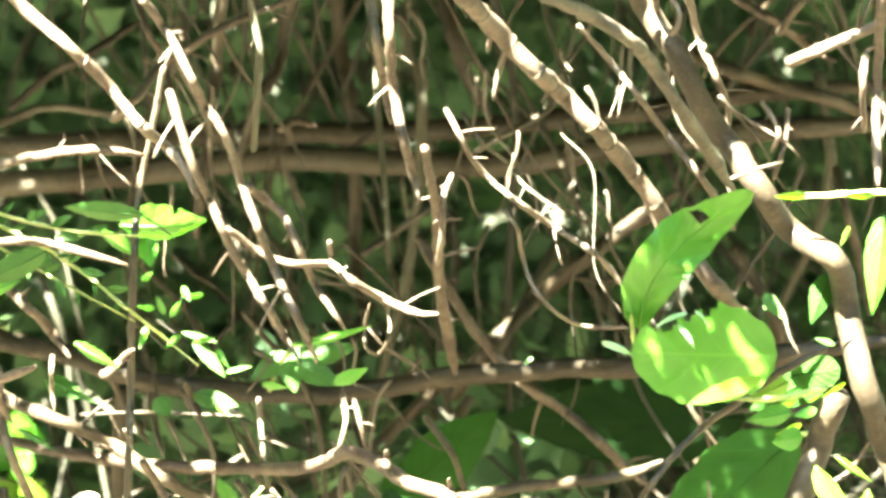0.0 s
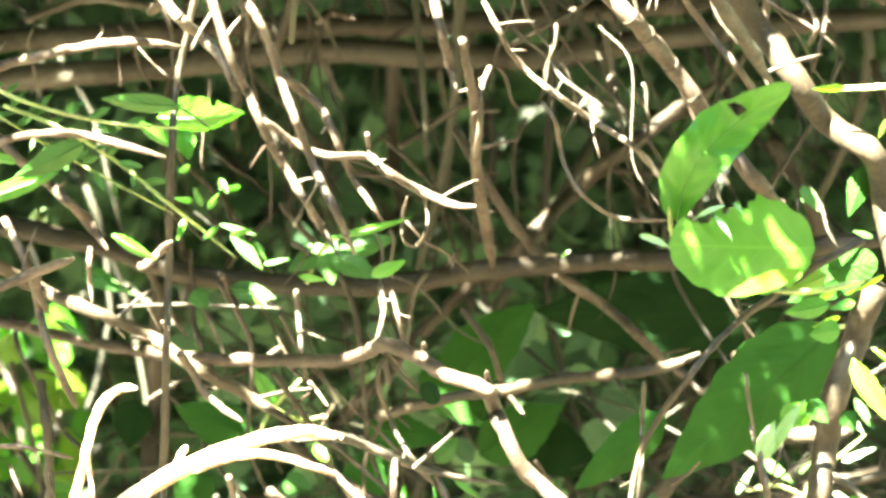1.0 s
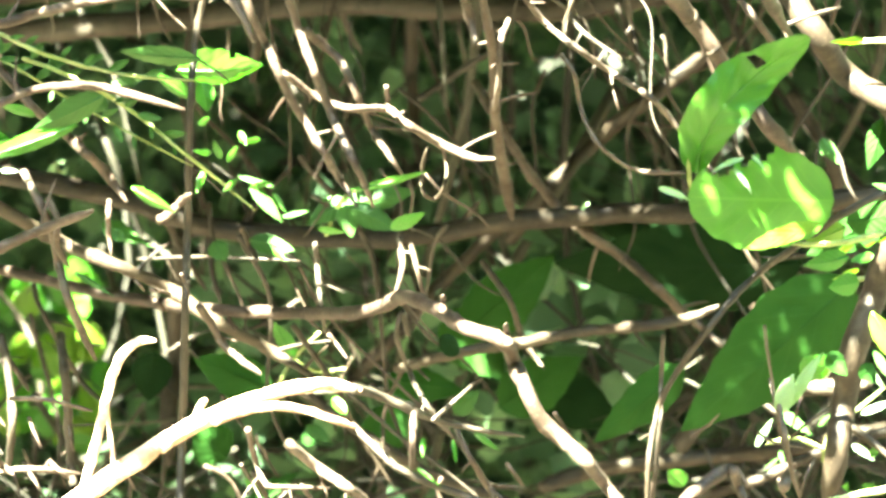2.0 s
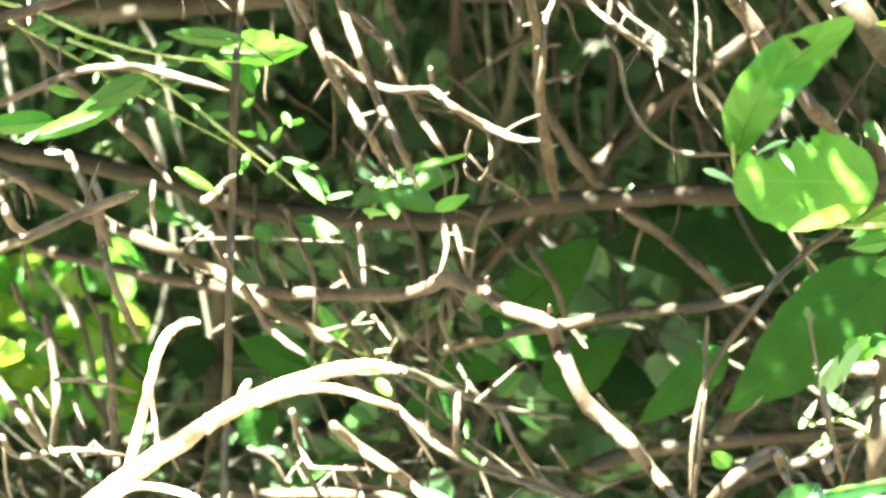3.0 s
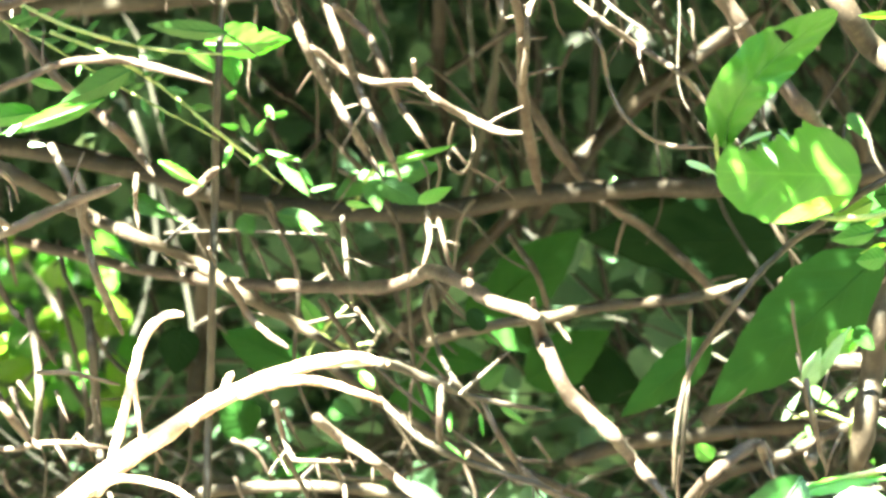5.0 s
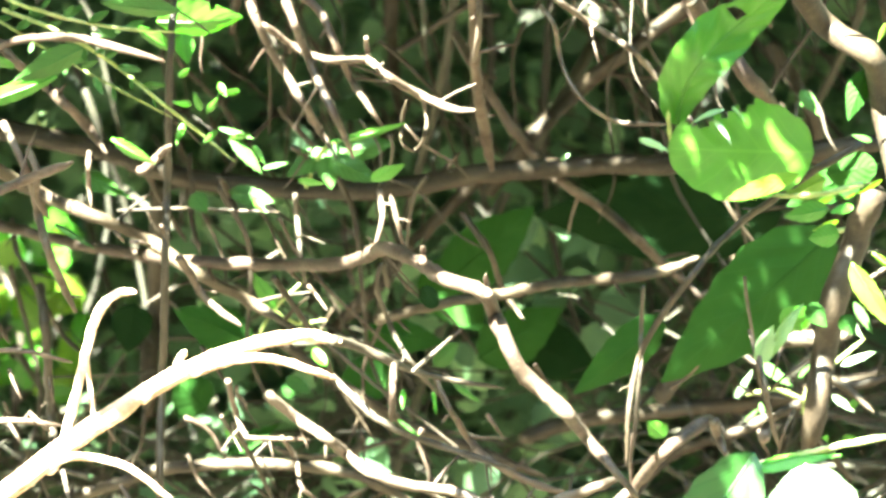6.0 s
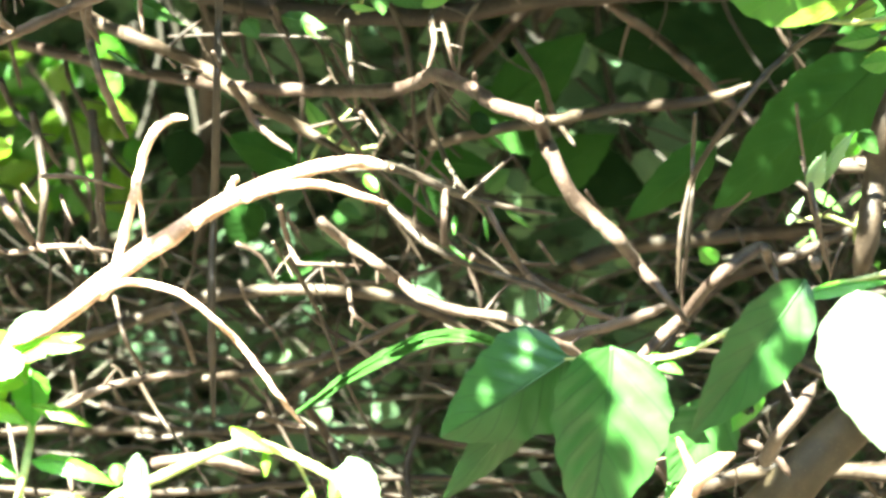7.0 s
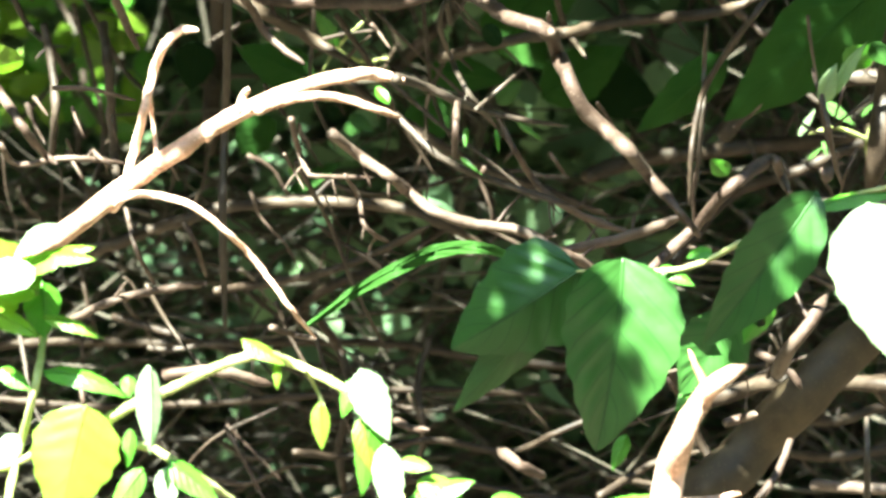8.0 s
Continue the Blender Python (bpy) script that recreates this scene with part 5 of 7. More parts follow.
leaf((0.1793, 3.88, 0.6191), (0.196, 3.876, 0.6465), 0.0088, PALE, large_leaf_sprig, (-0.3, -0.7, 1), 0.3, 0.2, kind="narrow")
leaf((0.1918, 3.95, 0.6204), (0.2076, 3.946, 0.6319), 0.0185, YOUNG, large_leaf_sprig, (0, -0.7, -0.6), 0.3, 0.2)
leaf((0.1358, 3.95, 0.5687), (0.1276, 3.946, 0.5776), 0.0106, YOUNG, large_leaf_sprig, (0, -0.8, -0.36), 0.3, 0.1)

shaded_leaf_sprig = plant("shaded_leaf_sprig", (0.2103, 4.34, 0.6189), "hanging leaves coloured very dark for deep shade", "shrub")
stem("stem", [(0.2452, 4.334, 0.6197), (0.2097, 4.328, 0.6207), (0.1925, 4.337, 0.6163)], 0.0017, 0.0012, DARK, shaded_leaf_sprig)
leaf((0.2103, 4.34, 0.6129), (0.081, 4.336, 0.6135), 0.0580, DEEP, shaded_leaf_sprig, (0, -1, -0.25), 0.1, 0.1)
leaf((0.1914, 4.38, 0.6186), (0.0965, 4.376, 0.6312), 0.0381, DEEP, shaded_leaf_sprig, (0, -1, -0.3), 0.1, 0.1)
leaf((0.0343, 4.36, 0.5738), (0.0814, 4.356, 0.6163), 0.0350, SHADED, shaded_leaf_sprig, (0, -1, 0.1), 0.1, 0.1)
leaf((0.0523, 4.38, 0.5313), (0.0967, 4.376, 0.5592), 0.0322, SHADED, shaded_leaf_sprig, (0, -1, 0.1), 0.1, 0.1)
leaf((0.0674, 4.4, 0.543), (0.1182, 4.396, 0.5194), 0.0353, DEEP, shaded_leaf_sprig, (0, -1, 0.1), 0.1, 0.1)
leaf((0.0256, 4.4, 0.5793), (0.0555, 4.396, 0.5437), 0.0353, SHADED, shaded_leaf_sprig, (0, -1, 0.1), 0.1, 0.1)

bright_leaf_sprig = plant("bright_leaf_sprig", (-0.1829, 3.75, 0.8138), "thin green sprig ending in a bright torn leaf", "shrub")
stem("stem", [(-0.223, 3.923, 0.7993), (-0.192, 3.935, 0.7898), (-0.1677, 3.923, 0.7806), (-0.1418, 3.937, 0.7708), (-0.1174, 3.922, 0.7688), (-0.0941, 3.939, 0.7651)], 0.0011, 0.0008, GREENSTEM, bright_leaf_sprig)
stem("stem", [(-0.1764, 3.941, 0.7756), (-0.1491, 3.919, 0.7679), (-0.1234, 3.941, 0.7488), (-0.1017, 3.921, 0.7342), (-0.0835, 3.936, 0.7172), (-0.0675, 3.929, 0.7049)], 0.0011, 0.0008, GREENSTEM, bright_leaf_sprig)
leaf((-0.1057, 4.000, 0.7602), (-0.0644, 3.996, 0.7634), 0.0256, YOUNG, bright_leaf_sprig, (-0.2, -0.8, -0.6), 0.3, 0.15, bite=[(0.66, -0.6, 0.05)])
leaf((-0.0937, 3.989, 0.7577), (-0.0909, 3.985, 0.7437), 0.0107, YOUNG, bright_leaf_sprig, (0, -0.8, -0.3), 0.3, 0.1)
leaf((-0.0983, 4.000, 0.7474), (-0.1182, 3.996, 0.7616), 0.0091, YOUNG, bright_leaf_sprig, (0, -0.8, -0.6), 0.3, 0.1)
leaf((-0.0926, 3.88, 0.7824), (-0.1291, 3.876, 0.7869), 0.0104, LEAF, bright_leaf_sprig, (0, -1, -0.4), 0.3, 0.1, kind="narrow")
leaf((-0.1375, 4.005, 0.7561), (-0.1225, 4.001, 0.7573), 0.0068, PALE, bright_leaf_sprig, (0, -0.6, 1), 0.3, 0.1)
leaf((-0.1373, 3.9, 0.7625), (-0.1699, 3.896, 0.7476), 0.0146, LEAF, bright_leaf_sprig, (0, -1, -0.4), 0.2, 0.1)
leaf((-0.1498, 3.9, 0.7487), (-0.1984, 3.896, 0.7325), 0.0099, YOUNG, bright_leaf_sprig, (0, -1, -0.36), 0.3, 0.1, kind="narrow")
leaf((-0.1819, 3.91, 0.7411), (-0.22, 3.906, 0.7377), 0.0136, YOUNG, bright_leaf_sprig, (0, -1, -0.36), 0.3, 0.1)
leaf((-0.1967, 3.9, 0.7336), (-0.1886, 3.896, 0.7387), 0.0057, PALE, bright_leaf_sprig, (0, -0.7, 1), 0.3, 0.1)
leaf((-0.1857, 3.9, 0.7288), (-0.1771, 3.896, 0.7286), 0.0036, PALE, bright_leaf_sprig, (0, -0.7, 1), 0.3, 0.1)
leaf((-0.1695, 3.9, 0.7532), (-0.1877, 3.896, 0.7604), 0.0073, YOUNG, bright_leaf_sprig, (0, -0.7, -0.6), 0.3, 0.1)
leaf((-0.0823, 3.88, 0.7361), (-0.0861, 3.876, 0.746), 0.0039, YOUNG, bright_leaf_sprig, (0, -0.8, -0.36), 0.2, 0.1, rib=False)
leaf((-0.0797, 3.88, 0.7348), (-0.0743, 3.876, 0.7433), 0.0039, YOUNG, bright_leaf_sprig, (0, -0.8, -0.36), 0.2, 0.1, rib=False)
leaf((-0.0745, 3.88, 0.7269), (-0.0823, 3.876, 0.7208), 0.0039, YOUNG, bright_leaf_sprig, (0, -0.8, -0.36), 0.2, 0.1, rib=False)
leaf((-0.0692, 3.88, 0.7229), (-0.0587, 3.876, 0.7261), 0.0039, YOUNG, bright_leaf_sprig, (0, -0.8, -0.36), 0.2, 0.1, rib=False)
leaf((-0.0862, 3.88, 0.7388), (-0.0953, 3.876, 0.7407), 0.0039, YOUNG, bright_leaf_sprig, (0, -0.8, -0.36), 0.2, 0.1, rib=False)
leaf((-0.0639, 3.88, 0.7454), (-0.0743, 3.876, 0.7447), 0.0039, YOUNG, bright_leaf_sprig, (0, -0.8, -0.36), 0.2, 0.1, rib=False)
leaf((-0.0902, 3.88, 0.7309), (-0.094, 3.876, 0.7208), 0.0039, YOUNG, bright_leaf_sprig, (0, -0.8, -0.36), 0.2, 0.1, rib=False)
leaf((-0.0587, 3.88, 0.7202), (-0.0522, 3.876, 0.7116), 0.0039, YOUNG, bright_leaf_sprig, (0, -0.8, -0.36), 0.2, 0.1, rib=False)
leaf((-0.0744, 3.88, 0.7494), (-0.0704, 3.876, 0.7433), 0.0039, YOUNG, bright_leaf_sprig, (0, -0.8, -0.36), 0.2, 0.1, rib=False)
leaf((-0.0927, 3.88, 0.752), (-0.0874, 3.876, 0.7566), 0.0039, YOUNG, bright_leaf_sprig, (0, -0.8, -0.36), 0.2, 0.1, rib=False)
leaf((-0.1891, 3.93, 0.7891), (-0.1858, 3.926, 0.7789), 0.0039, LEAF, bright_leaf_sprig, (-0.25, -0.9, 0.36), 0.2, 0.1, kind="narrow", rib=False)
leaf((-0.183, 3.93, 0.7864), (-0.1751, 3.926, 0.7883), 0.0029, LEAF, bright_leaf_sprig, (-0.33, -0.9, 0.37), 0.2, 0.1, kind="narrow", rib=False)
leaf((-0.1756, 3.93, 0.7832), (-0.1685, 3.926, 0.7883), 0.0029, LEAF, bright_leaf_sprig, (-0.04, -0.9, 0.32), 0.2, 0.1, kind="narrow", rib=False)
leaf((-0.1701, 3.93, 0.7805), (-0.1654, 3.926, 0.7853), 0.0021, LEAF, bright_leaf_sprig, (-0.37, -0.9, 0.42), 0.2, 0.1, kind="narrow", rib=False)
leaf((-0.164, 3.93, 0.7787), (-0.1591, 3.926, 0.7707), 0.0034, LEAF, bright_leaf_sprig, (-0.24, -0.9, -0.04), 0.2, 0.1, kind="narrow", rib=False)
leaf((-0.1595, 3.93, 0.7771), (-0.1527, 3.926, 0.7835), 0.0032, LEAF, bright_leaf_sprig, (-0.18, -0.9, 0.5), 0.2, 0.1, kind="narrow", rib=False)
leaf((-0.1481, 3.93, 0.7739), (-0.1424, 3.926, 0.7797), 0.0029, LEAF, bright_leaf_sprig, (-0.22, -0.9, 0.0), 0.2, 0.1, kind="narrow", rib=False)
leaf((-0.1476, 3.93, 0.7736), (-0.1379, 3.926, 0.7797), 0.0039, LEAF, bright_leaf_sprig, (-0.09, -0.9, 0.47), 0.2, 0.1, kind="narrow", rib=False)
leaf((-0.1365, 3.93, 0.7709), (-0.126, 3.926, 0.7771), 0.0042, LEAF, bright_leaf_sprig, (-0.36, -0.9, 0.06), 0.2, 0.1, kind="narrow", rib=False)
leaf((-0.1314, 3.93, 0.7701), (-0.1239, 3.926, 0.764), 0.0034, LEAF, bright_leaf_sprig, (0.22, -0.9, -0.01), 0.2, 0.1, kind="narrow", rib=False)
leaf((-0.1291, 3.93, 0.7696), (-0.1223, 3.926, 0.7648), 0.0029, LEAF, bright_leaf_sprig, (0.34, -0.9, -0.11), 0.2, 0.1, kind="narrow", rib=False)
leaf((-0.1195, 3.93, 0.768), (-0.1091, 3.926, 0.7725), 0.0039, LEAF, bright_leaf_sprig, (-0.26, -0.9, 0.19), 0.2, 0.1, kind="narrow", rib=False)
leaf((-0.173, 3.93, 0.776), (-0.1662, 3.926, 0.7848), 0.0039, LEAF, bright_leaf_sprig, (-0.06, -0.9, 0.07), 0.2, 0.1, kind="narrow", rib=False)
leaf((-0.1667, 3.93, 0.7733), (-0.1554, 3.926, 0.7752), 0.0039, LEAF, bright_leaf_sprig, (0.38, -0.9, 0.21), 0.2, 0.1, kind="narrow", rib=False)
leaf((-0.1561, 3.93, 0.769), (-0.148, 3.926, 0.772), 0.0029, LEAF, bright_leaf_sprig, (0.28, -0.9, 0.25), 0.2, 0.1, kind="narrow", rib=False)
leaf((-0.1553, 3.93, 0.7688), (-0.148, 3.926, 0.7715), 0.0026, LEAF, bright_leaf_sprig, (0.22, -0.9, 0.03), 0.2, 0.1, kind="narrow", rib=False)
leaf((-0.1476, 3.93, 0.7653), (-0.1403, 3.926, 0.7658), 0.0026, LEAF, bright_leaf_sprig, (0.11, -0.9, -0.19), 0.2, 0.1, kind="narrow", rib=False)
leaf((-0.1405, 3.93, 0.7608), (-0.1364, 3.926, 0.7528), 0.0034, LEAF, bright_leaf_sprig, (0.27, -0.9, -0.1), 0.2, 0.1, kind="narrow", rib=False)
leaf((-0.1336, 3.93, 0.7567), (-0.1263, 3.926, 0.7589), 0.0026, LEAF, bright_leaf_sprig, (0.09, -0.9, 0.31), 0.2, 0.1, kind="narrow", rib=False)
leaf((-0.1286, 3.93, 0.7538), (-0.1213, 3.926, 0.7584), 0.0029, LEAF, bright_leaf_sprig, (-0.01, -0.9, -0.15), 0.2, 0.1, kind="narrow", rib=False)
leaf((-0.1228, 3.93, 0.7501), (-0.1108, 3.926, 0.7487), 0.0042, LEAF, bright_leaf_sprig, (-0.21, -0.9, 0.29), 0.2, 0.1, kind="narrow", rib=False)
leaf((-0.1165, 3.93, 0.745), (-0.1153, 3.926, 0.7386), 0.0024, LEAF, bright_leaf_sprig, (0.18, -0.9, -0.15), 0.2, 0.1, kind="narrow", rib=False)
leaf((-0.1112, 3.93, 0.7407), (-0.0994, 3.926, 0.7418), 0.0042, LEAF, bright_leaf_sprig, (-0.24, -0.9, -0.19), 0.2, 0.1, kind="narrow", rib=False)
leaf((-0.1059, 3.93, 0.7361), (-0.1045, 3.926, 0.7305), 0.0021, LEAF, bright_leaf_sprig, (-0.17, -0.9, 0.17), 0.2, 0.1, kind="narrow", rib=False)
leaf((-0.196, 3.93, 0.7816), (-0.1847, 3.926, 0.7853), 0.0042, LEAF, bright_leaf_sprig, (0.38, -0.9, 0.26), 0.2, 0.1, kind="narrow", rib=False)
leaf((-0.1913, 3.93, 0.7789), (-0.1805, 3.926, 0.7848), 0.0042, LEAF, bright_leaf_sprig, (-0.02, -0.9, 0.05), 0.2, 0.1, kind="narrow", rib=False)
leaf((-0.1871, 3.93, 0.7765), (-0.1771, 3.926, 0.7773), 0.0034, LEAF, bright_leaf_sprig, (-0.01, -0.9, 0.31), 0.2, 0.1, kind="narrow", rib=False)
leaf((-0.1805, 3.93, 0.7728), (-0.171, 3.926, 0.7739), 0.0034, LEAF, bright_leaf_sprig, (0.19, -0.9, 0.43), 0.2, 0.1, kind="narrow", rib=False)
leaf((-0.1707, 3.93, 0.7672), (-0.1607, 3.926, 0.7744), 0.0042, LEAF, bright_leaf_sprig, (-0.12, -0.9, 0.28), 0.2, 0.1, kind="narrow", rib=False)
leaf((-0.1622, 3.93, 0.7621), (-0.1634, 3.926, 0.7568), 0.0021, LEAF, bright_leaf_sprig, (-0.0, -0.9, -0.19), 0.2, 0.1, kind="narrow", rib=False)
leaf((-0.1567, 3.93, 0.7589), (-0.1558, 3.926, 0.7495), 0.0034, LEAF, bright_leaf_sprig, (-0.34, -0.9, 0.25), 0.2, 0.1, kind="narrow", rib=False)
leaf((-0.1469, 3.93, 0.753), (-0.1473, 3.926, 0.7453), 0.0029, LEAF, bright_leaf_sprig, (0.19, -0.9, 0.21), 0.2, 0.1, kind="narrow", rib=False)
leaf((-0.144, 3.93, 0.7514), (-0.1356, 3.926, 0.7557), 0.0032, LEAF, bright_leaf_sprig, (-0.15, -0.9, -0.14), 0.2, 0.1, kind="narrow", rib=False)
leaf((-0.14, 3.93, 0.7492), (-0.1311, 3.926, 0.7536), 0.0034, LEAF, bright_leaf_sprig, (0.34, -0.9, -0.02), 0.2, 0.1, kind="narrow", rib=False)
leaf((-0.1337, 3.93, 0.7455), (-0.1294, 3.926, 0.7372), 0.0034, LEAF, bright_leaf_sprig, (0.01, -0.9, 0.33), 0.2, 0.1, kind="narrow", rib=False)
leaf((-0.1247, 3.93, 0.7407), (-0.1235, 3.926, 0.734), 0.0026, LEAF, bright_leaf_sprig, (-0.08, -0.9, -0.02), 0.2, 0.1, kind="narrow", rib=False)
stem("stem", [(-0.2182, 3.93, 0.793), (-0.2031, 3.944, 0.7833), (-0.1758, 3.926, 0.771), (-0.1474, 3.944, 0.7511), (-0.1203, 3.926, 0.7389), (-0.097, 3.945, 0.7234)], 0.0008, 0.0005, GREENSTEM, bright_leaf_sprig)

seedling = plant("seedling", (-0.0398, 4.08, 0.6597), "green seedling with narrow pointed leaflets above the level branch", "plant")
stem("stem", [(-0.0358, 4.103, 0.6659), (-0.0322, 4.107, 0.6751), (-0.026, 4.088, 0.6878), (-0.0178, 4.11, 0.6887)], 0.0011, 0.0008, GREENSTEM, seedling)
leaf((-0.0215, 3.79, 0.7342), (0.0143, 3.786, 0.7441), 0.0051, YOUNG, seedling, (0, -0.7, -0.48), 0.2, 0.1, kind="narrow")
leaf((-0.0261, 4.1, 0.6846), (-0.0454, 4.096, 0.6726), 0.0126, LEAF, seedling, (0, -1, 0.4), 0.15, 0.1)
leaf((-0.0261, 4.1, 0.6818), (0.0086, 4.096, 0.6894), 0.0143, LEAF, seedling, (0, -1, 0.3), 0.15, 0.1)
leaf((-0.0232, 4.08, 0.6834), (0.0003, 4.076, 0.6728), 0.0131, LEAF, seedling, (0, -1, 0.3), 0.15, 0.1)
leaf((-0.026, 4.09, 0.6833), (-0.0232, 4.086, 0.6677), 0.0126, LEAF, seedling, (0, -1, 0.3), 0.15, 0.1)
leaf((-0.0036, 3.79, 0.7169), (0.0123, 3.786, 0.7252), 0.0086, YOUNG, seedling, (0, -0.8, -0.48), 0.2, 0.1)
leaf((-0.0369, 3.79, 0.7169), (-0.0241, 3.786, 0.7162), 0.0051, YOUNG, seedling, (0, -0.8, -0.48), 0.2, 0.1)
leaf((-0.0779, 4.06, 0.7022), (-0.06, 4.056, 0.6973), 0.0038, LEAF, seedling, (0, -0.7, 0.9), 0.2, 0.1, kind="narrow")
leaf((-0.0724, 4.06, 0.6989), (-0.0565, 4.056, 0.6801), 0.0071, LEAF, seedling, (0, -0.8, 0.7), 0.2, 0.1, kind="narrow")
leaf((-0.1214, 3.79, 0.7358), (-0.1014, 3.786, 0.7252), 0.0086, YOUNG, seedling, (0, -0.7, -0.54), 0.2, 0.1)
leaf((-0.0566, 4.06, 0.6823), (-0.0436, 4.056, 0.6856), 0.0038, LEAF, seedling, (0, -0.7, 0.9), 0.2, 0.1)
leaf((-0.0427, 4.1, 0.686), (-0.0316, 4.096, 0.6838), 0.0033, LEAF, seedling, (0, -0.7, 0.9), 0.2, 0.1)
leaf((-0.146, 4.12, 0.6703), (-0.1264, 4.116, 0.6611), 0.0138, LEAF, seedling, (0, -0.7, 0.9), 0.2, 0.1)
leaf((-0.1326, 4.05, 0.6755), (-0.1188, 4.046, 0.6692), 0.0043, LEAF, seedling, (0, -0.7, 0.9), 0.2, 0.1)
leaf((-0.0732, 4.1, 0.6649), (-0.051, 4.096, 0.66), 0.0110, LEAF, seedling, (0, -0.9, 0.5), 0.2, 0.1)
leaf((-0.0912, 4.1, 0.6635), (-0.0843, 4.096, 0.6543), 0.0110, LEAF, seedling, (0, -0.9, 0.5), 0.2, 0.1)
leaf((-0.0574, 3.79, 0.7091), (-0.051, 3.786, 0.7032), 0.0046, YOUNG, seedling, (0, -0.9, -0.42), 0.2, 0.1)
leaf((-0.1492, 3.86, 0.6863), (-0.1316, 3.856, 0.6761), 0.0036, LEAF, seedling, (0, -0.7, 0.7), 0.3, 0.1)

small_sprig = plant("small_sprig", (-0.0491, 4.160, 0.5957), "small forked sprig with green leaflets", "plant")
stem("stem", [(-0.0603, 4.153, 0.5826), (-0.0535, 4.172, 0.5922), (-0.0405, 4.149, 0.6090), (-0.0349, 4.164, 0.6121)], 0.0011, 0.0008, GREENSTEM, small_sprig)
stem("stem", [(-0.0532, 4.156, 0.5950), (-0.0408, 4.170, 0.5869), (-0.0264, 4.148, 0.5921)], 0.0011, 0.0008, GREENSTEM, small_sprig)
leaf((-0.0519, 4.160, 0.5957), (-0.0636, 4.156, 0.6150), 0.0095, YOUNG, small_sprig, (0, -0.8, -0.42), 0.2, 0.1)
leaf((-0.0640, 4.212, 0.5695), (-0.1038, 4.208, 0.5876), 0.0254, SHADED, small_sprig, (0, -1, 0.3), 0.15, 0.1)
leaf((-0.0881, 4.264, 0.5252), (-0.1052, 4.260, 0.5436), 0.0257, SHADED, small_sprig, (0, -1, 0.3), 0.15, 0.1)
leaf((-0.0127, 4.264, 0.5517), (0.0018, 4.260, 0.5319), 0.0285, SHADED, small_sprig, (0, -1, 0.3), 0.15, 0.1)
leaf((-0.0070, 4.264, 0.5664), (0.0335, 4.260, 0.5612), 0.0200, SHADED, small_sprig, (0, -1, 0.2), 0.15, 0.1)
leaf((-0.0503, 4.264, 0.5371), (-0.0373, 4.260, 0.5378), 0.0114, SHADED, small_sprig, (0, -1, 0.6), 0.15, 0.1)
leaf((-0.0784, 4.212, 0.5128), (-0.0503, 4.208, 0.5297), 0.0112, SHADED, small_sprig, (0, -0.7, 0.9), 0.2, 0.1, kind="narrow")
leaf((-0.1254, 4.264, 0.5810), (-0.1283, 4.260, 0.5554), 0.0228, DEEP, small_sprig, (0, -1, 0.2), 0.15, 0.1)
leaf((-0.0786, 4.222, 0.5211), (-0.0700, 4.218, 0.5190), 0.0084, YOUNG, small_sprig, (0, -0.7, -0.54), 0.2, 0.1)
leaf((0.0115, 3.85, 0.6106), (0.011, 3.846, 0.6017), 0.0036, YOUNG, small_sprig, (0.3, -0.8, -0.3), 0.3, 0.1)
leaf((0.0251, 3.85, 0.6098), (0.0266, 3.846, 0.5985), 0.0026, YOUNG, small_sprig, (0.3, -0.8, -0.3), 0.3, 0.1)
leaf((0.0345, 3.88, 0.6071), (0.0476, 3.876, 0.5989), 0.0036, YOUNG, small_sprig, (0, -0.8, -0.36), 0.3, 0.1)
leaf((0.0081, 3.86, 0.5944), (0.0189, 3.856, 0.5866), 0.0026, YOUNG, small_sprig, (0, -0.8, -0.36), 0.3, 0.1)
leaf((0.0271, 4.160, 0.5671), (0.0397, 4.156, 0.5793), 0.0111, LEAF, small_sprig, (0, -1, 0.4), 0.2, 0.1)
leaf((-0.0463, 4.160, 0.5614), (-0.0336, 4.156, 0.5535), 0.0083, LEAF, small_sprig, (0, -1, 0.6), 0.2, 0.1)
leaf((0.0201, 3.9, 0.6505), (0.0267, 3.896, 0.641), 0.0094, DEEP, small_sprig, (0, -1, 0.2), 0.3, 0.2, kind="round")
leaf((-0.0315, 3.9, 0.6204), (-0.0249, 3.896, 0.6136), 0.0063, YOUNG, small_sprig, (0, -1, -0.36), 0.3, 0.2, kind="round")

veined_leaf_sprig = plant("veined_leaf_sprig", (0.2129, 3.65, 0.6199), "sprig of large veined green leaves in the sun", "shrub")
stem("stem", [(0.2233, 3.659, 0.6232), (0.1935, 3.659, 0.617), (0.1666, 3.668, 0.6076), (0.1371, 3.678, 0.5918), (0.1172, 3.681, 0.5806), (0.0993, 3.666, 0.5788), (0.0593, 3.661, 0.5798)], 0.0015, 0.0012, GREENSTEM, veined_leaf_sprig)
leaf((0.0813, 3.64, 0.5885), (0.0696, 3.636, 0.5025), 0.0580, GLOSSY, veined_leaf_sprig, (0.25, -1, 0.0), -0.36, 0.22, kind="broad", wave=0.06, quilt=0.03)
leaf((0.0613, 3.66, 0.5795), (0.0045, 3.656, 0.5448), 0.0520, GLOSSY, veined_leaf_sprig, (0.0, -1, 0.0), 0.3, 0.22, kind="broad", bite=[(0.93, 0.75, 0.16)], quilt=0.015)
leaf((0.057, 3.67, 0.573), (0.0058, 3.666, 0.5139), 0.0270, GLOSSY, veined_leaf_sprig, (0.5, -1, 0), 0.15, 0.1)
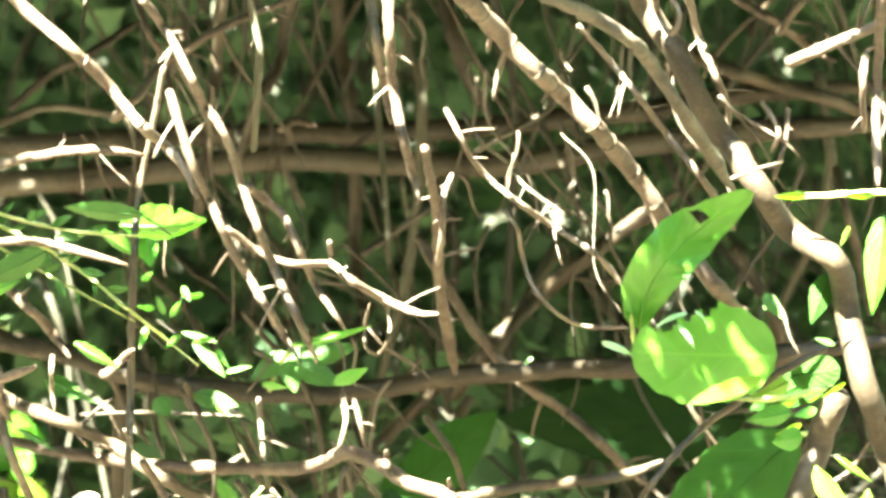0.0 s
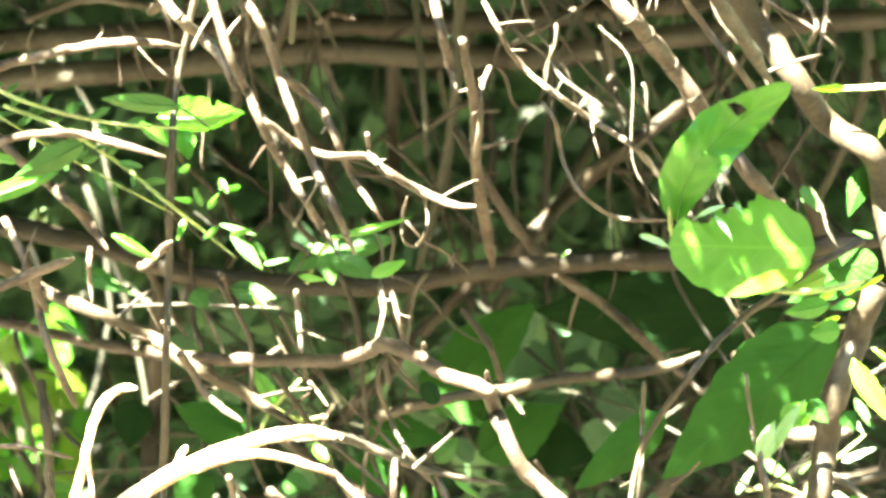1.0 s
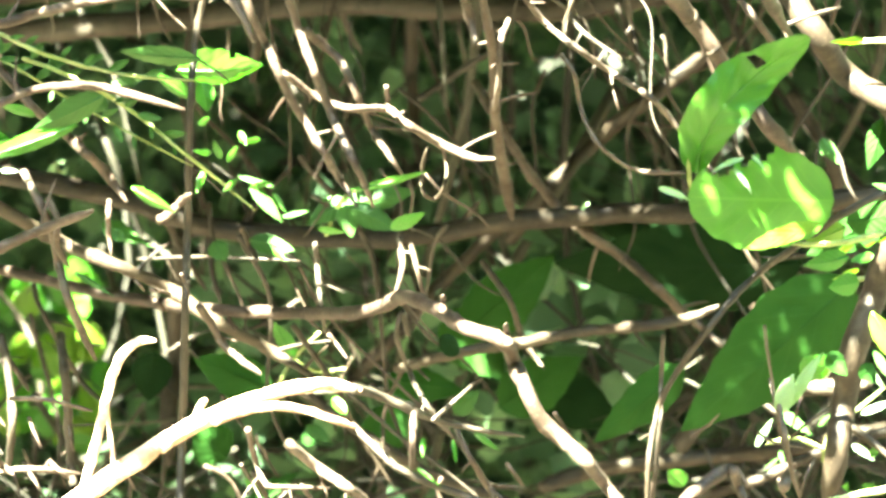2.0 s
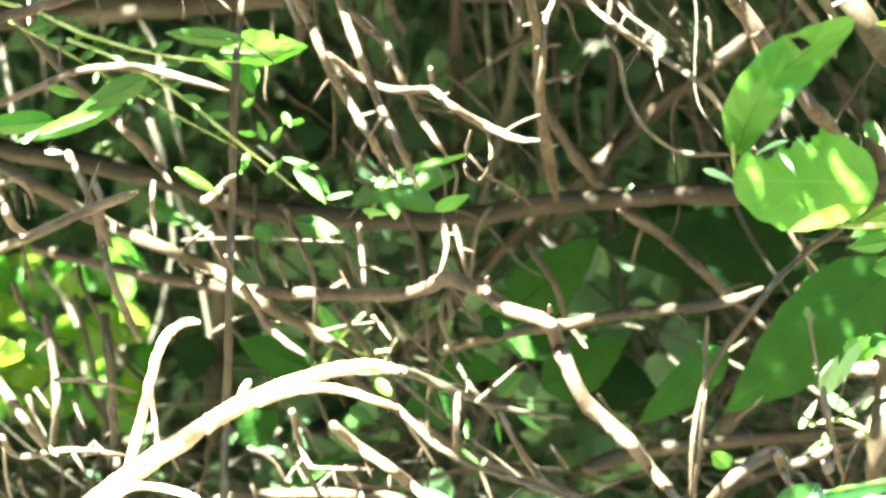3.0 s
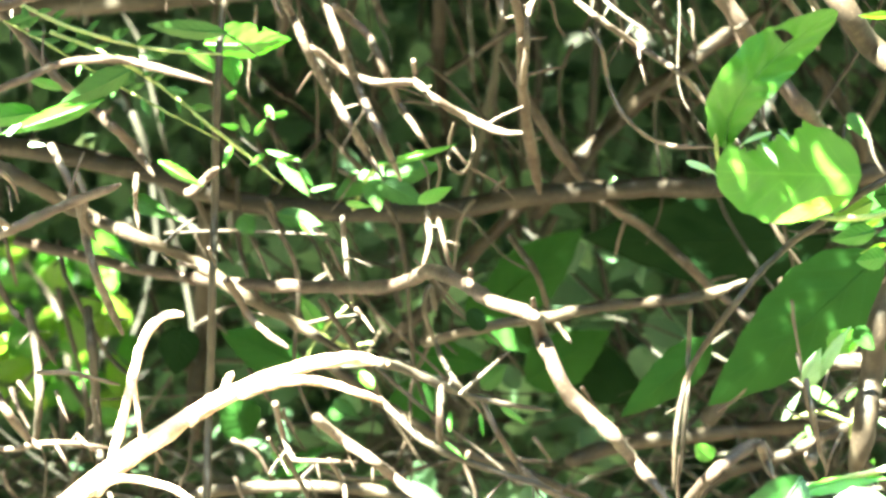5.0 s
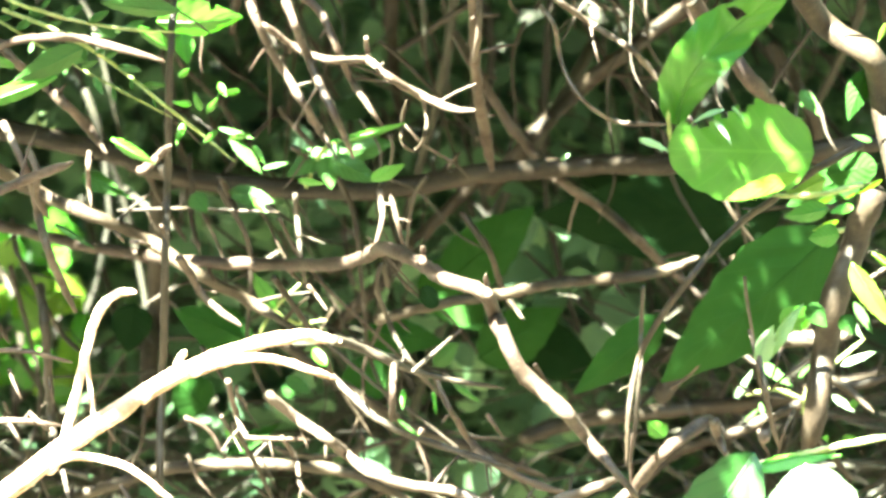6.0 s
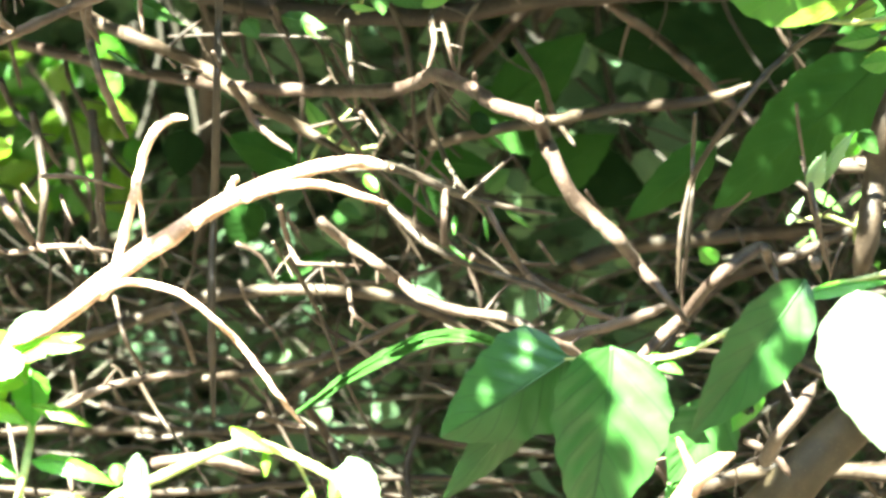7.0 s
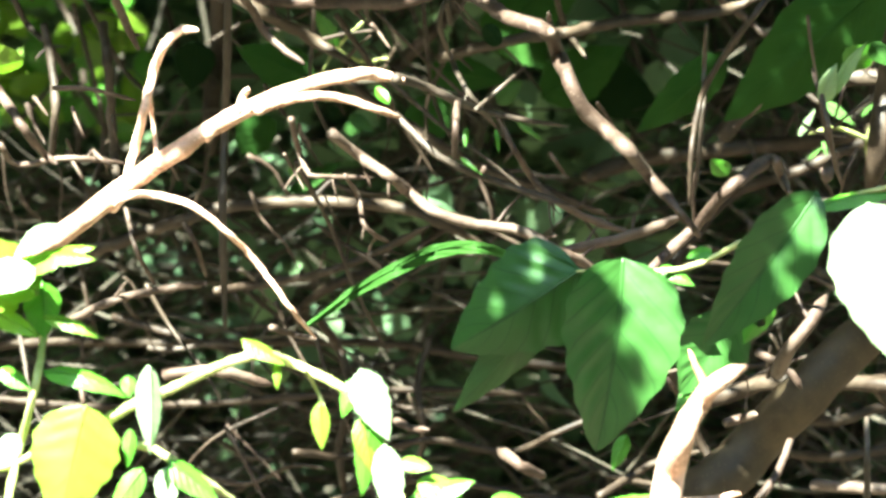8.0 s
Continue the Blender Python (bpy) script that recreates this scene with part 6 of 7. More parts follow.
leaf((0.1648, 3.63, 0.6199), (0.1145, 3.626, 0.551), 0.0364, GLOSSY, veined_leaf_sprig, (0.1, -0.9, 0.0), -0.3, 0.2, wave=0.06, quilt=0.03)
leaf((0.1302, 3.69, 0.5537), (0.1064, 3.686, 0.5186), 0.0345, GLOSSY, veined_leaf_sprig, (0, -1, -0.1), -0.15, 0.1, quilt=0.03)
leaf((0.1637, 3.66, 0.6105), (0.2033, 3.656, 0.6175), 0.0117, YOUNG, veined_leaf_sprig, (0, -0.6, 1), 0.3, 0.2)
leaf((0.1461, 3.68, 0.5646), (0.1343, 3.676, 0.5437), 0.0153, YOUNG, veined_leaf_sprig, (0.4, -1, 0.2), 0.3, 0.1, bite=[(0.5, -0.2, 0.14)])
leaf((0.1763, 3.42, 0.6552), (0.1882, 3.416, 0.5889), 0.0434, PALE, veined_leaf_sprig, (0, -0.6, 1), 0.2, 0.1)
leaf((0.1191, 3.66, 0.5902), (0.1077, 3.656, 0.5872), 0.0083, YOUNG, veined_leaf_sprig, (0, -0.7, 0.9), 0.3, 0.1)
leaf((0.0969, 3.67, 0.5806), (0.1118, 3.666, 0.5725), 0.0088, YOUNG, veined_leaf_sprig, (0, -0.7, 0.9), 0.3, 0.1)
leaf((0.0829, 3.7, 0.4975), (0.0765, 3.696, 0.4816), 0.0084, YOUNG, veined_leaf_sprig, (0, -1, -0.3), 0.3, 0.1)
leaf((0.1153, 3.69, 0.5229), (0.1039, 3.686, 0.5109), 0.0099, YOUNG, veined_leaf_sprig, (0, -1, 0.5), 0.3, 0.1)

grass_blade = plant("grass_blade", (-0.0624, 3.78, 0.5276), "long narrow arching green leaf", "plant")
blade([(-0.0609, 3.771, 0.5333), (-0.0418, 3.791, 0.5438), (-0.021, 3.768, 0.5603), (-0.0031, 3.792, 0.5638), (0.0149, 3.769, 0.5703), (0.0304, 3.787, 0.5629), (0.0432, 3.779, 0.5583)], 0.0026, 0.0042, SHADED, grass_blade, (0, 0.2, 1), (0, -0.5, -1), "long narrow arching green leaf")

sunlit_sprig = plant("sunlit_sprig", (-0.1849, 3.55, 0.5078), "young yellow-green sprig in full sun", "plant")
stem("stem", [(-0.1875, 3.551, 0.4976), (-0.1828, 3.558, 0.5184), (-0.1743, 3.538, 0.5524), (-0.1713, 3.558, 0.5704), (-0.1723, 3.554, 0.5911), (-0.1787, 3.538, 0.6065)], 0.0019, 0.0017, GREENSTEM, sunlit_sprig)
stem("stem", [(-0.2039, 3.543, 0.5118), (-0.1853, 3.559, 0.5152), (-0.1577, 3.542, 0.5299), (-0.1293, 3.557, 0.5236), (-0.1165, 3.539, 0.5221), (-0.0881, 3.56, 0.498)], 0.0019, 0.0017, GREENSTEM, sunlit_sprig)
stem("stem", [(-0.1586, 3.562, 0.5256), (-0.1309, 3.538, 0.5462), (-0.1171, 3.559, 0.5479), (-0.0825, 3.538, 0.5671), (-0.0636, 3.56, 0.5589), (-0.0416, 3.541, 0.5518), (-0.0344, 3.552, 0.5421), (-0.0248, 3.556, 0.5214), (-0.015, 3.539, 0.5003)], 0.0024, 0.0019, GREENSTEM, sunlit_sprig)
stem("stem", [(-0.0584, 3.541, 0.5605), (-0.054, 3.562, 0.5474), (-0.0489, 3.543, 0.5389)], 0.0009, 0.0007, GREENSTEM, sunlit_sprig)
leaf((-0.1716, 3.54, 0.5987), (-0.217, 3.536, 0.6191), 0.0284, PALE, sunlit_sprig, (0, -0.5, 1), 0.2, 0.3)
leaf((-0.1807, 3.53, 0.6081), (-0.148, 3.526, 0.6186), 0.0165, GOLD, sunlit_sprig, (0, -0.5, 1), 0.3, 0.2)
leaf((-0.1709, 3.55, 0.5968), (-0.1697, 3.546, 0.5729), 0.0190, YOUNG, sunlit_sprig, (0.3, -0.7, 0.6), 0.3, 0.1)
leaf((-0.1842, 3.55, 0.5968), (-0.2035, 3.546, 0.5754), 0.0214, GOLD, sunlit_sprig, (0, -0.6, 0.8), 0.3, 0.1)
leaf((-0.1693, 3.54, 0.5852), (-0.1439, 3.536, 0.5762), 0.0095, GOLD, sunlit_sprig, (0, -0.5, 1), 0.3, 0.2)
leaf((-0.1695, 3.54, 0.5631), (-0.1337, 3.536, 0.5523), 0.0133, YOUNG, sunlit_sprig, (0, -0.6, 1), 0.35, 0.35)
leaf((-0.1345, 3.54, 0.5582), (-0.1337, 3.536, 0.5491), 0.0071, YOUNG, sunlit_sprig, (0, -1, 0.3), 0.3, 0.1)
leaf((-0.1523, 3.53, 0.5467), (-0.1645, 3.526, 0.4959), 0.0401, GOLD, sunlit_sprig, (0.1, -0.9, 0.6), 0.2, 0.1)
leaf((-0.1241, 3.52, 0.566), (-0.1235, 3.516, 0.5289), 0.0136, PALE, sunlit_sprig, (0.5, -0.8, 0.5), 0.3, 0.1)
leaf((-0.0847, 3.53, 0.5762), (-0.0666, 3.526, 0.566), 0.0104, GOLD, sunlit_sprig, (0, -0.5, 1), 0.3, 0.1)
leaf((-0.0703, 3.53, 0.5664), (-0.0703, 3.526, 0.5549), 0.0042, GOLD, sunlit_sprig, (0, -1, 0.4), 0.3, 0.1)
leaf((-0.0523, 3.53, 0.548), (-0.0511, 3.526, 0.5284), 0.0085, GOLD, sunlit_sprig, (0, -1, 0.4), 0.3, 0.1)
leaf((-0.0342, 3.53, 0.5627), (-0.0222, 3.526, 0.5328), 0.0189, PALE, sunlit_sprig, (0.2, -0.8, 0.7), 0.3, 0.1)
leaf((-0.0367, 3.54, 0.5569), (-0.0427, 3.536, 0.5405), 0.0095, YOUNG, sunlit_sprig, (0, -1, 0.5), 0.3, 0.1)
leaf((-0.0294, 3.53, 0.5467), (-0.0342, 3.526, 0.5082), 0.0132, YOUNG, sunlit_sprig, (0, -1, 0.5), 0.3, 0.1)
leaf((-0.0245, 3.52, 0.5317), (-0.0197, 3.516, 0.4981), 0.0141, PALE, sunlit_sprig, (0, -0.8, 0.6), 0.3, 0.1)
leaf((-0.0174, 3.53, 0.5233), (-0.0041, 3.526, 0.5205), 0.0085, GOLD, sunlit_sprig, (0, -0.8, 0.7), 0.3, 0.1)
leaf((-0.0138, 3.53, 0.5073), (0.014, 3.526, 0.5156), 0.0165, YOUNG, sunlit_sprig, (0, -0.6, 0.9), 0.3, 0.1)
leaf((-0.1283, 3.53, 0.5196), (-0.1428, 3.526, 0.4983), 0.0118, YOUNG, sunlit_sprig, (0, -0.8, 0.7), 0.3, 0.1)
leaf((-0.1163, 3.53, 0.5233), (-0.0945, 3.526, 0.5057), 0.0142, YOUNG, sunlit_sprig, (0, -0.6, 0.9), 0.3, 0.1)
leaf((-0.1187, 3.53, 0.5196), (-0.1163, 3.526, 0.4983), 0.0104, PALE, sunlit_sprig, (0, -0.8, 0.7), 0.3, 0.1)
leaf((-0.1334, 3.54, 0.5347), (-0.1346, 3.536, 0.5183), 0.0062, YOUNG, sunlit_sprig, (0, -1, 0.4), 0.3, 0.1)
leaf((-0.1888, 3.54, 0.5618), (-0.1754, 3.536, 0.5528), 0.0104, YOUNG, sunlit_sprig, (0, -0.6, 0.9), 0.3, 0.1)
leaf((-0.1818, 3.54, 0.5322), (-0.1938, 3.536, 0.5183), 0.0118, PALE, sunlit_sprig, (0, -0.8, 0.7), 0.3, 0.1)
leaf((0.0213, 3.54, 0.505), (0.0358, 3.536, 0.5035), 0.0118, YOUNG, sunlit_sprig, (0, -0.6, 0.9), 0.3, 0.1)
leaf((0.0677, 3.56, 0.4981), (0.1016, 3.556, 0.5015), 0.0105, YOUNG, sunlit_sprig, (0, -0.5, 1), 0.3, 0.1)
leaf((-0.1712, 3.53, 0.5958), (-0.1948, 3.526, 0.6211), 0.0283, GOLD, sunlit_sprig, (0.1, -0.7, 0.7), 0.2, 0.15)
leaf((-0.1728, 3.515, 0.611), (-0.2013, 3.511, 0.6045), 0.0258, PALE, sunlit_sprig, (0, -0.5, 1), 0.15, 0.2)
leaf((-0.165, 3.53, 0.6264), (-0.1829, 3.526, 0.6125), 0.0142, PALE, sunlit_sprig, (0, -0.5, 1), 0.2, 0.2)
leaf((-0.1658, 3.52, 0.6149), (-0.1469, 3.516, 0.6137), 0.0104, GOLD, sunlit_sprig, (0, -0.6, 1), 0.25, 0.1)
leaf((-0.1929, 3.53, 0.5897), (-0.1711, 3.526, 0.5783), 0.0132, GOLD, sunlit_sprig, (0, -0.6, 0.9), 0.2, 0.1)
leaf((-0.0342, 3.53, 0.5418), (-0.0294, 3.526, 0.5181), 0.0118, GOLD, sunlit_sprig, (0.1, -0.7, 0.7), 0.2, 0.15)
leaf((-0.0101, 3.53, 0.5147), (0.0092, 3.526, 0.5082), 0.0142, GOLD, sunlit_sprig, (0.1, -0.7, 0.7), 0.2, 0.15)

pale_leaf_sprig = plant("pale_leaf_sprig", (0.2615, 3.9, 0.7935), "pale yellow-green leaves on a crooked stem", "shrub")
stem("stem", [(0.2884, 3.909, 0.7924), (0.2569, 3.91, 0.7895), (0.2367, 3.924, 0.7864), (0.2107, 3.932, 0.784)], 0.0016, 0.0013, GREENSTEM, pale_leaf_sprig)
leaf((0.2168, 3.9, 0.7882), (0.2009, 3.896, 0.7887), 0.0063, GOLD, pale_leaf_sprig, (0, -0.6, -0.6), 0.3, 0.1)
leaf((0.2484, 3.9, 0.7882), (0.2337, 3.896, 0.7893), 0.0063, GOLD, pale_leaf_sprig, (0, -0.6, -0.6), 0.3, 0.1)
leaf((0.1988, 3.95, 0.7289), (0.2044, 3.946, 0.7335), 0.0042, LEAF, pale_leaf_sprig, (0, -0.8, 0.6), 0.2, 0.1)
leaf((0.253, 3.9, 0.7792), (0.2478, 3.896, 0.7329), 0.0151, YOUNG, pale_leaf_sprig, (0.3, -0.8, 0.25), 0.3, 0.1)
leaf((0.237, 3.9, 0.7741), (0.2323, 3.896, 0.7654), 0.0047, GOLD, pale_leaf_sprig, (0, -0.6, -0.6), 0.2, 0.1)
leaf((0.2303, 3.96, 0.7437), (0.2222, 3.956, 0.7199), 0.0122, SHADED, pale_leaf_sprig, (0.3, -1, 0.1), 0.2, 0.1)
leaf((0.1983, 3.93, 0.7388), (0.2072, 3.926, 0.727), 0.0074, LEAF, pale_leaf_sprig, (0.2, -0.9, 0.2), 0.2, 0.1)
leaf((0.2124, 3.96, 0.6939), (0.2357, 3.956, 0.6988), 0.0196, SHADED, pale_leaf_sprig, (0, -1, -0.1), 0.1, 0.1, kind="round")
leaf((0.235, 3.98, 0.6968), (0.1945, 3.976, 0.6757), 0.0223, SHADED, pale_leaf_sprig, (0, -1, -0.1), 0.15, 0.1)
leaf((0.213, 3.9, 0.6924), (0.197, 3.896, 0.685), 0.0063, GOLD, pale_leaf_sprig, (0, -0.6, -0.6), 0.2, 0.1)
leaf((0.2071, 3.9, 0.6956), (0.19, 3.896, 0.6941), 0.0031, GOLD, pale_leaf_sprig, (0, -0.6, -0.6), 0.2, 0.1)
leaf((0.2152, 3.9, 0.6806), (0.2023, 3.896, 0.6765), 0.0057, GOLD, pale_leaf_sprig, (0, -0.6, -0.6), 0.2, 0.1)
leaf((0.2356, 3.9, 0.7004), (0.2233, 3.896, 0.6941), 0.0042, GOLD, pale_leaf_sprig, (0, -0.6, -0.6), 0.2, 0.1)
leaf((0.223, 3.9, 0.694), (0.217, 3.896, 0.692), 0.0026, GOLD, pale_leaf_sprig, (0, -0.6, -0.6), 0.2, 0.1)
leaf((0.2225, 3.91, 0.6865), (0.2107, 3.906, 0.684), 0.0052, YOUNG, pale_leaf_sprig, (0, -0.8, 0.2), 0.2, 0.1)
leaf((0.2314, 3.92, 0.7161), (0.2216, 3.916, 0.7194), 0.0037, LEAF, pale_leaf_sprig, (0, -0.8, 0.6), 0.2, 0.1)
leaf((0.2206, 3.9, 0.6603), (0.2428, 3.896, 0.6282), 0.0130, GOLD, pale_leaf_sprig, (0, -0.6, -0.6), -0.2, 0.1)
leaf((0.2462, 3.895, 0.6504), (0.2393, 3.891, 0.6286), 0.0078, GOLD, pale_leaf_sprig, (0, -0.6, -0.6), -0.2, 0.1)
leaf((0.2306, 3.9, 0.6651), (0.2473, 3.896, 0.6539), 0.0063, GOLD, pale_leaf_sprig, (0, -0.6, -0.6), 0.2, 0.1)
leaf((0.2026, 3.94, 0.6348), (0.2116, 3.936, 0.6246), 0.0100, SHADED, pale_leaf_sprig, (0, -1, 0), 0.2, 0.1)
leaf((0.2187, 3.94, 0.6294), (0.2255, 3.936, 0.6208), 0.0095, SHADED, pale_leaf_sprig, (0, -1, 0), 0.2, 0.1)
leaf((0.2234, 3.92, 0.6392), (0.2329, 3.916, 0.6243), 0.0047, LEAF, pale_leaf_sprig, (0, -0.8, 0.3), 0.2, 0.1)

pale_bush = plant("pale_bush", (0.2152, 4.17, 0.5324), "pale sunlit leaves low behind the stout stem", "shrub")
stem("stem", [(0.2157, 4.18, 0.5277), (0.2136, 4.17, 0.5497), (0.2263, 4.17, 0.5641), (0.2438, 4.18, 0.5767)], 0.0012, 0.0008, GREENSTEM, pale_bush)
stem("stem", [(0.2137, 4.17, 0.5468), (0.1976, 4.16, 0.5544), (0.1839, 4.17, 0.5497)], 0.0012, 0.0008, GREENSTEM, pale_bush)
leaf((0.2303, 4.15, 0.569), (0.2469, 4.146, 0.5763), 0.0046, PALE, pale_bush, (0.3, -0.7, 0.8), 0.2, 0.1)
leaf((0.19, 4.15, 0.5705), (0.2059, 4.146, 0.5586), 0.0062, LEAF, pale_bush, (-0.2, -0.8, 0.7), 0.2, 0.1)
leaf((0.1779, 4.15, 0.5519), (0.1861, 4.146, 0.5669), 0.0037, PALE, pale_bush, (0.1, -0.9, 0.5), 0.2, 0.1)
leaf((0.2089, 4.15, 0.5625), (0.2154, 4.146, 0.5697), 0.0029, LEAF, pale_bush, (0, -0.8, 0.7), 0.2, 0.1)
leaf((0.2264, 4.15, 0.5533), (0.237, 4.146, 0.546), 0.0041, PALE, pale_bush, (0.2, -0.8, 0.6), 0.2, 0.1)
leaf((0.1901, 4.15, 0.5499), (0.1919, 4.146, 0.5426), 0.0025, LEAF, pale_bush, (0, -0.9, 0.6), 0.2, 0.1)
leaf((0.2335, 4.15, 0.5933), (0.2412, 4.146, 0.5826), 0.0029, PALE, pale_bush, (0.1, -0.8, 0.7), 0.2, 0.1)
leaf((0.1825, 4.15, 0.5404), (0.1899, 4.146, 0.5477), 0.0021, LEAF, pale_bush, (0.1, -0.8, 0.7), 0.2, 0.1)
leaf((0.2294, 4.12, 0.5373), (0.2399, 4.116, 0.5352), 0.0061, YOUNG, pale_bush, (0,-0.8,-0.4), 0.2, 0.1)
leaf((0.2197, 4.12, 0.5331), (0.2222, 4.116, 0.5395), 0.0039, YOUNG, pale_bush, (0,-0.8,-0.4), 0.2, 0.1)
leaf((0.2335, 4.12, 0.5515), (0.238, 4.116, 0.5594), 0.0050, YOUNG, pale_bush, (0,-0.8,-0.4), 0.2, 0.1)

pale_sprig = plant("pale_sprig", (-0.1764, 4.35, 0.6504), "small pale leaves deep behind the level branch", "shrub")
stem("stem", [(-0.1766, 4.355, 0.6481), (-0.1756, 4.355, 0.6565), (-0.1779, 4.355, 0.6645)], 0.0008, 0.0005, GREENSTEM, pale_sprig)
leaf((-0.1831, 4.35, 0.6572), (-0.1776, 4.346, 0.6685), 0.0044, PALE, pale_sprig, (0.1, -0.9, 0.4), 0.2, 0.1, rib=False)
leaf((-0.1772, 4.35, 0.6548), (-0.1723, 4.346, 0.6649), 0.0035, PALE, pale_sprig, (0.1, -0.9, 0.4), 0.2, 0.1, rib=False)
leaf((-0.1731, 4.35, 0.6554), (-0.1676, 4.346, 0.6608), 0.0029, PALE, pale_sprig, (0.1, -0.9, 0.4), 0.2, 0.1, rib=False)
leaf((-0.1777, 4.35, 0.6661), (-0.1711, 4.346, 0.6685), 0.0029, PALE, pale_sprig, (0.1, -0.9, 0.4), 0.2, 0.1, rib=False)

backlit_bush = plant("backlit_bush", (-0.2044, 4.75, 0.4631), "small round yellow-green leaves lit behind dark twigs", "shrub")
stem("stem", [(-0.2066, 4.792, 0.3896), (-0.2089, 4.776, 0.4388), (-0.2053, 4.773, 0.4787), (-0.2155, 4.791, 0.5086), (-0.2345, 4.785, 0.5359)], 0.0022, 0.0013, DARK, backlit_bush)
stem("stem", [(-0.2063, 4.792, 0.4359), (-0.189, 4.77, 0.4662), (-0.1828, 4.781, 0.4905), (-0.1765, 4.788, 0.5091)], 0.0019, 0.0013, DARK, backlit_bush)
stem("stem", [(-0.2078, 4.792, 0.4558), (-0.225, 4.782, 0.4839), (-0.2404, 4.768, 0.5059)], 0.0016, 0.0010, DARK, backlit_bush)
leaf((-0.2047, 4.781, 0.4639), (-0.1977, 4.775, 0.4878), 0.0175, YOUNG, backlit_bush, (-0.38, -0.8, -0.5), 0.2, 0.1, kind="round", rib=False)
leaf((-0.2164, 4.687, 0.4603), (-0.2293, 4.681, 0.4802), 0.0168, GOLD, backlit_bush, (-0.2, -0.8, -0.5), 0.2, 0.1, kind="round", rib=False)
leaf((-0.2093, 4.712, 0.4925), (-0.1933, 4.706, 0.4922), 0.0119, YOUNG, backlit_bush, (0.21, -0.8, -0.5), 0.2, 0.1, kind="round", rib=False)
leaf((-0.2466, 4.689, 0.4745), (-0.2331, 4.683, 0.4601), 0.0149, GOLD, backlit_bush, (0.3, -0.8, -0.5), 0.2, 0.1, kind="round", rib=False)
leaf((-0.2423, 4.713, 0.5277), (-0.2194, 4.707, 0.5315), 0.0170, YOUNG, backlit_bush, (0.03, -0.8, -0.5), 0.2, 0.1, kind="round", rib=False)
leaf((-0.2003, 4.815, 0.5123), (-0.1801, 4.809, 0.5209), 0.0158, YOUNG, backlit_bush, (-0.16, -0.8, -0.5), 0.2, 0.1, kind="round", rib=False)
leaf((-0.2274, 4.715, 0.5322), (-0.2184, 4.709, 0.5215), 0.0110, YOUNG, backlit_bush, (-0.4, -0.8, -0.5), 0.2, 0.1, kind="round", rib=False)
leaf((-0.1973, 4.742, 0.5109), (-0.2051, 4.736, 0.4906), 0.0165, GOLD, backlit_bush, (-0.02, -0.8, -0.5), 0.2, 0.1, kind="round", rib=False)
leaf((-0.1962, 4.782, 0.5324), (-0.1814, 4.776, 0.5353), 0.0107, YOUNG, backlit_bush, (-0.39, -0.8, -0.5), 0.2, 0.1, kind="round", rib=False)
leaf((-0.1838, 4.677, 0.5188), (-0.1955, 4.671, 0.5268), 0.0104, GOLD, backlit_bush, (0.36, -0.8, -0.5), 0.2, 0.1, kind="round", rib=False)
leaf((-0.2445, 4.722, 0.4730), (-0.2228, 4.716, 0.4839), 0.0174, GOLD, backlit_bush, (0.02, -0.8, -0.5), 0.2, 0.1, kind="round", rib=False)
leaf((-0.1898, 4.799, 0.5244), (-0.1894, 4.793, 0.5483), 0.0167, GOLD, backlit_bush, (0.36, -0.8, -0.5), 0.2, 0.1, kind="round", rib=False)
leaf((-0.2547, 4.721, 0.5140), (-0.2718, 4.715, 0.5301), 0.0174, YOUNG, backlit_bush, (0.04, -0.8, -0.5), 0.2, 0.1, kind="round", rib=False)
leaf((-0.2311, 4.692, 0.5211), (-0.2246, 4.686, 0.5091), 0.0109, YOUNG, backlit_bush, (0.4, -0.8, -0.5), 0.2, 0.1, kind="round", rib=False)
leaf((-0.2479, 4.731, 0.5413), (-0.2280, 4.725, 0.5441), 0.0142, GOLD, backlit_bush, (0.08, -0.8, -0.5), 0.2, 0.1, kind="round", rib=False)
leaf((-0.1851, 4.807, 0.4882), (-0.1977, 4.801, 0.4820), 0.0107, GOLD, backlit_bush, (-0.01, -0.8, -0.5), 0.2, 0.1, kind="round", rib=False)
leaf((-0.1820, 4.765, 0.5277), (-0.1845, 4.759, 0.5528), 0.0175, YOUNG, backlit_bush, (-0.31, -0.8, -0.5), 0.2, 0.1, kind="round", rib=False)
leaf((-0.2211, 4.738, 0.5301), (-0.2114, 4.732, 0.5456), 0.0125, YOUNG, backlit_bush, (0.28, -0.8, -0.5), 0.2, 0.1, kind="round", rib=False)
leaf((-0.1675, 4.742, 0.4995), (-0.1887, 4.736, 0.4985), 0.0161, GOLD, backlit_bush, (-0.08, -0.8, -0.5), 0.2, 0.1, kind="round", rib=False)
leaf((-0.2515, 4.764, 0.5033), (-0.2273, 4.758, 0.5062), 0.0175, GOLD, backlit_bush, (-0.13, -0.8, -0.5), 0.2, 0.1, kind="round", rib=False)
leaf((-0.2548, 4.724, 0.5204), (-0.2500, 4.718, 0.5439), 0.0170, YOUNG, backlit_bush, (0.22, -0.8, -0.5), 0.2, 0.1, kind="round", rib=False)
leaf((-0.1973, 4.776, 0.4724), (-0.1956, 4.770, 0.4914), 0.0129, GOLD, backlit_bush, (-0.01, -0.8, -0.5), 0.2, 0.1, kind="round", rib=False)
leaf((-0.1892, 4.767, 0.4713), (-0.1957, 4.761, 0.4490), 0.0175, YOUNG, backlit_bush, (-0.39, -0.8, -0.5), 0.2, 0.1, kind="round", rib=False)
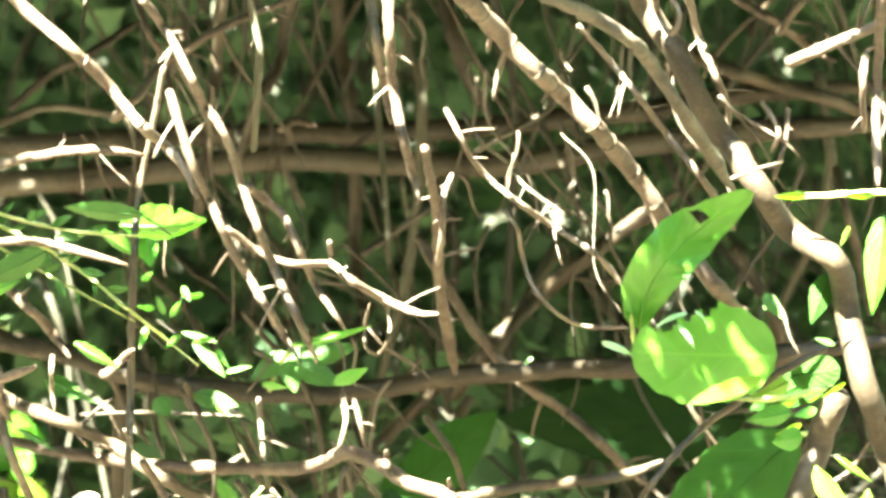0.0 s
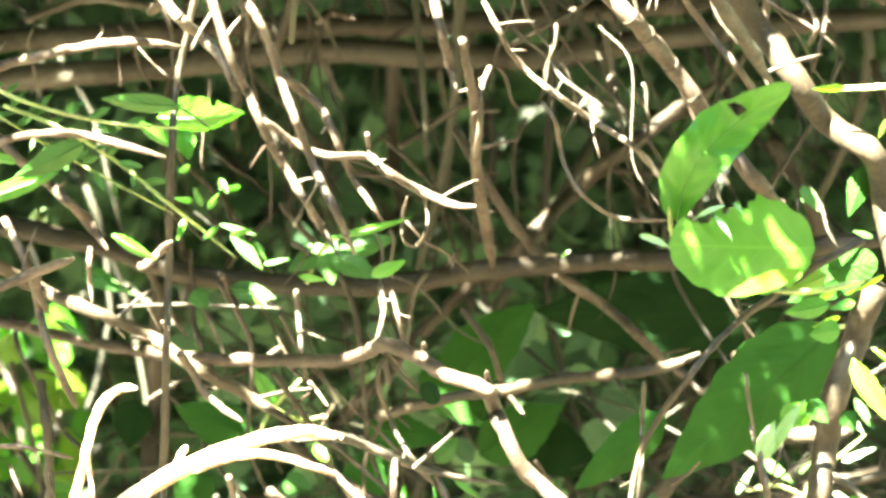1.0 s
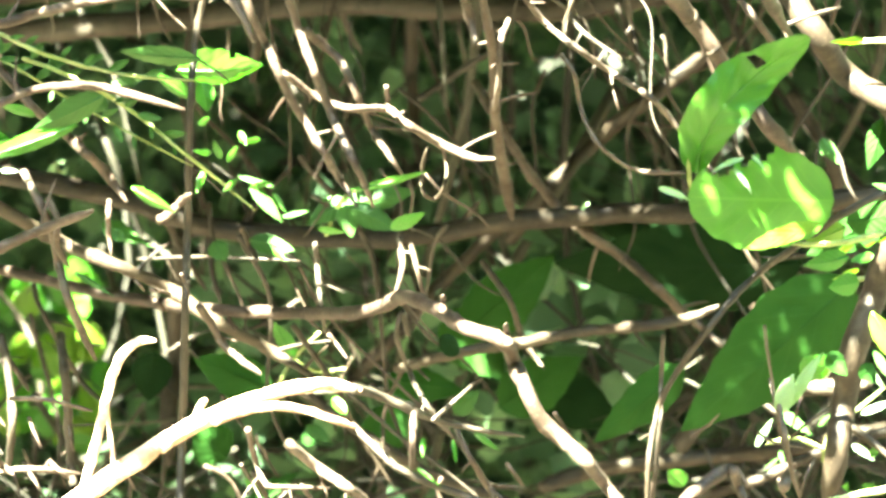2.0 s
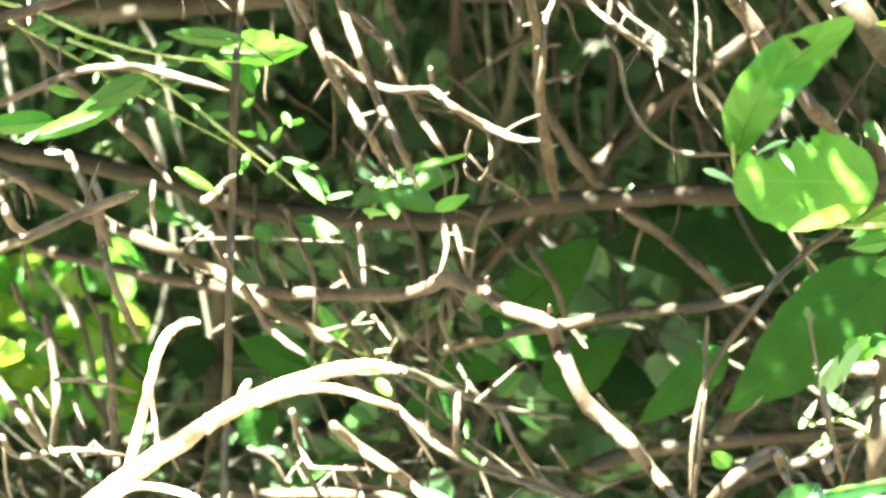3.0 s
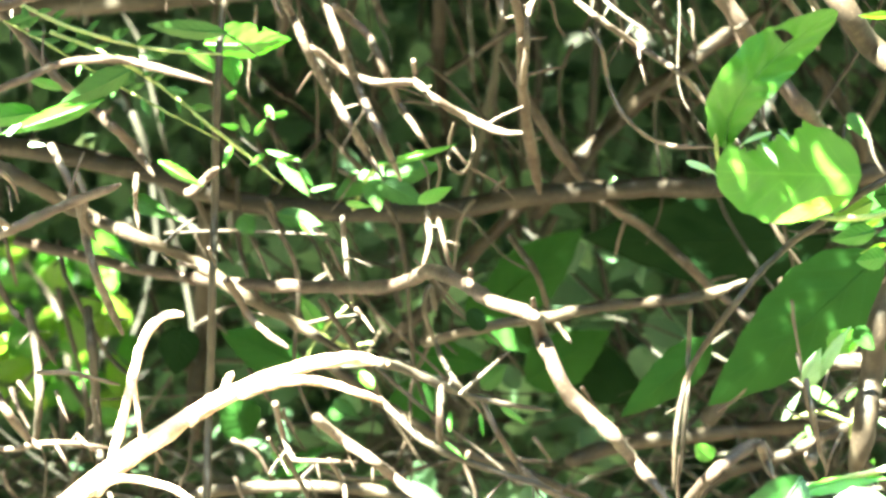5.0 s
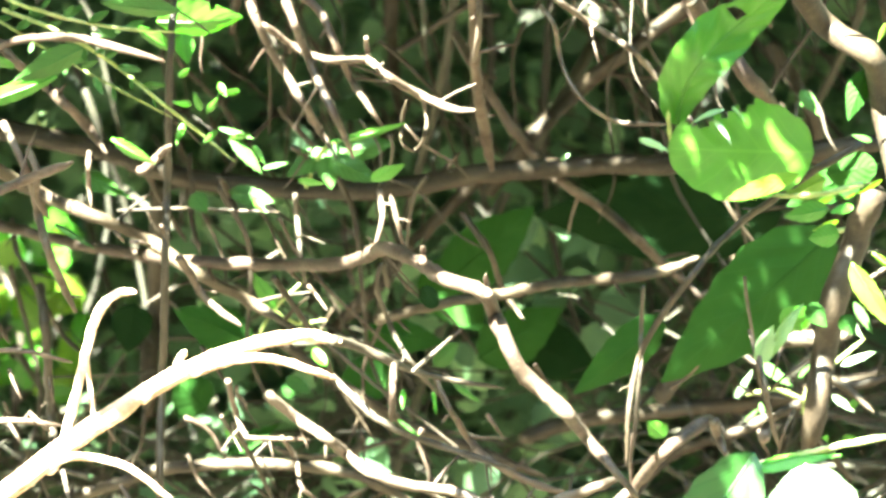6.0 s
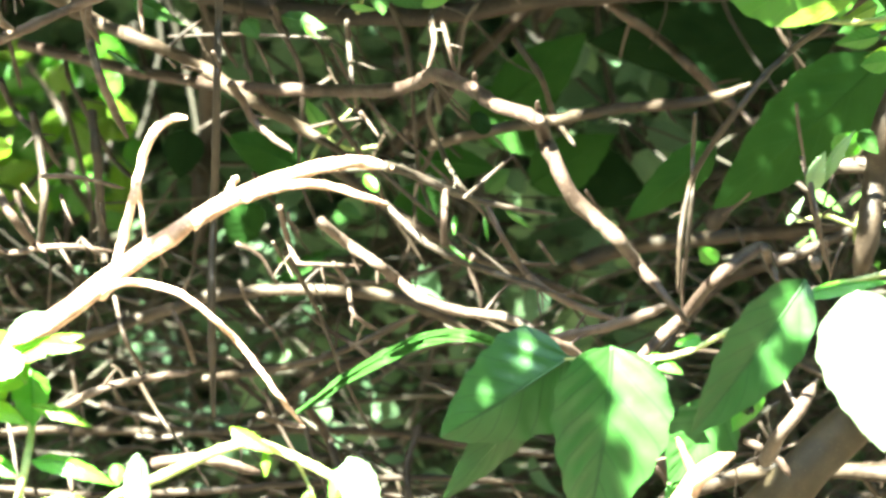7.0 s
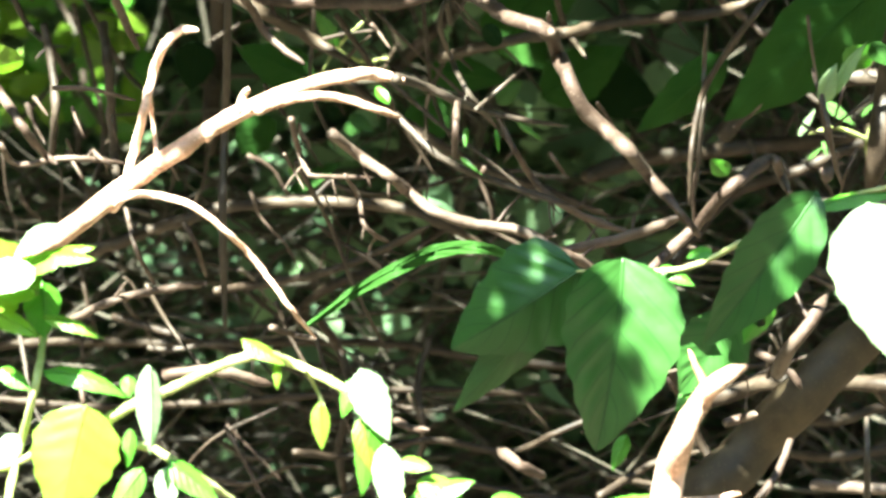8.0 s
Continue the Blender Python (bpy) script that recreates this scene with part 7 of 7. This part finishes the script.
leaf((-0.2124, 4.793, 0.5113), (-0.2214, 4.787, 0.5288), 0.0139, YOUNG, backlit_bush, (0.24, -0.8, -0.5), 0.2, 0.1, kind="round", rib=False)
leaf((-0.2294, 4.723, 0.4838), (-0.2307, 4.717, 0.5074), 0.0165, YOUNG, backlit_bush, (0.3, -0.8, -0.5), 0.2, 0.1, kind="round", rib=False)
leaf((-0.1970, 4.749, 0.4460), (-0.1782, 4.743, 0.4527), 0.0142, GOLD, backlit_bush, (0.27, -0.8, -0.5), 0.2, 0.1, kind="round", rib=False)
leaf((-0.1727, 4.780, 0.4904), (-0.1804, 4.774, 0.5119), 0.0158, GOLD, backlit_bush, (0.22, -0.8, -0.5), 0.2, 0.1, kind="round", rib=False)
leaf((-0.2091, 4.786, 0.4706), (-0.2268, 4.780, 0.4616), 0.0154, YOUNG, backlit_bush, (0.18, -0.8, -0.5), 0.2, 0.1, kind="round", rib=False)
leaf((-0.2596, 4.703, 0.5348), (-0.2787, 4.697, 0.5283), 0.0151, YOUNG, backlit_bush, (0.1, -0.8, -0.5), 0.2, 0.1, kind="round", rib=False)
leaf((-0.2579, 4.690, 0.5063), (-0.2553, 4.684, 0.4928), 0.0104, GOLD, backlit_bush, (-0.25, -0.8, -0.5), 0.2, 0.1, kind="round", rib=False)
leaf((-0.2463, 4.762, 0.5376), (-0.2638, 4.756, 0.5347), 0.0133, YOUNG, backlit_bush, (-0.21, -0.8, -0.5), 0.2, 0.1, kind="round", rib=False)
leaf((-0.1742, 4.732, 0.5460), (-0.1880, 4.726, 0.5374), 0.0123, GOLD, backlit_bush, (0.27, -0.8, -0.5), 0.2, 0.1, kind="round", rib=False)
leaf((-0.2278, 4.752, 0.5392), (-0.2385, 4.746, 0.5501), 0.0110, GOLD, backlit_bush, (0.06, -0.8, -0.5), 0.2, 0.1, kind="round", rib=False)
leaf((-0.1705, 4.766, 0.4587), (-0.1899, 4.760, 0.4487), 0.0167, GOLD, backlit_bush, (-0.29, -0.8, -0.5), 0.2, 0.1, kind="round", rib=False)
leaf((-0.2063, 4.761, 0.4851), (-0.1831, 4.755, 0.4928), 0.0175, GOLD, backlit_bush, (0.31, -0.8, -0.5), 0.2, 0.1, kind="round", rib=False)
leaf((-0.2617, 4.691, 0.5419), (-0.2798, 4.685, 0.5512), 0.0149, YOUNG, backlit_bush, (0.31, -0.8, -0.5), 0.2, 0.1, kind="round", rib=False)
leaf((-0.2308, 4.816, 0.4890), (-0.2283, 4.810, 0.4726), 0.0126, GOLD, backlit_bush, (0.37, -0.8, -0.5), 0.2, 0.1, kind="round", rib=False)
leaf((-0.1741, 4.744, 0.4848), (-0.1754, 4.738, 0.4616), 0.0180, GOLD, backlit_bush, (-0.14, -0.8, -0.5), 0.2, 0.1, kind="round", rib=False)
leaf((-0.1650, 4.688, 0.5047), (-0.1689, 4.682, 0.4874), 0.0136, YOUNG, backlit_bush, (-0.05, -0.8, -0.5), 0.2, 0.1, kind="round", rib=False)
leaf((-0.2363, 4.750, 0.4654), (-0.2293, 4.744, 0.4787), 0.0106, GOLD, backlit_bush, (0.35, -0.8, -0.5), 0.2, 0.1, kind="round", rib=False)
leaf((-0.1900, 4.818, 0.5075), (-0.1912, 4.812, 0.4926), 0.0117, GOLD, backlit_bush, (0.09, -0.8, -0.5), 0.2, 0.1, kind="round", rib=False)
leaf((-0.2153, 4.688, 0.4896), (-0.2320, 4.682, 0.5037), 0.0159, YOUNG, backlit_bush, (-0.16, -0.8, -0.5), 0.2, 0.1, kind="round", rib=False)
leaf((-0.2117, 4.740, 0.5112), (-0.2171, 4.734, 0.4938), 0.0142, GOLD, backlit_bush, (0.2, -0.8, -0.5), 0.2, 0.1, kind="round", rib=False)
leaf((-0.2086, 4.807, 0.5304), (-0.2085, 4.801, 0.5123), 0.0139, YOUNG, backlit_bush, (0.04, -0.8, -0.5), 0.2, 0.1, kind="round", rib=False)
leaf((-0.2654, 4.776, 0.4612), (-0.2835, 4.770, 0.4531), 0.0148, YOUNG, backlit_bush, (-0.01, -0.8, -0.5), 0.2, 0.1, kind="round", rib=False)
leaf((-0.1723, 4.699, 0.5132), (-0.1897, 4.693, 0.5001), 0.0168, GOLD, backlit_bush, (0.26, -0.8, -0.5), 0.2, 0.1, kind="round", rib=False)
leaf((-0.2572, 4.713, 0.4664), (-0.2627, 4.707, 0.4848), 0.0138, YOUNG, backlit_bush, (0.33, -0.8, -0.5), 0.2, 0.1, kind="round", rib=False)
leaf((-0.2496, 4.720, 0.5006), (-0.2673, 4.714, 0.5073), 0.0142, GOLD, backlit_bush, (0.07, -0.8, -0.5), 0.2, 0.1, kind="round", rib=False)
leaf((-0.1855, 4.789, 0.5300), (-0.1826, 4.783, 0.5081), 0.0167, YOUNG, backlit_bush, (-0.38, -0.8, -0.5), 0.2, 0.1, kind="round", rib=False)
leaf((-0.1906, 4.677, 0.4589), (-0.1696, 4.671, 0.4599), 0.0154, YOUNG, backlit_bush, (-0.22, -0.8, -0.5), 0.2, 0.1, kind="round", rib=False)
leaf((-0.1997, 4.714, 0.4549), (-0.2030, 4.708, 0.4710), 0.0115, YOUNG, backlit_bush, (-0.28, -0.8, -0.5), 0.2, 0.1, kind="round", rib=False)
leaf((-0.2013, 4.677, 0.5143), (-0.1906, 4.671, 0.4981), 0.0149, GOLD, backlit_bush, (-0.1, -0.8, -0.5), 0.2, 0.1, kind="round", rib=False)
leaf((-0.2607, 4.802, 0.5289), (-0.2797, 4.796, 0.5399), 0.0162, GOLD, backlit_bush, (-0.05, -0.8, -0.5), 0.2, 0.1, kind="round", rib=False)
leaf((-0.2327, 4.726, 0.4875), (-0.2560, 4.720, 0.4872), 0.0174, GOLD, backlit_bush, (0.16, -0.8, -0.5), 0.2, 0.1, kind="round", rib=False)
leaf((-0.2505, 4.753, 0.4796), (-0.2736, 4.747, 0.4816), 0.0175, YOUNG, backlit_bush, (-0.19, -0.8, -0.5), 0.2, 0.1, kind="round", rib=False)
leaf((-0.2075, 4.690, 0.5276), (-0.2071, 4.684, 0.5480), 0.0141, GOLD, backlit_bush, (-0.1, -0.8, -0.5), 0.2, 0.1, kind="round", rib=False)
leaf((-0.1890, 4.683, 0.5361), (-0.1933, 4.677, 0.5576), 0.0149, YOUNG, backlit_bush, (-0.33, -0.8, -0.5), 0.2, 0.1, kind="round", rib=False)
leaf((-0.2525, 4.742, 0.4854), (-0.2509, 4.736, 0.4634), 0.0170, GOLD, backlit_bush, (0.24, -0.8, -0.5), 0.2, 0.1, kind="round", rib=False)
leaf((-0.2661, 4.813, 0.4600), (-0.2507, 4.807, 0.4558), 0.0116, YOUNG, backlit_bush, (-0.22, -0.8, -0.5), 0.2, 0.1, kind="round", rib=False)
leaf((-0.2510, 4.691, 0.4567), (-0.2620, 4.685, 0.4774), 0.0164, YOUNG, backlit_bush, (-0.12, -0.8, -0.5), 0.2, 0.1, kind="round", rib=False)
leaf((-0.2406, 4.728, 0.5135), (-0.2536, 4.722, 0.5263), 0.0128, GOLD, backlit_bush, (0.26, -0.8, -0.5), 0.2, 0.1, kind="round", rib=False)
leaf((-0.2007, 4.748, 0.4635), (-0.2216, 4.742, 0.4551), 0.0170, YOUNG, backlit_bush, (0.06, -0.8, -0.5), 0.2, 0.1, kind="round", rib=False)
leaf((-0.1895, 4.700, 0.5121), (-0.1773, 4.694, 0.5050), 0.0104, GOLD, backlit_bush, (0.31, -0.8, -0.5), 0.2, 0.1, kind="round", rib=False)
leaf((-0.2200, 4.803, 0.4581), (-0.2009, 4.797, 0.4591), 0.0139, YOUNG, backlit_bush, (-0.06, -0.8, -0.5), 0.2, 0.1, kind="round", rib=False)
leaf((-0.2176, 4.726, 0.5372), (-0.2086, 4.720, 0.5250), 0.0115, GOLD, backlit_bush, (0.3, -0.8, -0.5), 0.2, 0.1, kind="round", rib=False)
leaf((-0.2481, 4.713, 0.5241), (-0.2507, 4.707, 0.5092), 0.0115, GOLD, backlit_bush, (-0.01, -0.8, -0.5), 0.2, 0.1, kind="round", rib=False)
leaf((-0.2638, 4.773, 0.4469), (-0.2796, 4.767, 0.4304), 0.0175, YOUNG, backlit_bush, (-0.02, -0.8, -0.5), 0.2, 0.1, kind="round", rib=False)
leaf((-0.1716, 4.771, 0.5280), (-0.1797, 4.765, 0.5441), 0.0125, YOUNG, backlit_bush, (-0.27, -0.8, -0.5), 0.2, 0.1, kind="round", rib=False)
leaf((-0.2440, 4.730, 0.5437), (-0.2420, 4.724, 0.5301), 0.0110, YOUNG, backlit_bush, (-0.11, -0.8, -0.5), 0.2, 0.1, kind="round", rib=False)
leaf((-0.2355, 4.778, 0.4918), (-0.2400, 4.772, 0.4714), 0.0162, GOLD, backlit_bush, (-0.21, -0.8, -0.5), 0.2, 0.1, kind="round", rib=False)
leaf((-0.2179, 3.9, 0.6317), (-0.196, 3.896, 0.6337), 0.0235, GOLD, backlit_bush, (0, -0.6, -0.54), 0.2, 0.1, kind="round")
